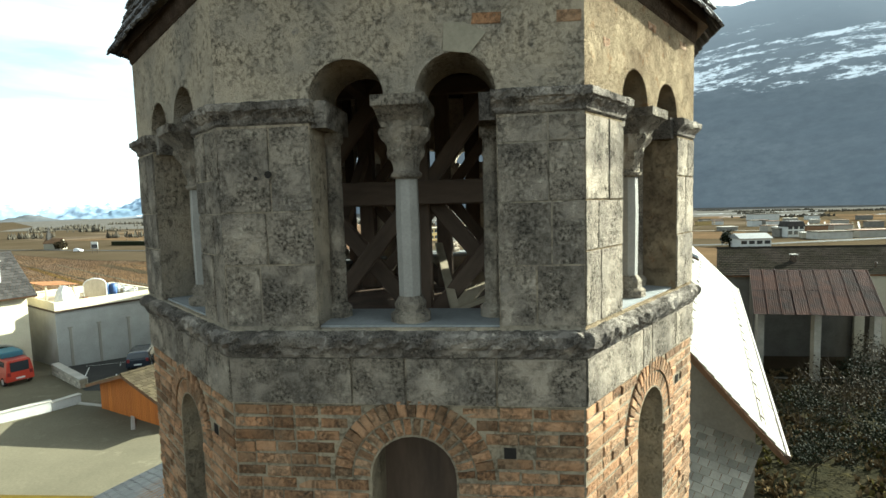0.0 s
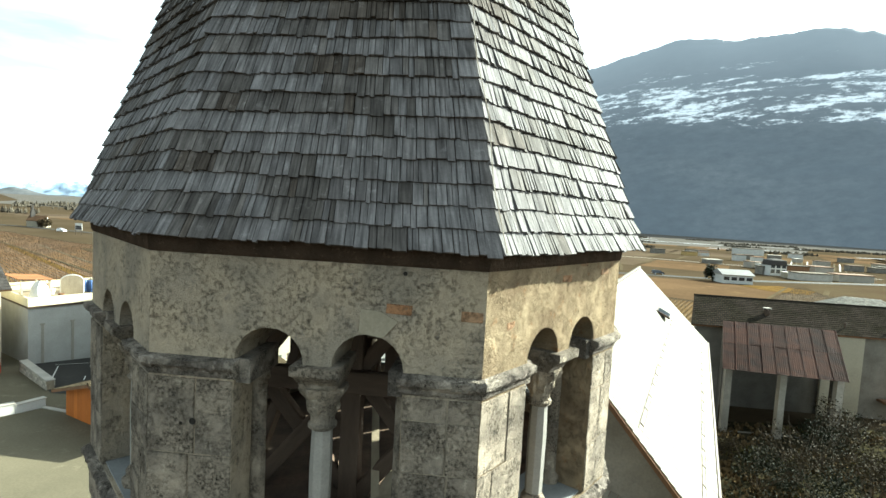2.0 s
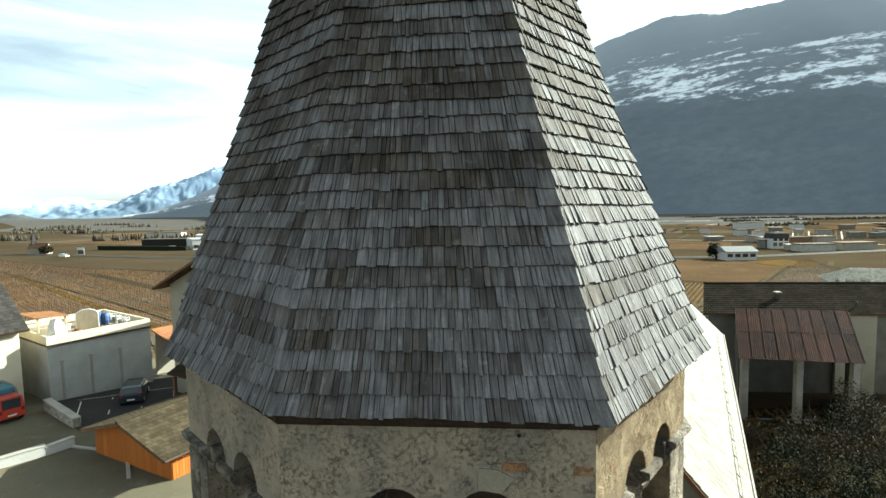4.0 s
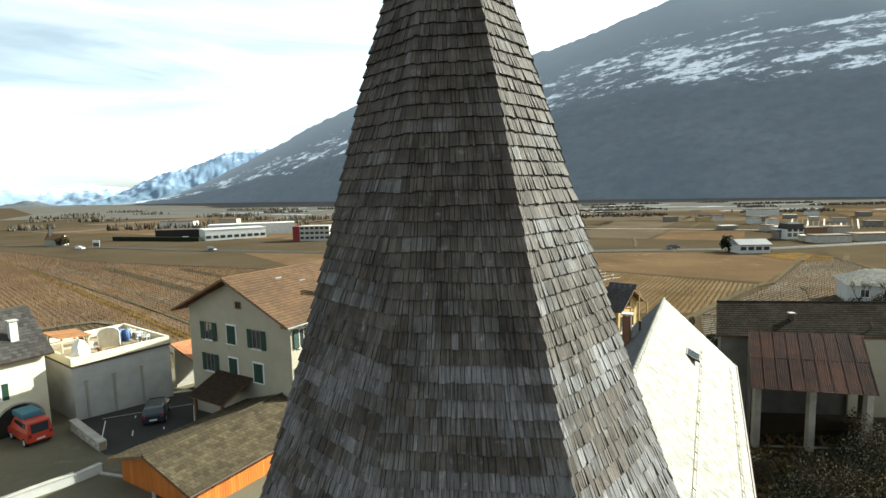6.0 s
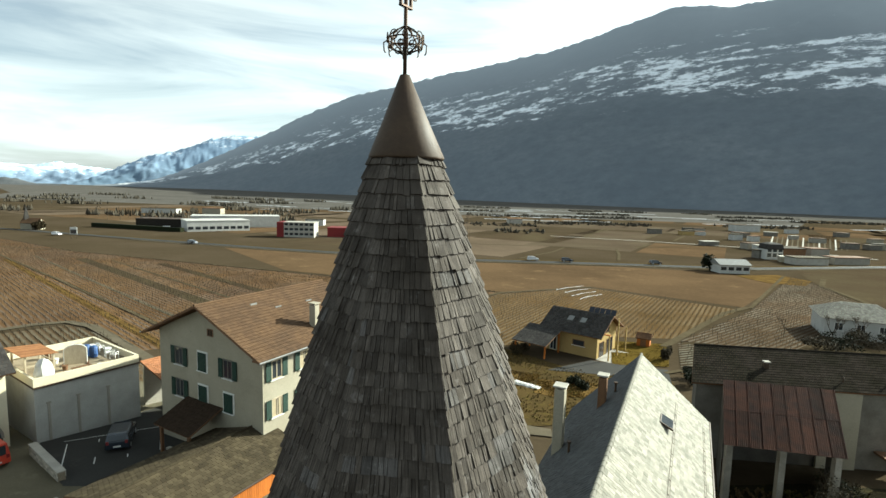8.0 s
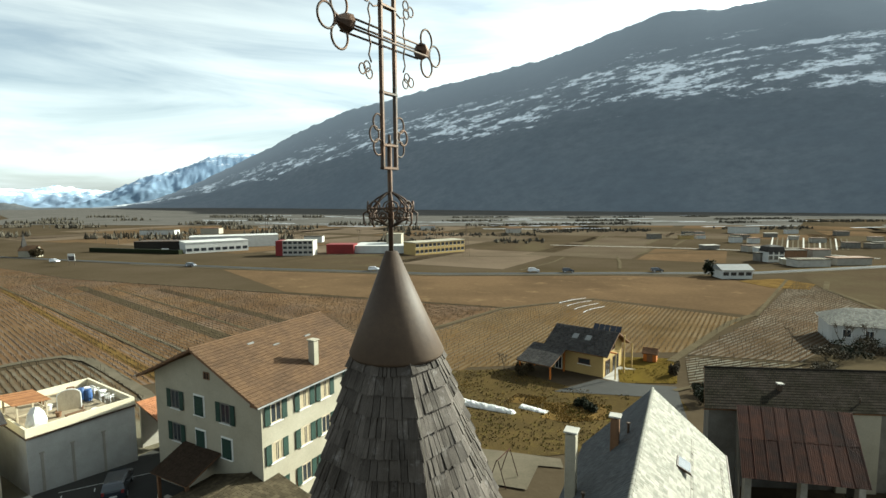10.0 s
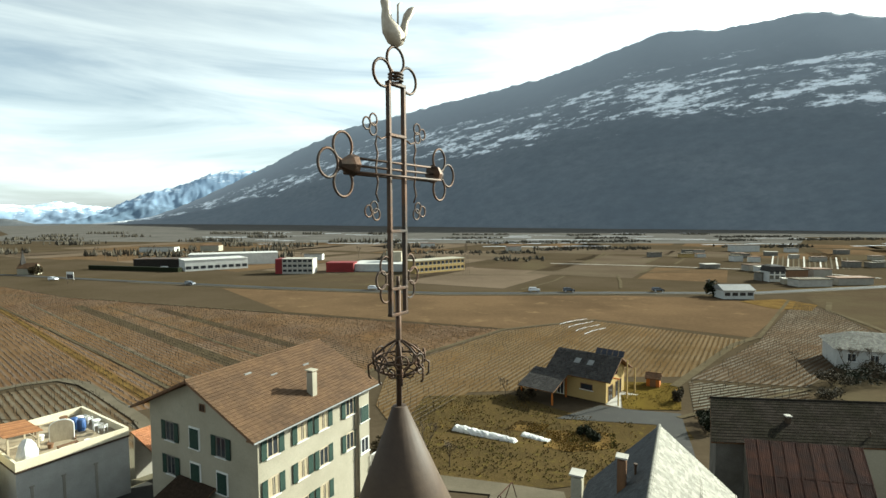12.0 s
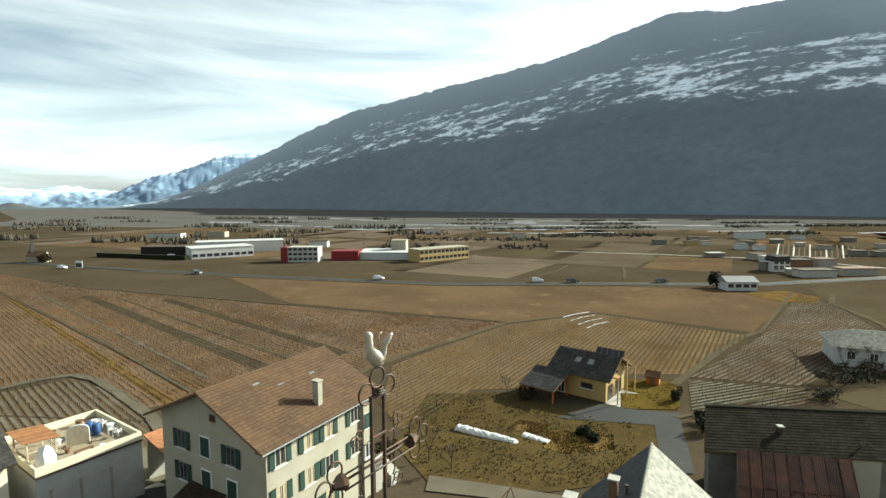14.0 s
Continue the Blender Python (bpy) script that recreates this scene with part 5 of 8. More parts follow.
HW, HL, HE, HR = 5.9, 12.4, 6.75, 9.15
gable_walls(house, 0.9, HL, -HW, HW, -4.2, HE, HR, WALL_CREAM)
tiled_roof(house, -0.1, HL + 0.9, 6.75, 6.75, 6.45, 6.45, 9.42, ROOF_TILE, 0.33, 0.235, 0.06, seed=31, label="brown interlocking clay tiles")
for s in (-1, 1):
    bm = bmesh.new()
    add_tube(bm, [(-0.15, s * 6.83, 6.42), (HL + 0.95, s * 6.83, 6.42)], 0.06, 8)
    part("gutter", bm, ZINC, house)
for i in range(26):
    x = 0.1 + i * 0.5
    part("rafter_end", box(x - 0.05, x + 0.05, -6.7, -5.85, 6.3, 6.42), BROWN_WOOD, house, m=Matrix.Rotation(radians(0), 4, "X"))


def gable_m(x, z):
    return Matrix(((0, 1, 0, 0.9), (-1, 0, 0, -x), (0, 0, 1, z), (0, 0, 0, 1)))


def long_m(x, z):
    return Matrix.Translation((x, -HW, z))


for z, kinds in ((4.15, (1, 2, 1)), (1.55, (1, 2, 2))):
    for x, kd in zip((-3.4, -0.6, 2.3), kinds):
        if kd == 1 or (z > 3 and x > 0):
            window(house, gable_m(x, z), 0.95, 1.4, shutters=GREEN_PAINT, frame_mat=WALL_BARN)
        else:
            window(house, gable_m(x, z), 0.95, 1.4, shutters=GREEN_PAINT, open_=False, surround=WHITE_PAINT)
window(house, gable_m(0.4, 7.0), 0.6, 0.55, glass=False, sill=False, frame_mat=BROWN_WOOD)
window(house, gable_m(3.9, -1.2), 0.9, 1.0, shutters=GREEN_PAINT, open_=False, surround=WHITE_PAINT)
for z, xs in ((4.55, (2.15, 4.9, 7.1, 10.2)), (1.75, (2.15, 4.9, 7.1, 10.2)), (-1.1, (2.15, 4.9, 7.1))):
    for x in xs:
        window(house, long_m(x, z), 0.95, 1.35, shutters=GREEN_PAINT, frame_mat=PALE_WOOD, curtain=(int(x * 7 + z) % 2 == 0))
for x in (2.9, 4.7, 6.5, 8.3, 10.0):
    window(house, long_m(x, 6.18), 0.8, 0.42, shutters=GREEN_PAINT, sill=False, bars=False)
part("corner_bay", box(11.1, HL + 0.02, -HW - 0.3, -HW - 0.003, -4.2, 6.2), WALL_CREAM, house)
window(house, Matrix.Translation((11.75, -HW - 0.3, 3.6)), 1.0, 1.25, shutters=GREEN_PAINT, open_=False)
window(house, Matrix.Translation((11.75, -HW - 0.3, 0.9)), 1.0, 1.25)
bm = bmesh.new()
for x in (10.9, 11.05):
    add_tube(bm, [(x, -HW - 0.08, 6.3), (x, -HW - 0.08, -4.0)], 0.05, 8)
part("downpipe", bm, PALE_WOOD, house)
chimney(house, 6.9, -5.05, 6.9, 8.9, 0.5, 0.6, WALL_CREAM, WALL_CREAM)
for x, y in ((9.2, -2.2), (5.9, -2.1), (4.2, -1.2)):
    zz = 9.42 - abs(y) * (9.42 - 6.45) / 6.75
    part("roof_hatch", box(x - 0.3, x + 0.3, y - 0.06, y + 0.06, zz, zz + 0.11), ZINC, house)
# porch at the gable
porch = thing("porch", "tiled timber porch against the house gable, roof darkened for shade", "porch", frame2((-20.3, 29.9), HD))
for x in (-1.6,):
    for y in (-1.2, 2.0):
        part("post", box(x - 0.1, x + 0.1, y - 0.1, y + 0.1, -2.6, 0.62), BROWN_WOOD, porch)
bm = bmesh.new()
q = ((-1.9, 2.5, 0.6), (-1.9, -1.6, 0.6), (0.88, -1.6, 1.75), (0.88, 2.5, 1.75))
slope_slab(porch, *q, 0.12, BROWN_WOOD)
add_tiles(bm, *q, 0.36, 0.26, 0.04, r_)
# Dark tiles, blackened further to stand for the house's shadow.
tagged(part("roof_tiles", bm, BROWN_BLACK, porch), kind="stuff")
part("wall", box(-1.2, -0.9, -0.6, 2.2, -2.6, -1.5), RUBBLE, porch)
# balcony and steps at the far end of the house
stair = thing("outside_stair", "masonry outside stair with iron railing and green door", "stair", frame2((-20.3, 29.9), HD))
part("landing", box(HL + 0.01, HL + 1.7, -6.4, -3.4, -4.1, -0.6), WALL_GREY, stair)
for i in range(7):
    part("step", box(HL + 1.7, HL + 2.9, -6.4 - i * 0.28 + 1.2, -6.4 - i * 0.28 + 1.5, -4.1, -0.75 - i * 0.18), CONCRETE, stair)
part("green_door", box(HL + 0.02, HL + 0.08, -5.0, -4.1, -0.6, 1.4), GREEN_PAINT, stair, "bright green door leaf")
for i in range(12):
    x = HL + 0.1 + i * 0.14
    part("baluster", box(x - 0.012, x + 0.012, -6.38, -6.35, -0.6, 0.35), IRON, stair)
part("handrail", box(HL + 0.05, HL + 1.7, -6.4, -6.33, 0.35, 0.4), WHITE_PAINT, stair)

# ---- terrace building, garages below ----
TD = (0.49, 0.872)
terrace = thing("garage_block", "white garage block with a roof terrace", "garage", frame2((-33.3, 29.8), TD))
TL, TW = 7.6, 8.6
part("wall", box(0, TL, 0.0, TW, -2.9, 2.35), GARAGE_RENDER, terrace)
part("ledge", box(-0.05, TL + 0.05, -0.12, TW, 2.35, 2.5), CAP_METAL, terrace, "dark roof edge")
bm = bmesh.new()
for a in ((-0.02, TL + 0.02, -0.06, 0.14), (TL - 0.18, TL + 0.02, 0.14, TW), (-0.02, TL + 0.02, TW - 0.0, TW + 0.2), (-0.02, 0.16, 0.14, TW)):
    add_box(bm, a[0], a[1], a[2], a[3], 2.5, 3.15)
# Warm sunlight is put into the parapet's colour; the wall below is shade-grey.
part("parapet", bm, WALL_YELLOW, terrace)
part("terrace_floor", box(0.17, TL - 0.19, 0.15, TW - 0.01, 2.5, 2.56), TERRACE_TILE, terrace, "tan paved terrace floor")
for x in (0.9, 2.9, 5.1):
    part("pilaster", box(x - 0.09, x + 0.09, -0.05, -0.002, -2.5, 1.0, bevel=0.01), WALL_GREY, terrace)
    part("pilaster_cap", box(x - 0.15, x + 0.15, -0.07, -0.002, 1.0, 1.1), WALL_GREY, terrace)
pergola = thing("pergola", "orange-stained timber pergola on the roof terrace", "pergola", frame2((-33.3, 29.8), TD, 2.562) @ Matrix.Translation((0, 2.2, 0)))
for x, y in ((0.4, 0.6), (2.3, 0.6), (0.4, 3.6), (2.3, 3.6)):
    part("post", box(x - 0.06, x + 0.06, y - 0.06, y + 0.06, 0, 1.62 if x < 1 else 1.5), PALE_WOOD, pergola)
for i in range(18):
    y = 0.35 + i * 0.218
    part("roof_board", box(0.1, 2.6, y, y + 0.2, 0, 0.03, bevel=0.005), ORANGE_FADED, pergola, m=Matrix.Translation((0, 0, 1.74)) @ Matrix.Rotation(radians(5.2), 4, "Y"))
for y in (0.6, 3.6):
    part("rail", box(0.2, 2.5, y - 0.04, y + 0.04, 0.75, 0.83), PALE_WOOD, pergola)
for y in (0.9, 1.5):
    part("lattice", box(2.27, 2.33, y, y + 0.05, 0.05, 1.5), PALE_WOOD, pergola)
part("rail", box(2.26, 2.34, 0.6, 3.6, 0.8, 0.88), PALE_WOOD, pergola)
tm = frame2((-33.3, 29.8), TD, 2.562)
sack = lathe([(0.05, 0), (0.42, 0.05), (0.48, 0.4), (0.36, 0.85), (0.15, 1.1), (0.03, 1.15)], 12)
for v in sack.verts:
    v.co += Vector((rng.uniform(-0.05, 0.05), rng.uniform(-0.05, 0.05), rng.uniform(-0.03, 0.03)))
tagged(link("covered_object", sack, TARP, m=tm @ Matrix.Translation((1.1, 1.25, 0.0)) @ Matrix.Scale(1.45, 4)), "object wrapped in crumpled pale plastic sheet", "covered object")
panel = thing("garden_screen", "arched pale wooden garden screen panel", "screen", tm @ Matrix.Translation((4.0, 3.2, 0.0)) @ Matrix.Rotation(radians(-22), 4, "Z") @ Matrix.Scale(1.45, 4))
bm = bmesh.new()
arc = [(-0.55, 0.0)] + [(0.55, 0.0)] + [(0.55 * math.cos(a), 0.85 + 0.35 * math.sin(a)) for a in [math.pi * i / 10 for i in range(11)]]
f = [bm.verts.new((x, -0.03, z)) for x, z in arc]
b = [bm.verts.new((x, 0.03, z)) for x, z in arc]
bm.faces.new(f)
bm.faces.new(b[::-1])
for i in range(len(arc)):
    bm.faces.new((f[i], b[i], b[(i + 1) % len(arc)], f[(i + 1) % len(arc)]))
part("board_panel", bm, PALE_WOOD, panel)
bm = bmesh.new()
add_tube(bm, [(x, 0, z) for x, z in [(-0.55, 0.0)] + arc[:1:-1] + [(0.55, 0.0)]], 0.035, 6)
part("panel_rim", bm, WHITE_PAINT, panel)
for x in (-0.6, 0.6):
    part("foot", box(x - 0.05, x + 0.05, -0.25, 0.25, 0, 0.06), BROWN_WOOD, panel)
for x, y in ((5.0, 4.4), (5.75, 4.15), (5.5, 4.95)):
    barrel = link("water_barrel", lathe([(0.28, 0), (0.33, 0.3), (0.33, 0.75), (0.28, 1.0), (0.1, 1.05)], 14), BLUE_PLASTIC, m=tm @ Matrix.Translation((x, y, 0)))
    tagged(barrel, "dark blue plastic water barrel", "barrel", "terrace water barrels")


def plastic_chair(m):
    """A stacking garden chair: seat, slatted back, arms and four splayed legs."""
    ch = thing("garden_chair", "white plastic garden chair on the terrace", "chair", m, group="terrace chairs")
    part("seat", box(-0.24, 0.24, -0.24, 0.22, 0.41, 0.45, bevel=0.015), WHITE_PAINT, ch)
    for i in range(5):
        x = -0.2 + i * 0.1
        part("back_slat", box(x - 0.035, x + 0.035, 0.2, 0.225, 0.46, 0.86, bevel=0.008), WHITE_PAINT, ch)
    part("top_rail", box(-0.25, 0.25, 0.19, 0.235, 0.86, 0.92, bevel=0.01), WHITE_PAINT, ch)
    for s in (-1, 1):
        part("arm", box(s * 0.25 - 0.03, s * 0.25 + 0.03, -0.22, 0.22, 0.63, 0.66, bevel=0.008), WHITE_PAINT, ch)
        for y in (-0.2, 0.2):
            part("leg", box(s * 0.25 - 0.022, s * 0.25 + 0.022, y - 0.022, y + 0.022, 0, 0.63, bevel=0.006), WHITE_PAINT, ch)


for x, y, dg in ((6.6, 2.2, 120), (6.5, 3.2, 80), (6.7, 5.2, 100)):
    plastic_chair(tm @ Matrix.Translation((x, y, 0)) @ Matrix.Rotation(radians(dg), 4, "Z"))
bench = thing("terrace_bench", "low slatted wooden bench on the terrace", "bench", tm @ Matrix.Translation((3.6, 1.0, 0)))
for i in range(4):
    part("slat", box(-0.7, 0.7, -0.2 + i * 0.1, -0.12 + i * 0.1, 0.4, 0.43), BROWN_WOOD, bench)
for x in (-0.6, 0.6):
    part("leg", box(x - 0.04, x + 0.04, -0.2, 0.18, 0, 0.4), BROWN_WOOD, bench)
for i, (x, y, s) in enumerate(((6.9, 4.2, 0.3), (3.2, 6.6, 0.34), (6.5, 6.4, 0.28), (2.9, 2.3, 0.22), (4.9, 0.8, 0.2), (5.6, 7.4, 0.3), (3.0, 4.6, 0.26))):
    pot = link("flower_pot", lathe([(s * 0.7, 0), (s, s * 1.6), (s * 1.1, s * 1.6), (s * 1.1, s * 1.8), (s * 0.85, s * 1.75)], 12), (WHITE_PAINT, BROWN_WOOD)[i % 2], m=tm @ Matrix.Translation((x, y, 0)))
    tagged(pot, "large plain flower pot on the terrace", "flower pot", "terrace flower pots")

# ---- house at the end of the yard with the van in its arch ----
white_house = thing("white_house", "pale yellow rendered house with a dark roof and garage arch", "house", frame2((-38.4, 22.2), (0.45, 0.893)))
gable_walls(white_house, -4.0, 7.8, 0.0, 8.0, -2.6, 4.1, 6.9, WALL_YELLOW, ridge_y=4.0)
r2 = random.Random(41)
for q in (((-4.6, -0.6, 3.85), (8.3, -0.6, 3.85), (8.3, 4.0, 7.1), (-4.6, 4.0, 7.1)), ((8.3, 8.6, 3.85), (-4.6, 8.6, 3.85), (-4.6, 4.0, 7.1), (8.3, 4.0, 7.1))):
    slope_slab(white_house, *q, 0.15, BROWN_WOOD)
    bm = bmesh.new()
    add_tiles(bm, *q, 0.34, 0.3, 0.03, r2)
    tagged(part("roof_tiles", bm, TILE_BLACK, white_house), kind="stuff")
chimney(white_house, 6.4, 1.2, 4.6, 6.4, 0.5, 0.5, WALL_WHITE)
part("skylight", box(3.0, 4.0, 1.0, 1.8, 5.3, 5.36), GLASS, white_house, m=Matrix.Translation((0, 0.0, -0.12)) )
for x in (1.0, 4.1):
    window(white_house, Matrix.Translation((x, 0.0, 1.0)), 1.7, 1.15)
    win_bars = bmesh.new()
    for i in range(-3, 4):
        add_box(win_bars, x + i * 0.24 - 0.02, x + i * 0.24 + 0.02, -0.06, -0.052, 1.05, 2.1)
    add_box(win_bars, x - 0.82, x + 0.82, -0.06, -0.052, 1.55, 1.59)
    part("window_bars", win_bars, WHITE_PAINT, white_house)
    part("shutter", box(x + 0.92, x + 1.3, -0.05, -0.003, 0.95, 2.2), GREEN_PAINT, white_house)
bm = bmesh.new()
arc = arch_points(5.85, 1.55, -1.1, 12)
pts = [(5.85 - 1.55, -2.5)] + arc + [(5.85 + 1.55, -2.5)]
f = [bm.verts.new((u, -0.02, z)) for u, z in pts]
b = [bm.verts.new((u, 0.004, z)) for u, z in pts]
bm.faces.new(f[::-1])
for i in range(len(pts) - 1):
    bm.faces.new((f[i], f[i + 1], b[i + 1], b[i]))
# A black panel on the wall stands for the unlit inside of the arch.
part("garage_arch", bm, BLACK, white_house, "black arched panel standing for the dark garage opening")
bm = bmesh.new()
for p, q_ in zip(arc, arc[1:]):
    add_tube(bm, [(p[0], -0.03, p[1]), (q_[0], -0.03, q_[1])], 0.1, 6)
part("arch_band", bm, WALL_GREY, white_house)

# ---- small tiled shelter with a parked car under it ----
shelter = thing("car_shelter", "low open shelter with orange clay tile roof", "shelter", frame2((-27.4, 37.2), (0.49, 0.872)))
q = ((-0.3, -0.3, 0.45), (6.3, -0.3, 0.45), (6.3, 4.4, 1.55), (-0.3, 4.4, 1.55))
slope_slab(shelter, *q, 0.12, BROWN_WOOD)
bm = bmesh.new()
add_tiles(bm, *q, 0.34, 0.24, 0.04, r2)
tagged(part("roof_tiles", bm, TILE_ORANGE, shelter), kind="stuff")
for x in (0.0, 3.0, 6.0):
    part("post", box(x - 0.09, x + 0.09, -0.1, 0.08, -3.2, 0.42), BROWN_WOOD, shelter)
part("back_wall", box(-0.1, 6.1, 4.1, 4.3, -3.4, 1.35), WALL_GREY, shelter)

# ---- orange shed ----
SD = (0.41, 0.912)
shed = thing("timber_shed", "orange-stained board shed with a mossy slate roof", "shed", frame2((-19.7, 19.75), SD, -1.15) @ Matrix.Scale(1.1, 4))
gable_walls(shed, 0.35, 9.6, -3.35, 3.35, -2.2, 0.95, 1.85, ORANGE_WOOD, "shed_wall")
for i in range(58):
    x = 0.4 + i * 0.158
    part("board", box(x, x + 0.146, -3.375, -3.352, -1.75, 0.93), ORANGE_WOOD, shed)
for i in range(42):
    y = -3.32 + i * 0.158
    part("board", box(0.325, 0.348, y, y + 0.146, -1.75, 1.9 - abs(y + 0.07) * 0.27 - 0.05), ORANGE_WOOD, shed)
part("plinth", box(0.28, 9.65, -3.42, 3.42, -2.4, -1.6), CONCRETE, shed)
tiled_roof(shed, -0.25, 10.2, 3.6, 3.75, 0.98, 0.95, 2.02, TILE_GREY, 0.3, 0.27, 0.035, seed=51, label="mossy brown-grey slates")
bm = bmesh.new()
add_tube(bm, [(-0.25, -3.82, 0.92), (10.2, -3.82, 0.92)], 0.06, 8)
part("gutter", bm, CAP_METAL, shed)

# ---- barn with a rusty lean-to ----
barn = thing("barn", "large stained farm barn with a dark slate roof", "barn", frame2((19.3, 40.0), (1.0, -0.03)))
bm = bmesh.new()
foot = [(-1.55, -4.4), (13.4, -4.4), (16.4, 4.4), (1.55, 4.4)]      # footprint skewed off the ridge to fit the camera's view
lo_, hi_ = [bm.verts.new((x, y, -4.4)) for x, y in foot], [bm.verts.new((x, y, 3.95)) for x, y in foot]
ends = [bm.verts.new((0.05, 0, 5.35)), bm.verts.new((14.85, 0, 5.35))]
bm.faces.new((lo_[0], lo_[1], hi_[1], hi_[0]))
bm.faces.new((lo_[2], lo_[3], hi_[3], hi_[2]))
bm.faces.new((lo_[1], lo_[2], hi_[2], ends[1], hi_[1]))
bm.faces.new((lo_[3], lo_[0], hi_[0], ends[0], hi_[3]))
part("wall", bm, WALL_BARN, barn)
tiled_roof(barn, -0.3, 15.2, 4.9, 4.9, 3.85, 3.85, 5.5, BARN_SLATE, 0.34, 0.3, 0.03, seed=61, skew=(1.8, 1.8, -1.8, -1.8), label="dark worn slates with mossy patches")
chimney(barn, 4.4, -2.6, 4.3, 5.0, 0.32, 0.32, CAP_METAL)
for x in (9.5, 12.8):
    part("roof_vent", lathe([(0.05, 0), (0.05, 0.35), (0.12, 0.35), (0.03, 0.48)], 8), CAP_METAL, barn, m=Matrix.Translation((x, -3.8, 4.2)))
lean = thing("lean_to", "open lean-to with a rusty corrugated sheet roof", "lean-to")
A, B, C, D = Vector((16.3, 27.7, 2.5)), Vector((23.2, 26.8, 2.5)), Vector((26.6, 33.7, 4.35)), Vector((19.2, 34.7, 4.35))
r3 = random.Random(71)
nsheet = 9
for row in range(2):
    for i in range(nsheet):
        s0, s1 = i / nsheet - 0.004, (i + 1) / nsheet + 0.004
        v0, v1 = (0.0, 0.53) if row == 0 else (0.5, 1.0)
        bm = bmesh.new()
        k = 14
        lift = 0.02 * row + r3.uniform(0, 0.02)
        lo, hi = [], []
        for j in range(k + 1):
            s = s0 + (s1 - s0) * j / k
            wave = 0.007 * math.cos(j * math.pi)
            p = A.lerp(B, s).lerp(D.lerp(C, s), v0)
            q = A.lerp(B, s).lerp(D.lerp(C, s), v1)
            lo.append(bm.verts.new(p + Vector((0, 0, lift + wave))))
            hi.append(bm.verts.new(q + Vector((0, 0, lift * 0.5 + wave))))
        for j in range(k):
            bm.faces.new((lo[j], lo[j + 1], hi[j + 1], hi[j]))
        bmesh.ops.solidify(bm, geom=bm.faces[:], thickness=0.006)
        part("corrugated_sheet", bm, RUST, lean)
        if row == 1:
            bm = bmesh.new()
            s = s1 - 0.004
            add_tube(bm, [A.lerp(B, s) + Vector((0, 0, 0.03)), D.lerp(C, s) + Vector((0, 0, 0.05))], 0.018, 5)
            part("sheet_seam", bm, RUST, lean)
for s in (0.05, 0.5, 0.95):
    for v in (0.16,):
        p = A.lerp(B, s).lerp(D.lerp(C, s), v)
        part("pier", box(p.x - 0.2, p.x + 0.2, p.y - 0.2, p.y + 0.2, -3.2, p.z - 0.12), RUBBLE, lean)
bm = bmesh.new()
add_tube(bm, [A.lerp(D, 0.16) + Vector((0, 0, -0.1)), B.lerp(C, 0.16) + Vector((0, 0, -0.1))], 0.1, 4)
add_tube(bm, [A.lerp(D, 0.6) + Vector((0, 0, -0.1)), B.lerp(C, 0.6) + Vector((0, 0, -0.1))], 0.1, 4)
part("purlin", bm, BROWN_WOOD, lean)
for a, b in ((A.lerp(D, 0.18), D), (B.lerp(C, 0.18), C)):
    bm = bmesh.new()
    vs = [bm.verts.new(v) for v in (Vector((a.x, a.y, -3.2)), Vector((b.x, b.y, -3.2)), b - Vector((0, 0, 0.12)), a - Vector((0, 0, 0.12)))]
    bm.faces.new(vs)
    bmesh.ops.solidify(bm, geom=bm.faces[:], thickness=0.25)
    part("side_wall", bm, WALL_BARN, lean)
part("front_parapet", box(16.9, 23.4, 28.7, 28.95, -3.2, -1.9), WALL_BARN, lean, m=Matrix.Rotation(0, 4, "Z"))
annex = thing("barn_annex", "white rendered wing of the barn with a balcony", "barn")
part("wall", box(26.75, 29.6, 34.98, 35.2, -4.4, 3.75), WALL_CREAM, annex)
for i in range(8):
    part("balcony_slat", box(31.0, 33.0, 33.2 + i * 0.02, 33.22 + i * 0.02, -0.8 + i * 0.16, -0.72 + i * 0.16), BROWN_WOOD, annex)
part("balcony_floor", box(31.0, 33.1, 33.1, 35.2, -1.0, -0.85), BROWN_WOOD, annex)
low = thing("low_shed", "low outbuilding with a patched tile roof", "shed", frame2((24.6, 21.5), (0.4, 0.917)))
part("wall", box(0.2, 6.8, -2.8, 0, -2.6, -0.4), WALL_BARN, low)
q = ((0, -3.2, -0.5), (7, -3.2, -0.5), (7, 0.2, 0.5), (0, 0.2, 0.5))
slope_slab(low, *q, 0.1, BROWN_WOOD)
bm = bmesh.new()
add_tiles(bm, *q, 0.34, 0.26, 0.03, r3)
tagged(part("roof_tiles", bm, ROOF_TILE, low), kind="stuff")

# ---- unseen house, added out of view to throw shade over the shrubs ----
shade_house = thing("unseen_shade_house", "plain house added out of view to shade the barn yard", "house", frame2((29.5, 8.0), (0.0, 1.0)))
gable_walls(shade_house, 0.0, 15.5, -8.0, 0.0, -2.6, 3.6, 5.8, WALL_GREY, ridge_y=-4.0)
for q in (((15.9, 0.4, 3.4), (-0.4, 0.4, 3.4), (-0.4, -4.0, 5.9), (15.9, -4.0, 5.9)), ((-0.4, -8.4, 3.4), (15.9, -8.4, 3.4), (15.9, -4.0, 5.9), (-0.4, -4.0, 5.9))):
    slope_slab(shade_house, *q, 0.15, ROOF_TILE, "roof")

# ---- ochre chalet and its carport ----
CD = (0.83, -0.557)
chalet = thing("chalet", "modern ochre rendered house with a black tiled roof", "house", frame2((10.0, 69.0), CD))
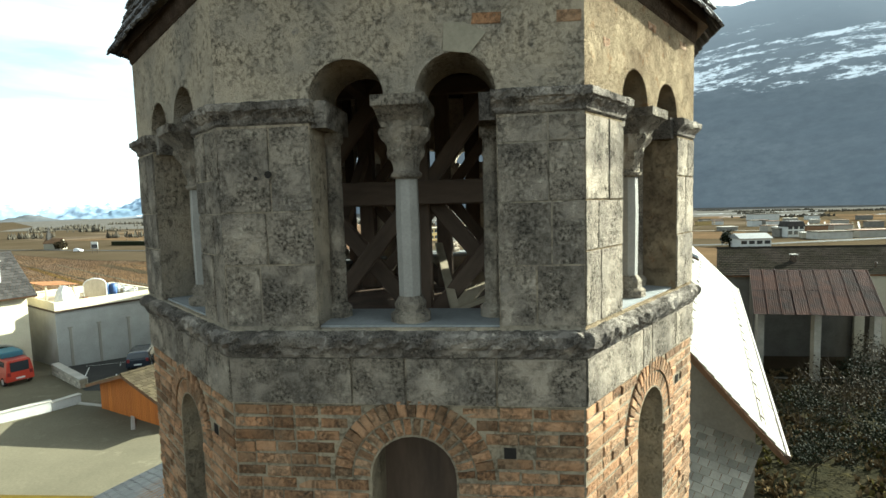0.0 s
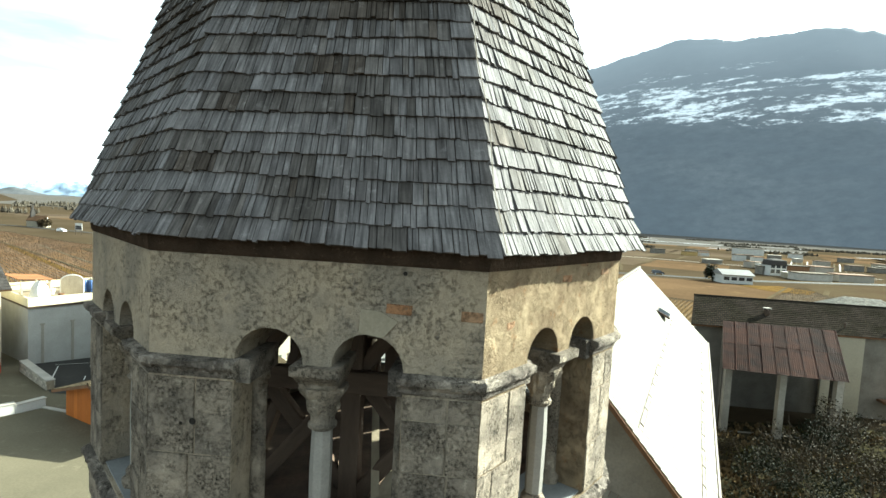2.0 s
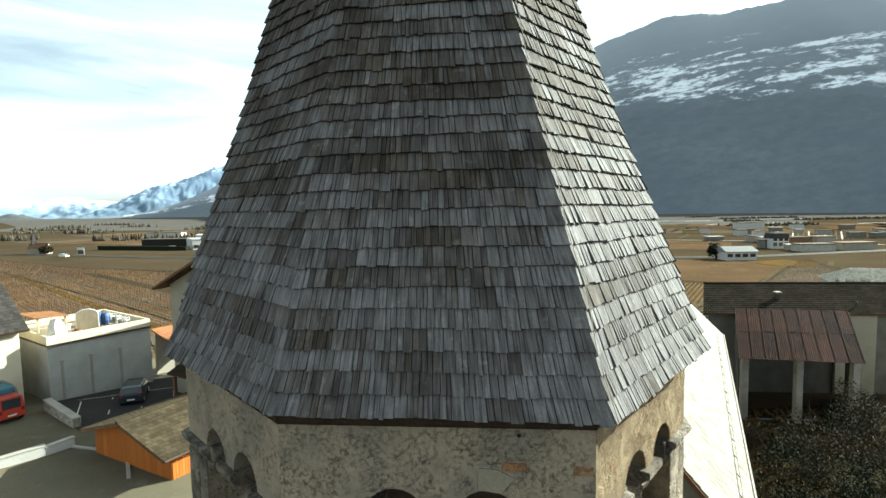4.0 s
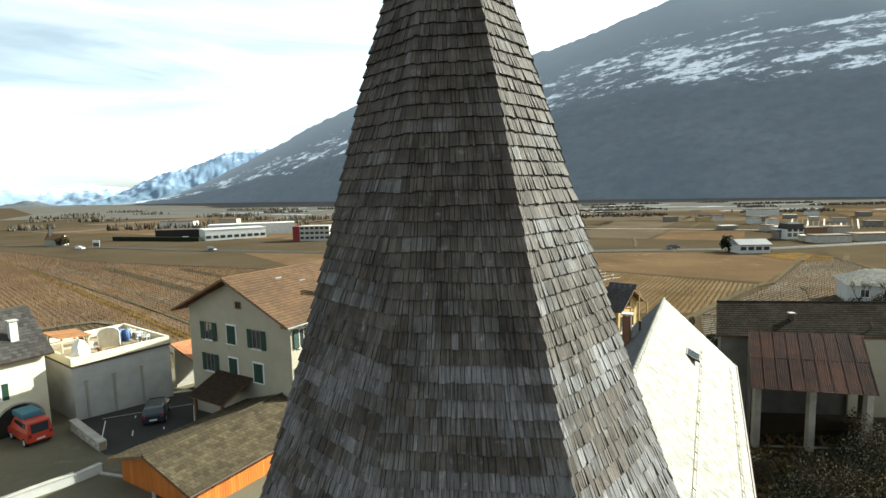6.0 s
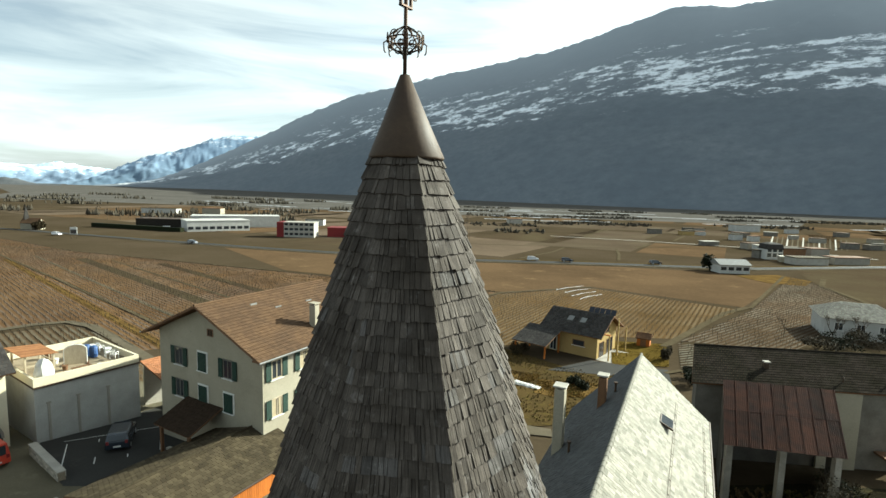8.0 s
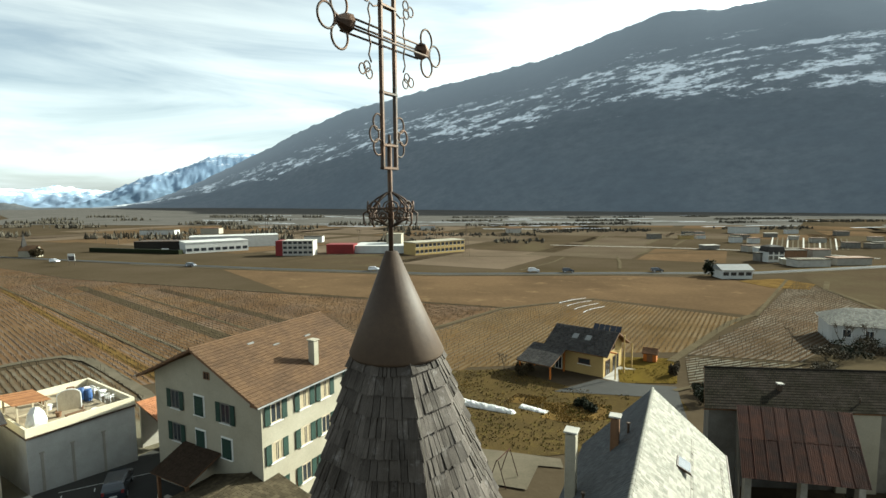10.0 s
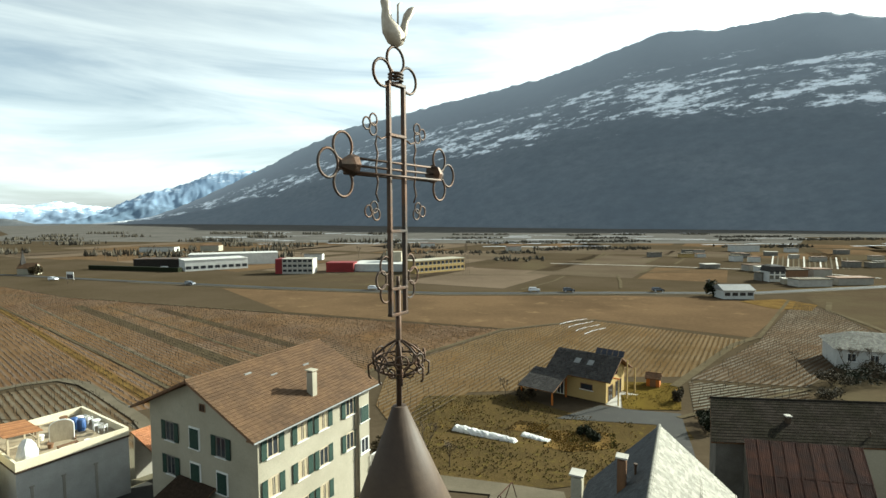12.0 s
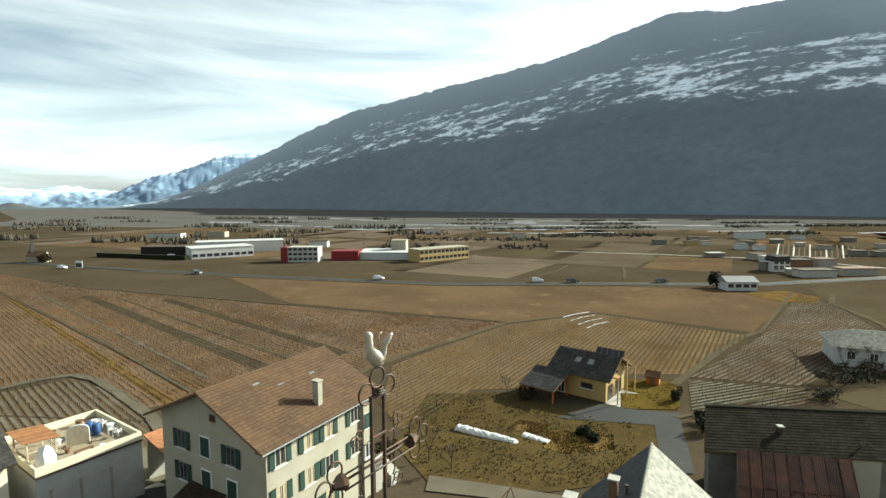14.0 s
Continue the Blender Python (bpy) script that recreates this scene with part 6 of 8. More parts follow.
# x along the front, y into the depth
gable_walls(chalet, 0.0, 7.7, 0.0, 7.0, -4.6, -0.7, 1.05, WALL_OCHRE, ridge_y=3.5)
r4 = random.Random(81)
for q in (((-0.8, -1.0, -1.05), (8.6, -1.0, -1.05), (8.6, 3.5, 1.35), (-0.8, 3.5, 1.35)), ((8.6, 8.0, -1.05), (-0.8, 8.0, -1.05), (-0.8, 3.5, 1.35), (8.6, 3.5, 1.35))):
    slope_slab(chalet, *q, 0.16, BROWN_WOOD)
    bm = bmesh.new()
    add_tiles(bm, *q, 0.34, 0.3, 0.03, r4)
    tagged(part("roof_tiles", bm, TILE_BLACK, chalet), kind="stuff")
window(chalet, Matrix.Translation((5.0, 0.0, -2.9)), 1.7, 0.8, frame_mat=BROWN_WOOD, bars=False)
window(chalet, Matrix.Translation((1.2, 0.0, -4.25)), 1.0, 2.0, frame_mat=WHITE_PAINT, sill=False)
gm = Matrix(((0, -1, 0, 7.7), (1, 0, 0, 0), (0, 0, 1, 0), (0, 0, 0, 1)))
for y, z, w, h in ((1.6, -4.3, 1.6, 2.1), (4.6, -4.3, 2.2, 2.1), (3.5, -1.2, 1.3, 1.1)):
    window(chalet, gm @ Matrix.Translation((y, 0, z)), w, h, frame_mat=BROWN_WOOD, sill=False)
for y in (0.2, 3.5, 6.8):
    part("porch_post", box(9.2, 9.35, y - 0.08, y + 0.08, -4.5, -0.8 if y != 3.5 else 1.1), WALL_OCHRE, chalet)
part("porch_beam", box(7.7, 9.4, 0.1, 0.3, -0.75, -0.6), ORANGE_WOOD, chalet)
sk = math.atan2(2.4, 4.5)
for x in (3.0, 4.9):
    part("skylight", box(x - 0.4, x + 0.4, -0.5, 0.5, 0, 0.08), ZINC, chalet, "grey roof window", m=Matrix.Translation((0, 1.6, 0.38)) @ Matrix.Rotation(sk, 4, "X"))
for i in range(5):
    part("solar_panel", box(4.6 + i * 0.8, 5.35 + i * 0.8, -0.05, 0.0, 0.0, 0.9), SKY_PANEL, chalet, "tilted solar collector", m=Matrix.Translation((0, 4.0, 1.2)) @ Matrix.Rotation(radians(-40), 4, "X"))
part("patio", box(7.75, 11.0, -0.3, 6.0, -4.6, -4.25), CONCRETE, chalet)
carport = thing("carport", "open timber carport with a black tiled roof", "carport", frame2((5.4, 66.2), CD))
q = ((-0.3, -0.6, -2.3), (5.0, -0.6, -2.3), (5.0, 4.5, -0.9), (-0.3, 4.5, -0.9))
slope_slab(carport, *q, 0.14, BROWN_WOOD)
bm = bmesh.new()
add_tiles(bm, *q, 0.34, 0.3, 0.03, r4)
tagged(part("roof_tiles", bm, TILE_BLACK, carport), kind="stuff")
for x, y in ((0.0, 0.0), (4.6, 0.0), (0.0, 4.2), (4.6, 4.2)):
    part("post", box(x - 0.09, x + 0.09, y - 0.09, y + 0.09, -4.7, -2.4 + y * 0.27), ORANGE_WOOD, carport)
hut = thing("garden_hut", "tiny brown wooden garden hut", "hut", frame2((25.2, 73.0), (0.9, -0.4)))
gable_walls(hut, -0.9, 0.9, -0.9, 0.9, -4.7, -3.0, -2.6, ORANGE_WOOD)
tiled_roof(hut, -1.1, 1.1, 1.1, 1.1, -3.1, -3.1, -2.5, BROWN_WOOD, 0.3, 0.3, 0.02, seed=3)
part("hut_door", box(-0.4, 0.4, -0.93, -0.905, -4.6, -3.2), BROWN_WOOD, hut)

# ---- villa at the edge of the vineyard ----
villa = thing("villa", "white villa with a pale hipped tile roof", "house", frame2((58.2, 84.5), (0.94, -0.34)))
part("wall", box(0, 11, 0, 9, -5.0, -1.2), WALL_WHITE, villa)
r5 = random.Random(91)
for q in (((-0.6, -0.6, -1.3), (11.6, -0.6, -1.3), (8.0, 4.5, 0.9), (3.0, 4.5, 0.9)), ((11.6, 9.6, -1.3), (-0.6, 9.6, -1.3), (3.0, 4.5, 0.9), (8.0, 4.5, 0.9)),
          ((-0.6, 9.6, -1.3), (-0.6, -0.6, -1.3), (3.0, 4.5, 0.9), (3.0, 4.51, 0.9)), ((11.6, -0.6, -1.3), (11.6, 9.6, -1.3), (8.0, 4.51, 0.9), (8.0, 4.5, 0.9))):
    bm = bmesh.new()
    add_tiles(bm, *q, 0.4, 0.35, 0.03, r5)
    tagged(part("roof_tiles", bm, SLATE, villa), kind="stuff")
    slope_slab(villa, *q, 0.02, BROWN_WOOD)
for x in (2.0, 5.0, 8.0):
    window(villa, Matrix.Translation((x, 0.0, -3.3)), 1.2, 1.3)

# ---- yard, roads, fields ----
patch("yard", [(-60, 5), (-8, 5), (-8, 30), (-14, 45), (-24, 50), (-60, 44)], 0.01, YARD, "dusty grey asphalt village yard", "yard")
patch("parking_asphalt", [(-32.2, 28.4), (-26.6, 24.6), (-21.5, 25.2), (-17.5, 34.5), (-28.5, 41.5), (-33.2, 30.0)], 0.03, ASPHALT, "dark tarmac parking area", "parking")
patch("forecourt_path", [(-30, 9), (-10, 9), (-10, 16), (-30, 16)], 0.02, LAWN, "mossy yellow-green lawn strip", "lawn")
patch("yard_apron", [(-60, 10.5), (-12.5, 12.5), (-11, 24), (-60, 22)], 0.026, YARD, "dusty grey asphalt village yard", "yard")


def ribbon(name, pts, width, lift, mat, label, category="track"):
    left, right = [], []
    for i, p in enumerate(pts):
        a, b = Vector(pts[max(i - 1, 0)]), Vector(pts[min(i + 1, len(pts) - 1)])
        d = (b - a).normalized()
        n = Vector((-d.y, d.x)) * width / 2
        left.append(Vector(p) + n)
        right.append(Vector(p) - n)
    bm = bmesh.new()
    for i in range(len(pts) - 1):
        seg = max(1, int((Vector(pts[i + 1]) - Vector(pts[i])).length / 12))
        for j in range(seg):
            t0, t1 = j / seg, (j + 1) / seg
            q = [right[i].lerp(right[i + 1], t0), right[i].lerp(right[i + 1], t1), left[i].lerp(left[i + 1], t1), left[i].lerp(left[i + 1], t0)]
            bm.faces.new([bm.verts.new((v.x, v.y, ground_z(v.x, v.y) + lift)) for v in q])
    bmesh.ops.remove_doubles(bm, verts=bm.verts[:], dist=0.001)
    ob = link(name, bm, mat)
    return tagged(ob, label, category, kind="structure")


ribbon("country_road", [(-330, 252), (-232, 230), (-150, 205), (-80, 186), (-14, 173), (47, 177), (92, 178), (150, 199), (260, 236)], 5.5, 0.16, ASPHALT, "valley road on a low bank", "road")
ribbon("road_verge", [(-330, 256), (-232, 234), (-150, 209), (-80, 190), (-14, 177), (47, 181), (92, 182), (150, 203), (260, 240)], 3.0, 0.1, GRASS, "dry grass road verge", "verge")
ribbon("road_shoulder", [(-150, 201), (-80, 182), (-14, 169.4), (47, 173.4), (92, 174.4), (150, 195.4), (260, 232)], 1.4, 0.12, PATH, "pale gravel shoulder of the road", "verge")

# The shade beside the church is put into this soil as a darker colour.
WEEDS = material("shade_dark_weedy_soil", (0.03, 0.026, 0.016), (0.02, 0.019, 0.012), (0.045, 0.038, 0.018), rough=0.97, scale=0.6, fine=5, bump=0.8, depth=0.06)
fields = [
    ("vineyard_left", [(-230, 205), (-139, 156), (-60, 131), (4, 112), (-16, 81), (-20, 75), (-45, 57.5), (-54, 65), (-65, 69.5), (-75, 62), (-160, 110)], 0.05, ROWS_LEFT, "bare brown winter vineyard in rows"),
    ("vineyard_low", [(-90, 55), (-69, 62), (-64, 68), (-53, 63), (-42, 55), (-36, 46), (-56, 46)], 0.05, ROWS_LOW, "grey-brown winter vineyard in rows"),
    ("vineyard_gold", [(-15.5, 79), (4.5, 110.5), (27, 124), (54, 104), (31, 77.6), (22, 77), (6, 69.5), (-2, 68), (-9, 52), (-14, 62)], 0.05, ROWS_GOLD, "straw-yellow vineyard in rows"),
    ("vineyard_right", [(55.5, 103), (96, 160), (92, 136), (82, 106), (47, 73.5), (32, 76.5)], 0.05, ROWS_RIGHT, "grey-brown winter vineyard in rows"),
    ("vineyard_near_right", [(31, 75), (46, 72), (43.5, 66), (26, 60)], 0.06, ROWS_NEAR, "dark winter vineyard plot"),
    ("field_beyond_gold", [(6, 113), (28, 126), (56, 107), (88, 150), (72, 166), (45, 170), (-14, 167), (-60, 176), (-100, 184), (-55, 133)], 0.04, SOIL, "plain brown winter field"),
    ("village_edge", [(47, 71), (82, 105), (92, 135), (97, 152), (112, 190), (230, 215), (190, 110), (110, 55), (60, 48)], 0.035, SOIL_DARK, "dark weedy ground at the edge of the village"),
    ("straw_plot", [(78.2, 158.3), (93.5, 164), (97, 152), (89, 141.5), (80.8, 145)], 0.12, SOIL_GOLD, "golden dry grass plot by the road"),
    ("garden", [(-8, 66), (4, 67.5), (12, 60), (24, 60), (23.5, 54), (14, 43), (6, 40), (-5, 41), (-10, 50)], 0.06, GRASS, "scrubby winter kitchen garden"),
    ("garden_lawn", [(18.0, 62.5), (20.6, 74.5), (29.4, 74.0), (25.4, 62.8)], 0.08, LAWN, "mossy yellow-green lawn"),
    ("straw_bed", [(6.5, 50.0), (7.5, 55.2), (15.0, 54.6), (14.2, 50.2), (9.0, 48.6)], 0.09, SOIL_GOLD, "garden bed mulched with golden straw"),
    ("straw_bed_small", [(2.8, 55.0), (4.5, 57.8), (8.0, 56.6), (6.8, 54.2)], 0.09, SOIL_GOLD, "garden bed mulched with golden straw"),
    ("drive", [(9.0, 58.8), (15.5, 63.8), (19, 62.5), (24.8, 61.4), (22.4, 52.0), (20.4, 45), (17.8, 45), (19.2, 52), (20.6, 57.6)], 0.1, ASPHALT, "dark tarmac house drive"),
    ("garden_track", [(-5, 42.2), (2.5, 40.6), (7, 39.4), (7, 37.6), (-5, 39.2)], 0.1, PATH, "pale gravel garden track"),
    ("barn_yard", [(8, 10), (40, 10), (40, 32), (24, 32), (14, 30)], 0.03, WEEDS, "weedy ground beside the church, darkened for shade"),
]
for name, pts, lift, mat, label in fields:
    patch(name, pts, lift, mat, label)

# the plain beyond the road: long narrow plots of bare soil and thin grass
rp = random.Random(23)
PD, PN = Vector((0.42, 0.907)), Vector((0.907, -0.42))
for i in range(-11, 9):
    for j in range(6):
        o = Vector((0, 186)) + PN * (i * 46 + rp.uniform(-9, 9)) + PD * (j * 74 + rp.uniform(-12, 12) + (0 if i > -3 else 14))
        w, l = rp.uniform(34, 54), rp.uniform(58, 86)
        if o.y < 187 + 0.14 * max(0, -o.x - 60) + 0.3 * max(0, o.x - 60) or abs(o.x) > 0.95 * o.y + 120:
            continue
        quad = [o, o + PN * w, o + PN * w + PD * l, o + PD * l]
        if min(v.y - 0.2 * max(0, v.x - 90) for v in quad) < 184:
            continue
        # Haze and backlight go into the colours: paler plots left, darker ones right.
        kind_ = rp.choice((SOIL, SOIL_DARK, SOIL_DARK, SOIL_GREY, SOIL, SOIL_GREEN, SOIL_GREY) if o.x > -40 else (SOIL_PALE, SOIL, SOIL_PALE, SOIL_GREEN, SOIL_DARK, SOIL))
        patch("plain_plot", [(v.x, v.y) for v in quad], 0.045 + 0.012 * ((i * 6 + j) % 6), kind_, "long bare winter plot on the plain")
# Both sheets take the grey that stands for shade and haze by the mountains.
patch("far_plain", [(-3600, 3400), (-900, 900), (-300, 860), (420, 700), (700, 620), (1100, 700), (900, 1500), (-200, 2200)], 0.1, SOIL_SHADED, "plain at the foot of the mountains, greyed as in mountain shade", "plain")
patch("valley_meadow", [(-700, 640), (-60, 560), (320, 540), (420, 700), (-300, 860), (-900, 900)], 0.12, SOIL_SHADED, "grey-brown meadow on the valley floor, greyed as in mountain shade", "meadow")

tracks = [
    ([(-76, 60), (-71, 63.4), (-69, 67), (-65.3, 69.7), (-60, 68), (-53, 63.2), (-42, 55.1), (-33, 46)], 1.9),
    ([(-160, 148), (-100, 106), (-58, 76), (-42, 64)], 1.3),
    ([(-20, 74), (-16.2, 82), (-7.4, 94.3), (4.6, 112), (28, 125.5)], 1.6),
    ([(28, 72.5), (33, 79), (49, 99.7), (57, 107)], 2.2),
    ([(24, 60), (47.2, 72.8)], 1.2),
    ([(57, 106), (94, 161)], 1.4),
    ([(104, 158), (93.5, 142), (90.8, 127), (88, 115), (80, 100)], 2.4),
    ([(37.4, 235), (30, 214), (13.7, 184)], 2.2),
    ([(61.7, 236.8), (57, 213), (51, 190)], 2.0),
    ([(61.4, 317), (108.7, 422)], 3.0),
    ([(98.3, 312), (124.5, 366)], 4.0),
    ([(74, 248), (88.5, 272.4)], 4.0),
    ([(30, 262), (120, 250)], 1.6),
    ([(-146, 262), (-60, 238), (60, 240), (170, 305)], 2.0),
    ([(-240, 170), (-140, 157), (-55, 131)], 1.4),
    ([(60, 305), (100, 420)], 3.0),
    ([(110, 300), (150, 380)], 3.0),
]
for i, (pts, w) in enumerate(tracks):
    if i == 0:
        ribbon("gravel_track", pts, w * 0.8, 0.14, PATH, "pale gravel track between the plots")
    else:
        ribbon("farm_track", pts, w * 0.6, 0.14, TRACK, "narrow grassy track between the plots")


def inside(p, poly):
    c = False
    for i in range(len(poly)):
        (x0, y0), (x1, y1) = poly[i], poly[i - 1]
        if (y0 > p[1]) != (y1 > p[1]) and p[0] < (x1 - x0) * (p[1] - y0) / (y1 - y0) + x0:
            c = not c
    return c


def vines(name, poly, along, gap, step, seed, label, tall=1.0, mat=None):
    """Rows of winter vines: a stem and a trained cane every step metres, with taller stakes."""
    r = random.Random(seed)
    d = Vector(along).normalized()
    n = Vector((-d.y, d.x))
    c = Vector((sum(p[0] for p in poly) / len(poly), sum(p[1] for p in poly) / len(poly)))
    span = max((Vector(p) - c).length for p in poly)
    verts, faces = [], []
    k = int(span / gap)
    for i in range(-k, k + 1):
        j = -span
        while j < span:
            p = c + n * (i * gap + r.uniform(-0.06, 0.06)) + d * j
            j += step * r.uniform(0.8, 1.2)
            if not inside(p, poly) or r.random() < 0.14:
                continue
            z = ground_z(p.x, p.y) + 0.03
            hgt = tall * r.uniform(0.5, 0.62) if r.random() < 0.85 else tall * r.uniform(0.95, 1.2)
            w = 0.04 if hgt < tall else 0.03
            lean = Vector((r.uniform(-0.03, 0.03), r.uniform(-0.03, 0.03)))
            b = len(verts)
            for a in range(3):
                o = Vector((w * math.cos(a * 2.094), w * math.sin(a * 2.094)))
                verts.append((p.x + o.x, p.y + o.y, z))
                verts.append((p.x + o.x * 0.7 + lean.x, p.y + o.y * 0.7 + lean.y, z + hgt))
            for a in range(3):
                e = (a + 1) % 3
                faces.append((b + 2 * a, b + 2 * e, b + 2 * e + 1, b + 2 * a + 1))
            q = p + d * step
            zt = z + 0.36 * tall
            b = len(verts)
            verts.extend([(p.x, p.y, zt - 0.03), (q.x, q.y, zt - 0.03 + r.uniform(-0.05, 0.05)), (q.x + n.x * 0.02, q.y + n.y * 0.02, zt + 0.03), (p.x, p.y, zt + 0.03)])
            faces.append((b, b + 1, b + 2, b + 3))
    data = bpy.data.meshes.new(name)
    data.from_pydata(verts, [], faces)
    data.materials.append(mat or VINE)
    ob = new(name, data)
    return tagged(ob, label, "vines", kind="stuff")


fd = {f[0]: f[1] for f in fields}
vines("vines_left", fd["vineyard_left"], (-0.80, 0.60), 0.88, 1.6, 1, "rows of pruned grey vines on stakes")
vines("vines_low", fd["vineyard_low"], (-0.80, 0.60), 0.88, 1.5, 2, "rows of pruned grey vines on stakes")
vines("vines_gold", fd["vineyard_gold"], (0.46, 0.89), 0.88, 1.5, 3, "rows of pruned vines over straw-coloured ground", 0.85)
vines("vines_right", fd["vineyard_right"], (0.74, 0.67), 0.88, 1.5, 4, "rows of pruned grey vines on stakes")
vines("vines_near_right", fd["vineyard_near_right"], (0.9, 0.42), 0.88, 1.5, 5, "rows of pruned grey vines on stakes")

# darker and paler bands of ground between the vine rows
bd = Vector((-0.80, 0.60)).normalized()
bn = Vector((0.60, 0.80)).normalized()
for i, (off, w, l0, l1, mat, label) in enumerate(((0, 2.4, -10, 120, SOIL_GOLD, "golden grassy strip between vineyard plots"), (13, 3.4, 5, 125, PATH, "pale stony strip between vineyard plots"), (25, 5.0, 0, 110, SOIL_DARK, "dark soil strip between vineyard plots"),
                                                  (36, 1.3, 5, 100, TRACK, "worn grassy strip between vineyard plots"), (48, 4.0, 0, 85, SOIL_DARK, "dark soil strip between vineyard plots"))):
    o = Vector((-44.0, 60.0)) + bn * off * 0.62
    quad = [o + bd * l0, o + bd * l0 + bn * w * (0.22 if mat is PATH else 0.6), o + bd * l1 + bn * w * (0.22 if mat is PATH else 0.6), o + bd * l1]
    patch("plot_strip", [(v.x, v.y) for v in quad], 0.08 + 0.005 * i, mat, label)
for a, b in (((18.4, 119), (26.0, 126)), ((19.8, 115.5), (27.0, 122.5)), ((20.8, 111.5), (27.6, 118.6)), ((22.0, 108), (28.2, 115))):
    ribbon("snow_streak", [a, ((a[0] + b[0]) / 2 - 0.5, (a[1] + b[1]) / 2 + 0.3), b], 0.2, 0.16, SNOWY, "thin streak of old snow in the vineyard", "snow")
rs = random.Random(9)
# Snow dimmed to grey: the mountain's shade is put into its colour.
SHADED_SNOW = material("shade_grey_snow", (0.42, 0.43, 0.45), (0.30, 0.31, 0.33), rough=0.9, scale=0.05, fine=1, bump=0.2)
for i in range(46):
    x, y, l = rs.uniform(-420, 430), rs.uniform(480, 900), rs.uniform(25, 85)
    y += 0.25 * abs(x) * (1 if x < 0 else 0.1)
    t = rs.uniform(-0.12, 0.12) * l
    ribbon("snow_field", [(x - l / 2, y - t), (x - l / 6, y - t / 3 + 3), (x + l / 5, y + t / 2 - 2), (x + l / 2, y + t)], rs.uniform(3, 8) * y / 600, 0.25, SHADED_SNOW, "strip of snow on the valley floor, greyed as in shade", "snow")

ribbon("irrigation_canal", [(40, 304), (94.6, 287.6), (152.3, 260.6), (169.3, 227.5)], 1.8, 0.3, CONCRETE, "pale straight irrigation canal across the plain", "canal")

# ---- yard furniture: walls, kerb, parking lines, vehicles ----
def wall_run(name, a, b, h, w, mat, label, cap=None, kind="structure"):
    a, b = Vector(a), Vector(b)
    m = frame2(a, b - a, ground_z(a.x, a.y))
    L = (b - a).length
    ob = link(name, box(0, L, -w / 2, w / 2, -0.4, h, bevel=0.02), mat, m=m)
    tagged(ob, label, "wall", kind=kind)
    if cap:
        part("coping", box(-0.03, L + 0.03, -w / 2 - 0.04, w / 2 + 0.04, h, h + 0.07, bevel=0.01), cap, ob)
    return ob


sw = wall_run("stone_wall", (-32.3, 28.4), (-27.2, 25.2), 0.75, 0.45, MORTAR, "low rubble stone wall beside the parking", CONCRETE)
rs = random.Random(17)
for s in (-1, 1):
    for row in range(4):
        x = 0.02
        while x < 5.9:
            L = rs.uniform(0.22, 0.5)
            e = min(x + L, 6.05)
            part("stone", box(x + 0.012, e - 0.012, s * 0.225 - 0.02, s * 0.225 + 0.025, 0.01 + row * 0.18, 0.165 + row * 0.18, bevel=0.012), RUBBLE, sw)
            x = e
prev = (-46, 14.5)
for p in ((-36, 16.2), (-27.8, 17.9), (-25.6, 21.0), (-25.0, 22.4)):
    wall_run("kerb_wall", prev, p, 0.5, 0.3, WALL_WHITE, "low white-painted forecourt wall", CONCRETE)
    prev = p
kerb_pts = [(-25.0, 22.2), (-22.5, 21.8), (-20.0, 20.4), (-18.6, 18.6)]
for a, b in zip(kerb_pts, kerb_pts[1:]):
    wall_run("kerb", a, b, 0.13, 0.2, CONCRETE, "curved pale concrete kerb")
for a, b in (((-31.0, 30.0), (-28.3, 26.3)), ((-29.4, 31.3), (-26.8, 27.5)), ((-27.9, 32.7), (-25.2, 28.8)), ((-26.2, 34.2), (-23.6, 30.2)), ((-31.6, 30.4), (-26.0, 34.8))):
    ribbon("parking_line", [a, b], 0.07, 0.045, WHITE_PAINT, "worn white parking line", "marking")


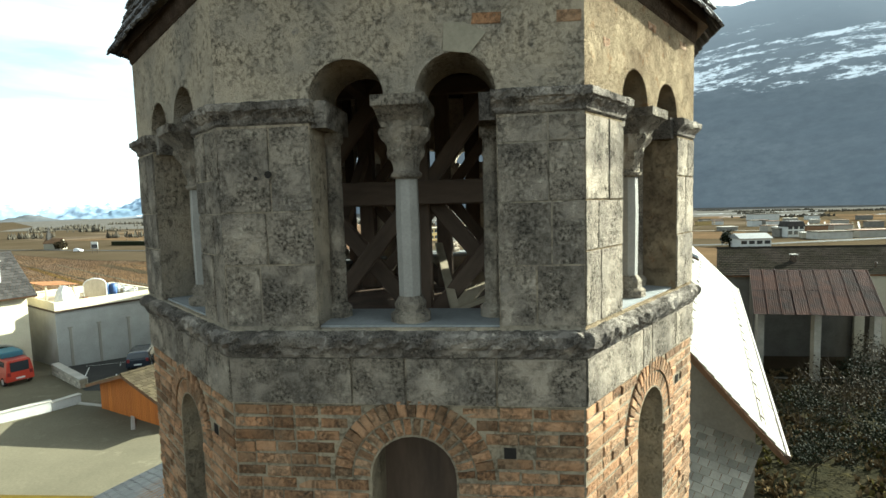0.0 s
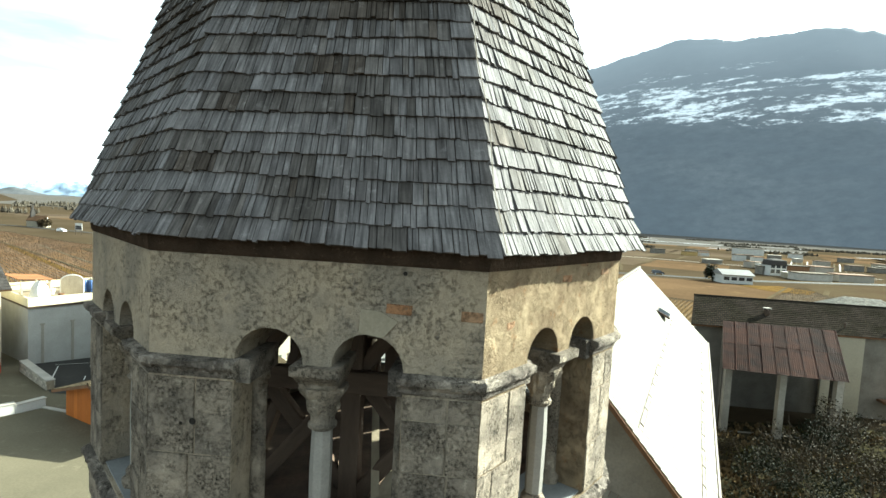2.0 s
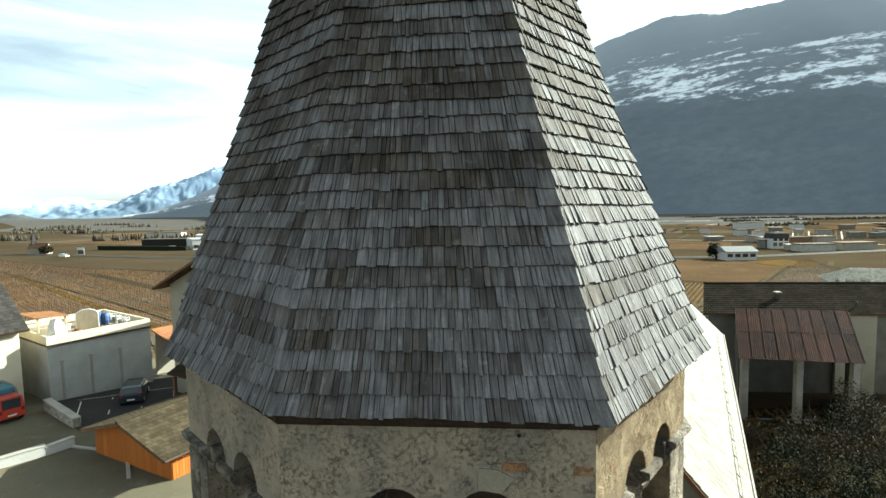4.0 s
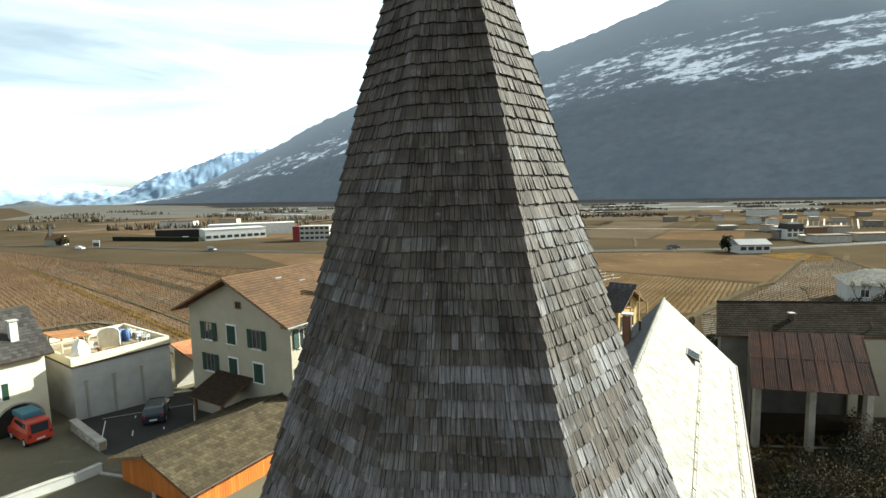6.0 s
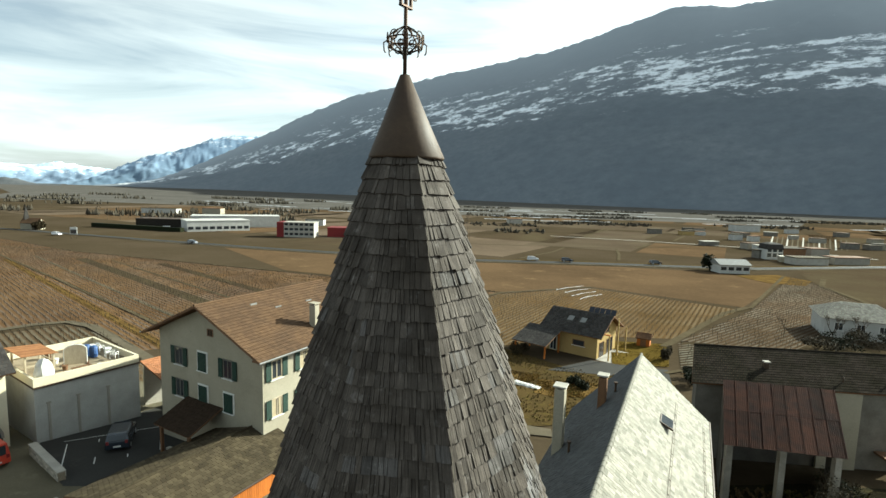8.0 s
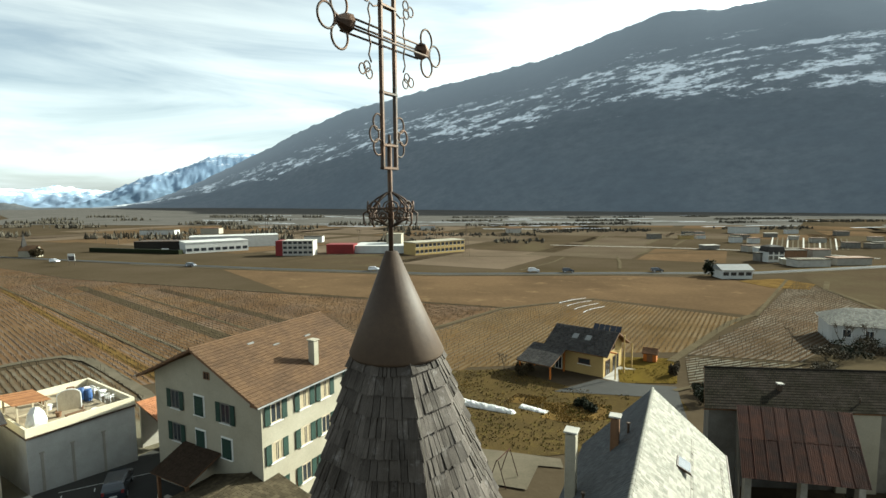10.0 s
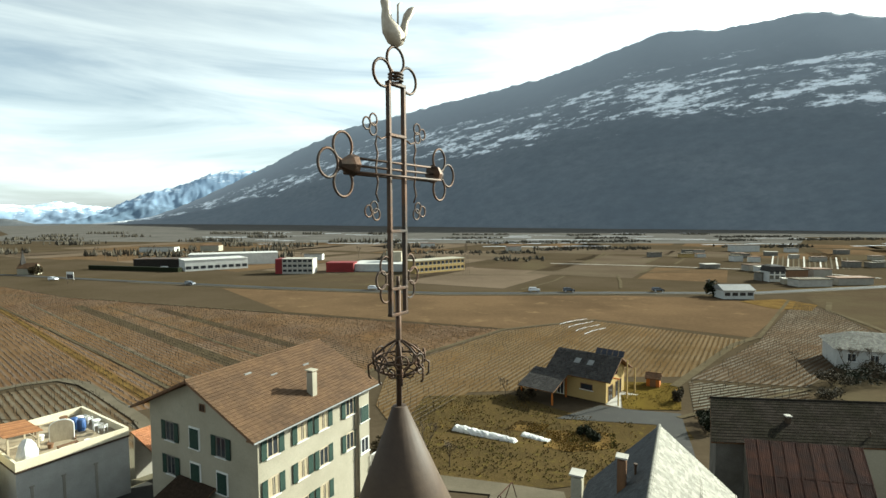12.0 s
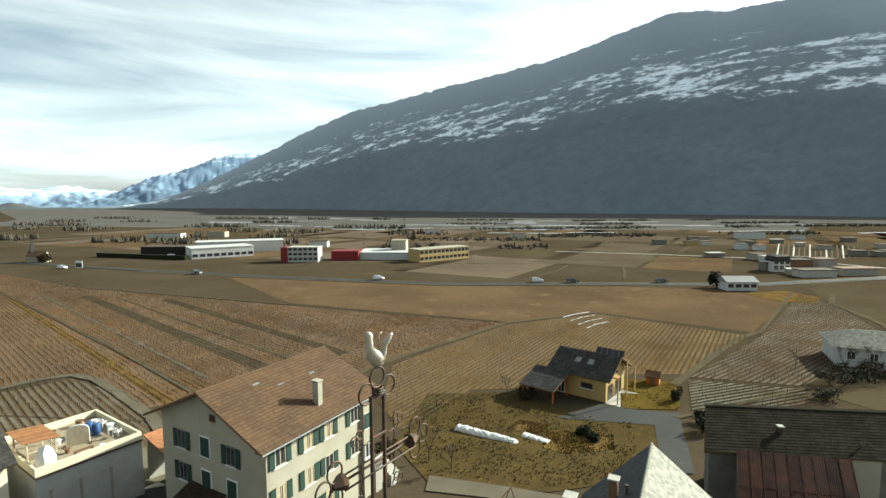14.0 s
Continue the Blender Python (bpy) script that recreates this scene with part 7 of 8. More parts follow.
def car(m, paint, label, L=3.9, W=1.7, H=1.6, van=False, group=""):
    c = thing("car", label, "car", m, group)
    bm = bmesh.new()
    if van:
        prof = [(-L / 2, 0.35), (-L / 2, 1.0), (-L / 2 + 0.08, H), (L / 2 - 1.1, H), (L / 2 - 0.55, 1.05), (L / 2 - 0.05, 0.9), (L / 2, 0.35)]
    else:
        prof = [(-L / 2, 0.35), (-L / 2, 0.95), (-L / 2 + 0.22, H - 0.05), (-L / 2 + 0.5, H), (L * 0.12, H), (L * 0.28, 0.98), (L / 2 - 0.08, 0.82), (L / 2, 0.35)]
    for s in (0,):
        l = [bm.verts.new((x, -W / 2 + (0.16 if z > 1.05 else 0.0), z)) for x, z in prof]
        r = [bm.verts.new((x, W / 2 - (0.16 if z > 1.05 else 0.0), z)) for x, z in prof]
        n = len(prof)
        bm.faces.new(l[::-1])
        bm.faces.new(r)
        for i in range(n):
            bm.faces.new((l[i], l[(i + 1) % n], r[(i + 1) % n], r[i]))
    bmesh.ops.recalc_face_normals(bm, faces=bm.faces[:])
    bmesh.ops.bevel(bm, geom=bm.edges[:], offset=0.05, segments=2, affect="EDGES")
    body = part("body", bm, paint, c, smooth=False)
    z0, z1 = 1.02, H - 0.12
    rear = -L / 2 + 0.02
    part("rear_window", box(rear - 0.0, rear + 0.05, -W / 2 + 0.28, W / 2 - 0.28, z0, z1), GLASS, body, m=Matrix.Translation((0.0, 0, 0)) @ Matrix.Translation((rear, 0, z0)) @ Matrix.Rotation(radians(0 if van else 20), 4, "Y") @ Matrix.Translation((-rear - 0.03, 0, -z0)))
    for s in (-1, 1):
        part("side_window", box(-L * 0.36, L * 0.14, s * (W / 2 - 0.11) - 0.02, s * (W / 2 - 0.11) + 0.02, z0 + 0.03, z1), GLASS, body)
        part("tail_light", box(-L / 2 - 0.02, -L / 2 + 0.03, s * (W / 2 - 0.18) - 0.09, s * (W / 2 - 0.18) + 0.09, 0.75, 1.0), RED_PAINT, body)
    part("windscreen", box(-0.02, 0.02, -W / 2 + 0.25, W / 2 - 0.25, 0, 0.6), GLASS, body, m=Matrix.Translation((L * 0.27, 0, 0.98)) @ Matrix.Rotation(radians(-40), 4, "Y"))
    part("plate", box(-L / 2 - 0.025, -L / 2 - 0.01, -0.25, 0.25, 0.5, 0.61), WHITE_PAINT, body)
    for x in (-L * 0.31, L * 0.32):
        for s in (-1, 1):
            wm = Matrix.Translation((x, s * (W / 2 - 0.1), 0.31)) @ Matrix.Rotation(math.pi / 2, 4, "X")
            tyre = part("wheel", lathe([(0.2, -0.1), (0.3, -0.1), (0.31, 0), (0.3, 0.1), (0.2, 0.1)], 18), TYRE, c, m=wm)
            part("rim", lathe([(0.05, -0.105), (0.2, -0.105), (0.2, 0.105), (0.05, 0.105)], 12), CAR_PALE, tyre)
    return c


def ground_m(x, y, deg, lift=0.04):
    return Matrix.Translation((x, y, ground_z(x, y) + lift)) @ Matrix.Rotation(radians(deg), 4, "Z")


car(ground_m(-27.3, 31.0, 118), CAR_DARK, "dark blue estate car parked in the yard", 3.7, 1.6, 1.45)
car(ground_m(-34.05, 26.55, 153.3), CAR_RED, "red and teal delivery van parked before the arch", 3.7, 1.6, 1.8, van=True)
car(ground_m(-26.0, 41.5, 60), CAR_PALE, "silver car under the tiled shelter")
van_cover = link("van_load", box(-1.1, 0.75, -0.62, 0.62, 0.0, 0.42, bevel=0.06), CLOTH_TEAL, m=ground_m(-34.4, 26.73, 153.3, 1.835))
tagged(van_cover, "teal tarpaulin load on the van roof", "tarpaulin")
for i, (x, y, dg, paint) in enumerate(((-190, 207.5, -10, CAR_PALE), (-118, 193, -12, CAR_DARK), (-40, 180.6, -4, CAR_PALE), (30, 177.6, 0, CAR_DARK), (61, 179.5, 8, CAR_DARK), (18, 178, 0, CAR_PALE))):
    car(ground_m(x, y, dg, 0.2), paint, "small car driving on the valley road", 4.1, 1.75, 1.5, group="cars on the valley road")

# ---- white fleece over garden rows ----
def fleece(a, b, w, h, seed):
    r = random.Random(seed)
    a, b = Vector(a), Vector(b)
    m = frame2(a, b - a, ground_z(a.x, a.y) + 0.05)
    L, n, k = (b - a).length, 26, 8
    bm = bmesh.new()
    rows = []
    for i in range(n + 1):
        hh = h * (0.86 + 0.14 * abs(math.cos(i * math.pi / 4.3))) * (0.4 if i in (0, n) else 1)
        rows.append([bm.verts.new((L * i / n + r.uniform(-0.05, 0.05), w / 2 * math.cos(math.pi * j / k) + r.uniform(-0.06, 0.06), max(0, hh * math.sin(math.pi * j / k) + r.uniform(-0.03, 0.05)))) for j in range(k + 1)])
    for A_, B_ in zip(rows, rows[1:]):
        for j in range(k):
            bm.faces.new((A_[j], B_[j], B_[j + 1], A_[j + 1]))
    return tagged(link("crop_cover", bm, TARP, m=m), "crumpled white fleece tunnel over a garden row", "crop cover", "garden fleece covers")




def tufts(name, outline, n, size, mats, label, seed):
    """Ragged tufts of weeds and straw strewn over a plot: one mesh of many bent blades."""
    r = random.Random(seed)
    x0, x1, y0, y1 = min(p[0] for p in outline), max(p[0] for p in outline), min(p[1] for p in outline), max(p[1] for p in outline)
    verts, faces, index = [], [], []
    while n > 0:
        x, y = r.uniform(x0, x1), r.uniform(y0, y1)
        inside = False
        for (ax, ay), (bx, by) in zip(outline, outline[1:] + outline[:1]):
            if (ay > y) != (by > y) and x < (bx - ax) * (y - ay) / (by - ay) + ax:
                inside = not inside
        if not inside or noise.noise(Vector((x * 0.35, y * 0.35, seed))) < r.uniform(-0.5, 0.3):
            continue
        n -= 1
        z = ground_z(x, y) + 0.05
        which = int(len(mats) * min(0.999, max(0.0, 0.5 + 0.9 * noise.noise(Vector((x * 0.3, y * 0.3, seed + 4))) + r.uniform(-0.25, 0.25))))
        for i in range(4):
            a = r.uniform(0, math.tau)
            h, w, lean = size * r.uniform(0.5, 1.3), size * r.uniform(0.25, 0.5), size * r.uniform(0.2, 0.9)
            ca, sa, k = math.cos(a), math.sin(a), len(verts)
            verts += [(x - sa * w, y + ca * w, z), (x + sa * w, y - ca * w, z), (x + ca * lean + sa * w * 0.6, y + sa * lean - ca * w * 0.6, z + h), (x + ca * lean - sa * w * 0.5, y + sa * lean + ca * w * 0.5, z + h * 0.85)]
            faces.append((k, k + 1, k + 2, k + 3))
            index.append(which)
    me = bpy.data.meshes.new(name)
    me.from_pydata(verts, [], faces)
    for m in mats:
        me.materials.append(m)
    me.polygons.foreach_set("material_index", index)
    return tagged(new(name, me), label, "weeds", kind="stuff")


STRAW = material("golden_straw", (0.19, 0.125, 0.04), (0.13, 0.082, 0.028), rough=0.95, scale=2, fine=10, bump=0)
MOSS = material("dull_green_weeds", (0.085, 0.075, 0.024), (0.060, 0.051, 0.018), rough=0.95, scale=2, fine=10, bump=0)
WITHERED = material("withered_stalks", (0.128, 0.090, 0.045), (0.083, 0.060, 0.033), rough=0.95, scale=2, fine=10, bump=0)
tufts("straw_mulch", [(6.5, 50.0), (7.5, 55.2), (15.0, 54.6), (14.2, 50.2), (9.0, 48.6)], 900, 0.16, [STRAW, STRAW, MOSS], "loose golden straw and weeds on a garden bed", 3)
tufts("straw_mulch", [(2.8, 55.0), (4.5, 57.8), (8.0, 56.6), (6.8, 54.2)], 420, 0.15, [STRAW, STRAW, WITHERED], "loose golden straw on a small garden bed", 5)
tufts("garden_weeds", [(-8, 66), (4, 67.5), (12, 60), (18, 58), (16, 48), (14, 43), (6, 41), (-5, 42.5), (-9, 50)], 2800, 0.13, [WITHERED, MOSS, WITHERED, STRAW], "scrubby withered weeds and moss in the garden", 7)
tufts("lawn_tufts", [(18.0, 62.5), (20.6, 74.5), (29.4, 74.0), (25.4, 62.8)], 900, 0.1, [MOSS, STRAW], "tufts of yellow-green grass on the lawn", 9)
tufts("yard_weeds", [(9, 11), (28, 11), (28, 31), (16, 30)], 2600, 0.2, [MOSS, WITHERED, WITHERED], "dark tangled weeds beside the church", 11)
# paved corner with a swing frame in the garden
patch("garden_paving", [(1.0, 40.0), (5.2, 38.7), (3.6, 33.5), (0.2, 34.5)], 0.115, PATH, "pale concrete paving in the garden", "paving")
swing = thing("swing_frame", "rusty red tubular garden swing frame", "swing", ground_m(1.9, 35.0, 62, 0.12))
for sx in (-1.1, 1.1):
    for sy in (-0.75, 0.75):
        bm = bmesh.new()
        add_tube(bm, [(sx, sy, 0), (sx * 0.98, sy * 0.1, 2.05)], 0.035, 8)
        part("leg", bm, RUST, swing)
bm = bmesh.new()
add_tube(bm, [(-1.15, 0, 2.08), (1.15, 0, 2.08)], 0.04, 8)
part("top_bar", bm, RUST, swing)
fleece((-3.2, 54.8), (3.8, 51.2), 1.25, 0.62, 1)
fleece((4.6, 53.6), (7.4, 51.6), 1.1, 0.35, 2)

# ---- far buildings on the valley floor ----
def flat_block(name, o, d, L, W, h, mat, label, roof_mat=None, rows=0, cols=0, category="building", win_h=1.1, base=0.0, roof_name="roof"):
    z = ground_z(*o) + base
    b = thing(name, label, category, frame2(o, d, z))
    part("wall", box(0, L, 0, W, -0.5, h), mat, b)
    part(roof_name, box(-0.25, L + 0.25, -0.25, W + 0.25, h, h + 0.3), roof_mat or CONCRETE, b)
    for i in range(rows):
        for j in range(cols):
            x = (j + 0.5) * L / cols
            win = part("window", box(x - L / cols * 0.36, x + L / cols * 0.36, -0.06, -0.003, 1.0 + i * (h / rows), 1.0 + i * (h / rows) + win_h), GLASS, b)
            part("window_frame", box(x - L / cols * 0.39, x + L / cols * 0.39, -0.04, -0.002, 0.88 + i * (h / rows), 0.99 + i * (h / rows)), WHITE_PAINT, win)
    return b


rb = flat_block("red_office", (-99, 241), (1.0, 0.08), 15, 9, 7.2, CONCRETE, "small grey and dark red office block", rows=3, cols=6, win_h=1.2)
part("red_end", box(-3.5, -0.003, -0.05, 9.05, -0.4, 7.4), RED_PAINT, rb, "dark red clad end block")
flat_block("red_hall", (-80, 251), (1.0, 0.05), 14, 10, 4.5, RED_PAINT, "low dark red hall", RED_PAINT)
flat_block("white_hall", (-68, 255), (1.0, 0.0), 34, 22, 3.6, WALL_WHITE, "long low white storage hall", WALL_WHITE)
flat_block("silo_block", (-52, 268), (1.0, 0.0), 8, 8, 9.0, WALL_CREAM, "tall plain beige silo block", WALL_CREAM)
flat_block("ochre_office", (-33, 243), (0.72, 0.69), 32, 10, 6.0, WALL_OCHRE, "long ochre two-storey building with window bands", WALL_CREAM, 2, 12, win_h=1.5)
flat_block("long_hall", (-156, 252), (0.76, 0.65), 32, 18, 5.5, WALL_WHITE, "long pale industrial hall", WALL_WHITE, 1, 9, win_h=1.6)
flat_block("rear_hall", (-172, 282), (0.9, 0.44), 50, 16, 6.5, WALL_WHITE, "long pale industrial hall", WALL_WHITE)
flat_block("dark_depot", (-196, 268), (1.0, 0.1), 26, 12, 5.0, BLACK, "dark depot building behind a hedge", CAP_METAL)
sr = flat_block("white_showroom", (75.9, 163.5), (1.0, 0.05), 9.4, 7, 2.5, WALL_WHITE, "low white gabled building by the road", WALL_GREY, 1, 4, win_h=1.1, roof_name="eave_slab")
bm = bmesh.new()
vs = [[bm.verts.new(p) for p in ((x, -0.5, 2.82), (x, 7.5, 2.82), (x, 3.5, 4.3))] for x in (-0.4, 9.8)]
bm.faces.new(vs[0][::-1])
bm.faces.new(vs[1])
for i in range(3):
    bm.faces.new((vs[0][i], vs[0][(i + 1) % 3], vs[1][(i + 1) % 3], vs[1][i]))
part("roof", bm, ZINC, sr)
db = flat_block("dark_roofed_house", (116.6, 214.5), (0.99, 0.05), 6.6, 6, 4.2, WALL_WHITE, "white house with a tall dark mansard roof", BLACK, 2, 3, win_h=1.6)
part("mansard", lathe([(4.7, 4.4), (4.2, 6.3), (2.2, 6.8)], 4, m=Matrix.Translation((3.3, 3.0, 0)), turn=math.pi / 4), TILE_BLACK, db)
for i, (x, y, L, W, h, mat) in enumerate(((118, 197, 13, 6, 2.6, CONCRETE), (136, 203, 14, 6, 2.6, WALL_GREY), (128, 222, 9, 7, 4.0, BROWN_WOOD), (141, 226, 8, 7, 4.0, WALL_GREY), (153, 322, 6, 5, 3.4, WALL_WHITE), (162, 318, 5, 5, 3.0, WALL_WHITE), (134, 354, 9, 5, 2.6, WALL_OCHRE), (146, 358, 6, 5, 2.4, WALL_WHITE),
                                            (-120, 330, 12, 8, 4, WALL_WHITE), (-60, 480, 14, 8, 4, WALL_WHITE), (-300, 420, 30, 10, 4, WALL_WHITE), (-250, 430, 16, 10, 5, WALL_CREAM), (200, 420, 20, 10, 5, WALL_WHITE), (20, 430, 12, 8, 4, CONCRETE))):
    flat_block("far_building", (x, y), (1.0, 0.12), L, W, h, mat, "small plain building far across the plain", (TILE_GREY, BROWN_WOOD)[i % 2])
rf = random.Random(12)
for i in range(34):
    x, y = rf.uniform(112, 300), rf.uniform(205, 420)
    flat_block("far_building", (x, y), (1.0, rf.uniform(-0.3, 0.3)), rf.uniform(4, 9), rf.uniform(4, 6), rf.uniform(1.8, 3.2), rf.choice((WALL_WHITE, WALL_CREAM, WALL_GREY, WALL_BARN, WALL_BARN)), "small plain building far across the plain", rf.choice((TILE_GREY, TILE_GREY, ROOF_TILE, CONCRETE)))
tagged(link("depot_hedge", box(0, 62, 0, 2.5, 0, 2.2), LEAF, m=frame2((-218, 262), (0.97, -0.22), -7.2)), "long dark clipped hedge round the depot", "hedge")
for i in range(9):
    x = -205 + i * 5.2
    ob = link("stored_goods", box(0, random.Random(i).uniform(1.5, 3.5), 0, 2, 0, random.Random(i + 40).uniform(1, 2.2)), (WHITE_PAINT, CONCRETE, PALE_WOOD)[i % 3], m=Matrix.Translation((x, 262 - i * 0.6, -7.3)))
    tagged(ob, "pale stacked goods in the depot yard", "stacked goods", "goods in the depot yard")
chapel = thing("chapel", "tiny roadside chapel with a pointed dark spire", "chapel", frame2((-231, 234), (1.0, 0.2), -7.0))
gable_walls(chapel, 0, 8, -2.8, 2.8, 0, 3.5, 5.6, WALL_CREAM)
for q in (((-0.3, -3.1, 3.3), (8.3, -3.1, 3.3), (8.3, 0, 5.8), (-0.3, 0, 5.8)), ((8.3, 3.1, 3.3), (-0.3, 3.1, 3.3), (-0.3, 0, 5.8), (8.3, 0, 5.8))):
    slope_slab(chapel, *q, 0.2, ROOF_TILE, "roof")
part("spire", lathe([(1.3, 3.0), (1.3, 6.5), (0.05, 12.0)], 4, m=Matrix.Translation((1.2, 0, 0))), TILE_BLACK, chapel)
sign = thing("road_sign", "blue and white motorway sign panel on posts", "sign", ground_m(-172, 196, 0, 0.0))
part("panel", box(-1.6, 1.6, -0.05, 0.05, 2.0, 5.0), WHITE_PAINT, sign)
part("blue_field", box(-1.4, 1.4, -0.075, -0.052, 2.2, 4.0), CAR_DARK, sign)
for s in (-1, 1):
    part("post", box(s * 1.2 - 0.08, s * 1.2 + 0.08, -0.04, 0.04, 0, 2.0), CAP_METAL, sign)
plots = thing("nursery_plots", "pale striped nursery beds on the plain", "nursery", Matrix.Translation((150, 275, -7.5)))
for i in range(15):
    bm = bmesh.new()
    u, w = i / 14, 0.45
    a, b = Vector((37 * u, -2 * u, 0)), Vector((52 + 38 * u, 95 - 16 * u, -0.6))
    vs = [[bm.verts.new((p.x + dx, p.y, p.z + dz)) for p, dx in ((a, -w), (a, w), (b, w), (b, -w))] for dz in (0.0, 0.3)]
    bm.faces.new(vs[1])
    for k in range(4):
        bm.faces.new((vs[0][k], vs[0][(k + 1) % 4], vs[1][(k + 1) % 4], vs[1][k]))
    part("bed", bm, (CONCRETE, PATH)[i % 3 != 0], plots)


def pylon(x, y, h):
    p = thing("pylon", "thin lattice power pylon on the plain", "pylon", ground_m(x, y, 30, 0.0), "power pylons")
    for sx in (-1, 1):
        for sy in (-1, 1):
            bm = bmesh.new()
            add_tube(bm, [(sx * 1.2, sy * 1.2, 0), (sx * 0.25, sy * 0.25, h)], 0.05, 4)
            part("leg", bm, CAP_METAL, p)
    for z in (h * 0.66, h * 0.8, h * 0.93):
        bm = bmesh.new()
        add_tube(bm, [(-2.6, 0, z), (2.6, 0, z)], 0.05, 4)
        part("arm", bm, CAP_METAL, p)


for x, y, h in ((-150, 340, 20), (-70, 420, 22), (-8, 238, 15)):
    pylon(x, y, h)


# ---- trees, bushes ----
def bare_tree(m, h, seed, label, spread=0.5, group="", twigs=5):
    r = random.Random(seed)
    t = thing("tree", label, "tree", m, group)
    bm = bmesh.new()
    tips = []

    def grow(p, d, L, rad, lev):
        q = p + d * L
        mid = p + d * L * 0.5 + Vector((r.uniform(-1, 1), r.uniform(-1, 1), 0)) * L * 0.06
        add_tube(bm, [p, mid, q], rad, 5, r1=rad * 0.6)
        if lev == 0:
            tips.append((q, d, L))
            return
        for _ in range(r.choice((2, 3, 3))):
            nd = (d + Vector((r.uniform(-1, 1), r.uniform(-1, 1), r.uniform(-0.2, 0.7))) * spread).normalized()
            grow(q, nd, L * r.uniform(0.6, 0.8), rad * 0.6, lev - 1)
    grow(Vector((0, 0, -0.1)), Vector((0, 0, 1)), h * 0.3, h * 0.02, 3)
    part("trunk", bm, TWIG, t)
    bm = bmesh.new()
    for q, d, L in tips:
        for _ in range(twigs):
            nd = (d + Vector((r.uniform(-1, 1), r.uniform(-1, 1), r.uniform(-0.4, 0.8)))).normalized()
            add_tube(bm, [q - d * L * r.uniform(0, 0.6), q + nd * L * r.uniform(0.5, 1.0)], h * 0.0016 + 0.004, 3)
    tagged(part("crown", bm, TWIG, t), kind="stuff")
    return t


def bush(m, rx, rz, n, seed, label, mat=None, group="", size=0.07):
    """A shrub: thin stems under many small leaf faces of uneven outline."""
    r = random.Random(seed)
    b = thing("bush", label, "bush", m, group)
    bm = bmesh.new()
    for _ in range(14):
        a = r.uniform(0, math.tau)
        add_tube(bm, [(0.1 * math.cos(a), 0.1 * math.sin(a), -0.05), (rx * 0.5 * math.cos(a), rx * 0.5 * math.sin(a), rz * 0.6), (rx * 0.8 * math.cos(a), rx * 0.8 * math.sin(a), rz * r.uniform(0.8, 1.1))], 0.02, 4, r1=0.006)
    tagged(part("stem_tangle", bm, TWIG, b), kind="stuff")
    verts, faces = [], []
    lumps = [(Vector((r.uniform(-1, 1) * rx * 0.6, r.uniform(-1, 1) * rx * 0.6, rz * r.uniform(0.3, 0.85))), r.uniform(0.25, 0.5)) for _ in range(9)]
    for _ in range(n):
        c, s = r.choice(lumps)
        v = Vector((r.gauss(0, 1), r.gauss(0, 1), r.gauss(0, 1))).normalized() * s * (0.5 + 0.5 * r.random())
        p = c + Vector((v.x * rx, v.y * rx, v.z * rz))
        u = Vector((r.uniform(-1, 1), r.uniform(-1, 1), r.uniform(-1, 1))).normalized() * size * r.uniform(0.6, 1.4)
        w = u.orthogonal().normalized() * u.length * 0.5
        k = len(verts)
        verts += [p - u, p + w, p + u, p - w]
        faces.append((k, k + 1, k + 2, k + 3))
    data = bpy.data.meshes.new("foliage")
    data.from_pydata(verts, [], faces)
    data.materials.append(mat or LEAF)
    ob = new("foliage", data)
    ob.parent = b
    tagged(ob, kind="stuff")
    return b


# DRY and LEAF are darkened to stand for the shade over the church shrubs.
DRY = material("dry_brown_leaf", (0.042, 0.032, 0.016), (0.026, 0.02, 0.012), rough=0.85, scale=2, fine=10, bump=0, per_piece=0.4)
bspec = [(15.2, 20.5, 2.2, 2.4, LEAF), (17.8, 22.0, 2.4, 2.8, DRY), (20.4, 24.2, 2.2, 3.2, LEAF), (22.6, 25.6, 1.8, 3.0, DRY), (13.4, 16.5, 1.8, 1.8, LEAF), (17.2, 18.2, 2.0, 2.2, LEAF), (24.0, 28.0, 1.6, 3.2, LEAF), (20.2, 20.2, 2.2, 2.4, DRY), (14.6, 24.5, 1.6, 1.4, DRY)]
for i, (x, y, rx, rz, mt) in enumerate(bspec):
    bush(ground_m(x, y, 0), rx, rz * (0.75 if mt == LEAF else 0.95), 2200, 100 + i, ("evergreen shrub beside the church, darkened for shade" if mt == LEAF else "half-bare brown shrub beside the church"), mt, "shrubs beside the church", 0.06)
for i, (x, y, rx, rz, mt) in enumerate(((11.6, 54.0, 1.0, 1.0, LEAF), (12.4, 52.6, 0.9, 0.8, LEAF), (5.8, 65.8, 1.8, 1.2, DRY), (26.2, 66.0, 0.9, 1.5, DRY), (27.2, 58.5, 1.6, 1.4, LEAF), (25.5, 56.0, 1.4, 1.6, LEAF), (55.0, 76.0, 3.2, 2.2, LEAF), (59.0, 77.0, 3.0, 2.6, DRY), (51.0, 74.0, 2.6, 2.0, DRY), (62, 78.5, 3.0, 2.4, LEAF), (-10.5, 46.5, 1.8, 1.2, DRY), (-13.8, 35.0, 1.5, 1.0, DRY), (30.0, 55.0, 2.0, 1.8, DRY), (33.5, 57.0, 2.2, 1.6, LEAF), (46.5, 68, 2.0, 1.6, DRY))):
    bush(ground_m(x, y, 0), rx, rz, 900, 200 + i, "low winter garden shrub", mt, "garden shrubs", 0.16)
bare_tree(ground_m(-5.4, 45.6, 0), 4.5, 3, "small bare fruit tree in the garden", 0.6)
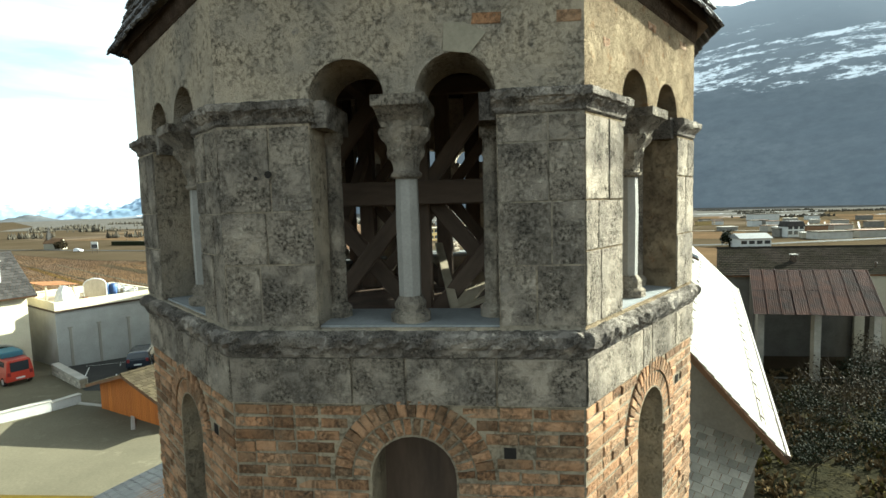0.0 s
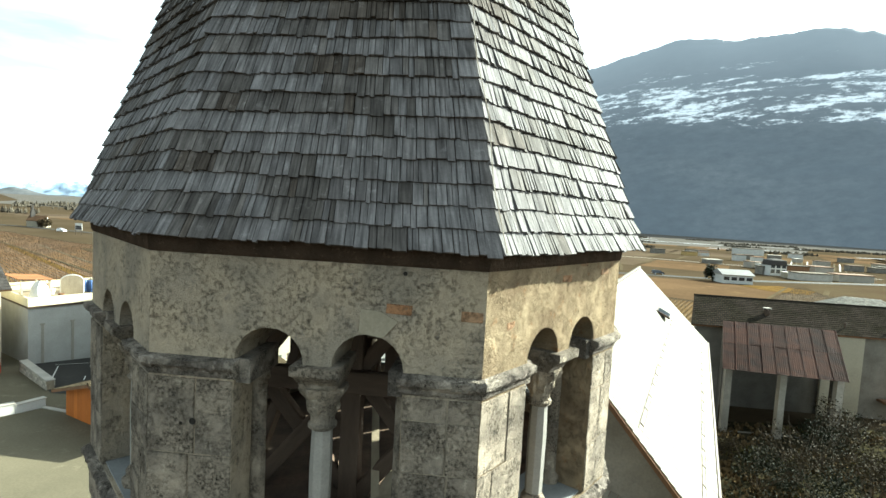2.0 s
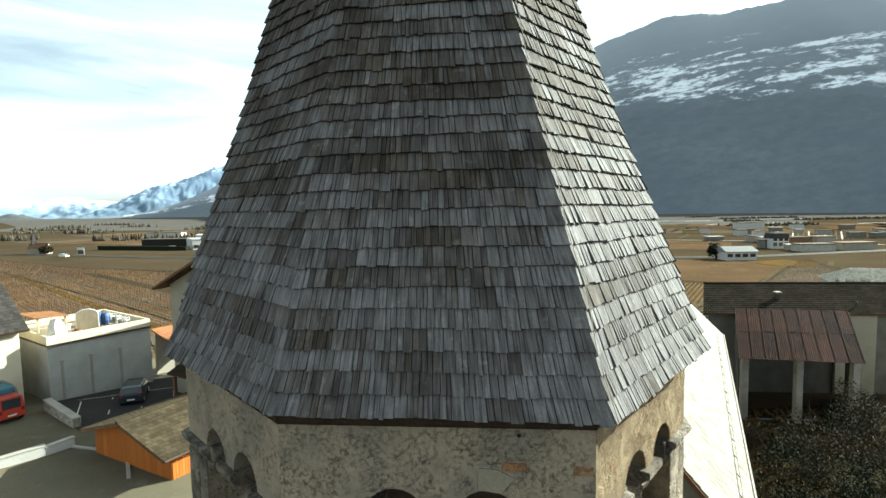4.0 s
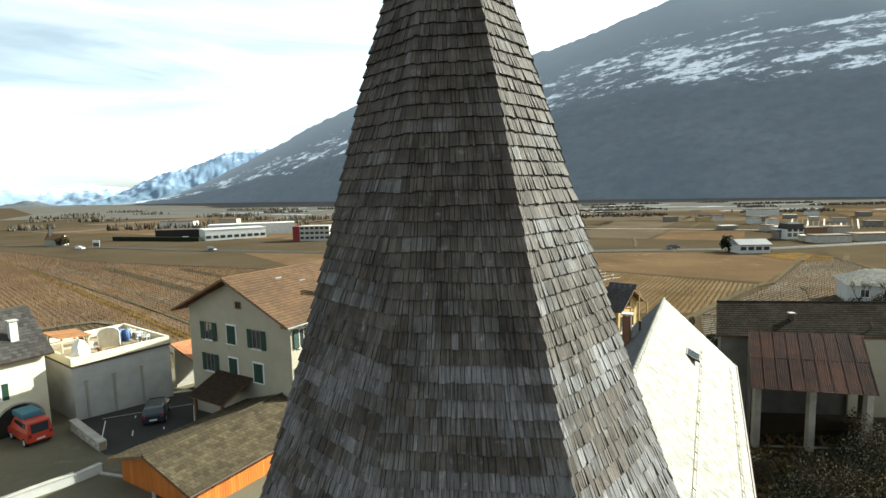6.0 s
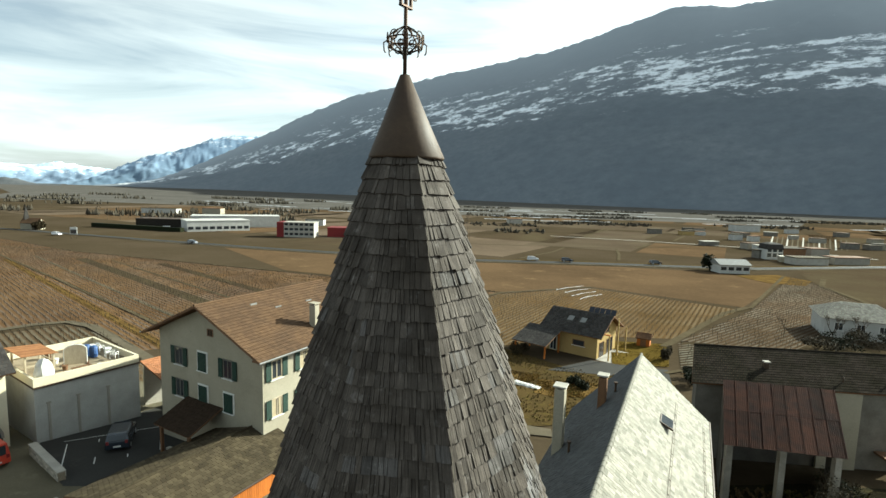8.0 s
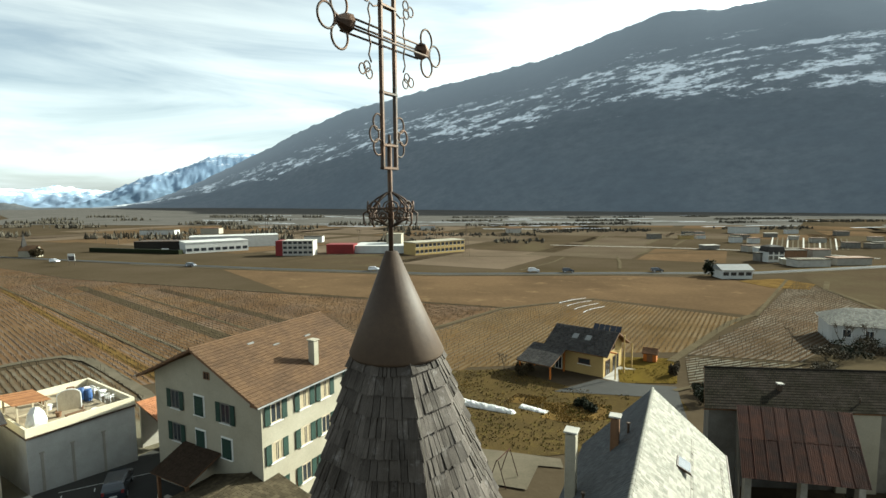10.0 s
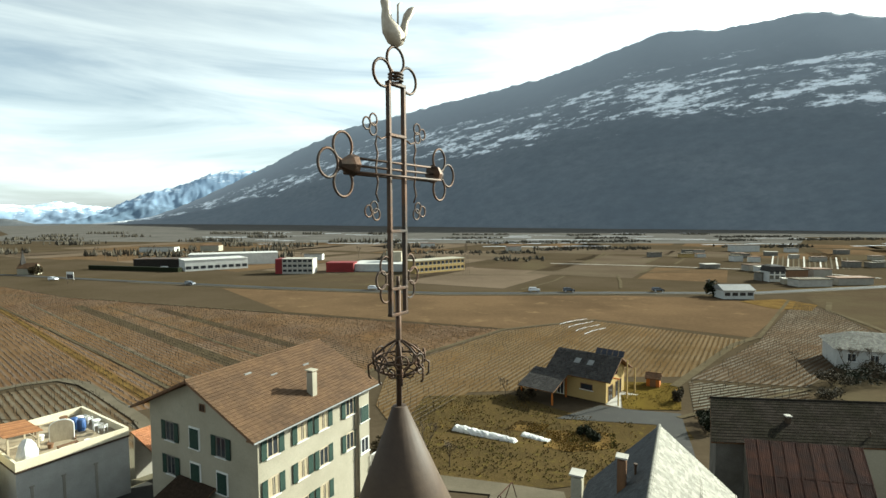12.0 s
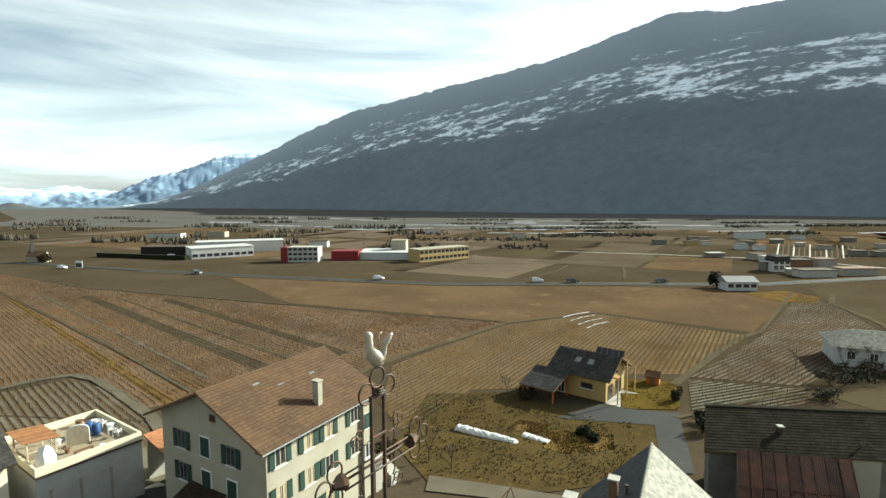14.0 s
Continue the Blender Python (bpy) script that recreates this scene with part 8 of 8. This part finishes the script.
bare_tree(ground_m(-3.0, 44.0, 0), 3.6, 4, "small bare fruit tree in the garden", 0.6)
bare_tree(ground_m(3.2, 66.8, 0), 3.2, 5, "bare shrub-like tree by the carport", 0.7)
bare_tree(ground_m(56.0, 79.0, 0), 6.0, 6, "bare tree in front of the villa", 0.6)
bare_tree(ground_m(61.0, 80.0, 0), 5.4, 7, "bare tree in front of the villa", 0.6)
bare_tree(ground_m(50.5, 82.0, 0), 4.5, 8, "bare tree in front of the villa", 0.6)
rt = random.Random(77)
for i in range(26):
    a = rt.uniform(0, 1)
    x, y = -300 + 330 * a + rt.uniform(-20, 20), 320 + rt.uniform(-10, 60) + 30 * a
    bare_tree(ground_m(x, y, rt.uniform(0, 360)), rt.uniform(6, 11), 300 + i, "bare roadside tree far across the plain", 0.45, "trees across the plain", 4)
bush(ground_m(75.5, 171, 0), 2.6, 4.4, 900, 400, "round dark evergreen tree by the road", LEAF, "", 0.4)
bush(ground_m(-222, 233, 0), 3.4, 4.0, 700, 401, "leafless shrub beside the chapel", DRY, "", 0.5)


def far_woods():
    r = random.Random(5)
    verts, faces = [], []
    for _ in range(9000):
        x = r.uniform(-900, 460)
        belt = r.choice((330, 400, 470, 560, 680, 820)) if x < 40 else r.choice((440, 560, 650, 760))
        y = belt + 0.16 * abs(x) + r.gauss(0, 9)
        if noise.noise(Vector((x / 60, belt / 40, 3.3))) < 0.08 or abs(x) > 0.92 * y + 60:
            continue
        h = r.uniform(1.5, 4.5) * (1.4 if x < -60 else 0.7)
        z = ground_z(x, y)
        w = r.uniform(0.8, 2.0)
        k = len(verts)
        a0 = r.uniform(0, 6)
        verts += [(x + w * math.cos(a0 + a), y + w * math.sin(a0 + a), z + h * 0.2) for a in (0, 2.1, 4.2)] + [(x + r.uniform(-0.5, 0.5), y, z + h), (x, y, z - 0.2)]
        faces += [(k, k + 1, k + 3), (k + 1, k + 2, k + 3), (k + 2, k, k + 3), (k + 1, k, k + 4), (k + 2, k + 1, k + 4), (k, k + 2, k + 4)]
    data = bpy.data.meshes.new("far_woods")
    data.from_pydata(verts, [], faces)
    data.materials.append(HEDGE)
    tagged(new("far_woods", data), "bare brown hedgerows and groves across the plain", "woods", kind="stuff")


far_woods()

# ---- stones and bricks of the tower ----
def brick_mesh(L, h, d, r):
    bm = bmesh.new()
    c = 0.007
    j = lambda: r.uniform(-0.004, 0.004)
    back = [bm.verts.new(p) for p in ((-L / 2, 0.02, -h / 2), (L / 2, 0.02, -h / 2), (L / 2, 0.02, h / 2), (-L / 2, 0.02, h / 2))]
    mid = [bm.verts.new((x, -d + c + j(), z)) for x, z in ((-L / 2, -h / 2), (L / 2, -h / 2), (L / 2, h / 2), (-L / 2, h / 2))]
    top = [bm.verts.new((x + j(), -d + j(), z + j())) for x, z in ((-L / 2 + c, -h / 2 + c), (L / 2 - c, -h / 2 + c), (L / 2 - c, h / 2 - c), (-L / 2 + c, h / 2 - c))]
    for i in range(4):
        k = (i + 1) % 4
        bm.faces.new((back[i], back[k], mid[k], mid[i]))
        bm.faces.new((mid[i], mid[k], top[k], top[i]))
    bm.faces.new(top)
    data = bpy.data.meshes.new("brick")
    bm.normal_update()
    bm.to_mesh(data)
    bm.free()
    data.materials.append(BRICK)
    return data


rb_ = random.Random(23)
lengths = (0.10, 0.13, 0.16, 0.19, 0.22, 0.25)
brick_data = {L: [brick_mesh(L, 0.062, 0.004 + 0.004 * v, rb_) for v in range(3)] for L in lengths}
arch_data = [brick_mesh(0.105, 0.055, 0.016, rb_), brick_mesh(0.10, 0.05, -0.03, rb_)]
walls = {}
for ob in tower.children:
    if ob.name.startswith("brick_wall"):
        walls[round(ob.matrix_basis.translation.x, 3), round(ob.matrix_basis.translation.y, 3)] = ob


def lay_bricks(k, z_low, singles):
    ft, h = face_frame(k)
    wall = walls[round(ft.translation.x, 3), round(ft.translation.y, 3)]
    rest = bmesh.new()
    made = 0
    z, row = Z_BRICK - 0.04, 0
    while z > z_low:
        # stretches of the course that run clear of the window and its arch
        half = 0.0
        if BZ < z < BZ + BR + 0.245:
            half = math.sqrt(max(0.0, (BR + 0.245) ** 2 - (z - BZ) ** 2))
        elif BS < z <= BZ:
            half = BR + 0.012
        spans = [(-h, BC - half), (BC + half, h)] if half > 0.03 else [(-h, h)]
        for u0, u1 in spans:
            lens = []
            left = u1 - u0 - 0.004
            while left > 0.05:
                L = rb_.choice(lengths[1:] if row % 2 else lengths)
                if left - L < 0.09:
                    L = left
                lens.append(L - 0.009)
                left -= L
            u = u0 + 0.002
            for L in lens:
                c = u + L / 2
                u += L + 0.009
                if abs(c - 0.62) < 0.09 and abs(z - 8.25) < 0.03:
                    continue
                std = min(lengths, key=lambda q: abs(q - L))
                m = Matrix.Translation((c, rb_.uniform(-0.002, 0.002), z + rb_.uniform(-0.004, 0.004))) @ Matrix.Rotation(rb_.uniform(-0.007, 0.007), 4, "Y") @ Matrix.Diagonal((L / std, 1, 1, 1))
                data = rb_.choice(brick_data[std])
                if made < singles:
                    ob = new("brick", data)
                    ob.parent = wall
                    ob.matrix_basis = m
                    made += 1
                else:
                    tmp = bmesh.new()
                    tmp.from_mesh(data)
                    tmp.transform(m)
                    me = bpy.data.meshes.new("tmp")
                    tmp.to_mesh(me)
                    tmp.free()
                    rest.from_mesh(me)
                    bpy.data.meshes.remove(me)
        z -= 0.0765
        row += 1
    for ringno, (r0, w, nb) in enumerate(((BR + 0.175, 0.0, 23), (BR + 0.06, 0.0, 18))):
        for i in range(nb):
            a = math.pi * (i + 0.5) / nb
            m = Matrix.Translation((BC + r0 * math.cos(a), 0.012 * ringno, BZ + r0 * math.sin(a))) @ Matrix.Rotation(-a, 4, "Y")
            ob = new("brick", arch_data[0])
            ob.parent = wall
            ob.matrix_basis = m @ Matrix.Diagonal((1.0, 1.0, (0.94, 0.86)[ringno], 1))
    part("window_boarding", box(BC - BR - 0.02, BC + BR + 0.02, 0.36, 0.4, BS - 0.1, BZ + BR + 0.05), DARK_WOOD, wall, "dark boarding set back in the arch")
    # A thin black patch stands for the dark inside of the hole.
    part("putlog_hole", box(0.585, 0.655, -0.004, 0.01, 8.22, 8.285), BLACK, wall)
    if rest.verts:
        ob = part("bricks", rest, BRICK, wall)
        tagged(ob, kind="stuff")
    else:
        rest.free()


for k, low_, n in ((0, 6.8, 110), (1, 6.4, 100), (7, 6.4, 100)):
    lay_bricks(k, low_, n)

for k in (0, 1, 7):
    ft, h = face_frame(k)
    t0, t1 = turn_at(k), turn_at(k + 1)
    for u0, u1 in ((-h, L0), (R1, h)):
        for a, b, z0, z1, s0, s1 in pier_blocks(u0, u1, h, t0, t1):
            part("stone", rough_block(a, b, z0, z1, rng.uniform(0.004, 0.013), rng, s0, s1), STONE, tower, m=ft)
    cuts = [-h, -h + (0.75 + 0.1 * k % 0.3), 0.02, 0.55, h]
    for a, b in zip(cuts, cuts[1:]):
        part("stone", rough_block(a + 0.003, b - 0.003, Z_BRICK + 0.005, Z_SILL - 0.172, 0.016, rng, math.tan(t0) if a <= -h + 0.01 else 0, math.tan(t1) if b >= h - 0.01 else 0), STONE, tower, m=ft)
# brick patches showing in the plaster
for k, u, z, L in ((0, 0.53, 10.70, 0.16), (0, 0.70, 10.695, 0.13), (0, 0.97, 10.685, 0.13), (1, -0.7, 10.86, 0.16), (1, -0.5, 10.87, 0.1), (1, -0.15, 10.85, 0.13), (1, 0.02, 10.86, 0.16), (1, -0.72, 10.6, 0.1), (1, 0.55, 10.88, 0.13), (1, 0.7, 10.88, 0.16), (1, -0.1, 10.98, 0.1), (1, 0.3, 10.97, 0.13)):
    ft, h = face_frame(k)
    ob = new("brick", rb_.choice(brick_data[L]))
    ob.parent = tower
    ob.matrix_basis = ft @ Matrix.Translation((u, 0.006, z)) @ Matrix.Rotation(rb_.uniform(-0.06, 0.06), 4, "Y")
# keystone-like repair stones over the lights, and small black discs for shaded pits
REPAIR = material("pale_repair_mortar", (0.259, 0.230, 0.173), (0.209, 0.184, 0.137), rough=0.95, scale=3, fine=40, bump=0.5, depth=0.01)
ft, h = face_frame(0)
bm = bmesh.new()
pts = [(0.29, 10.54), (0.44, 10.52), (0.53, 10.625), (0.42, 10.68), (0.30, 10.69)]
f = [bm.verts.new((u, -0.006, z)) for u, z in pts]
b = [bm.verts.new((u, 0.01, z)) for u, z in pts]
bm.faces.new(f)
for i in range(5):
    bm.faces.new((f[i], b[i], b[(i + 1) % 5], f[(i + 1) % 5]))
part("repair_stone", bm, REPAIR, tower, "smooth pale repair stone", m=ft)
for u, z, s in ((-0.745, 9.90, 0.022), (0.56, 10.92, 0.014), (-0.82, 9.88, 0.012)):
    part("pit", lathe([(s * 0.6, 0.001), (s, 0.0015), (s, 0.003)], 8), BLACK, tower, m=ft @ Matrix.Translation((u, -0.0135, z)) @ Matrix.Rotation(math.pi / 2, 4, "X"))
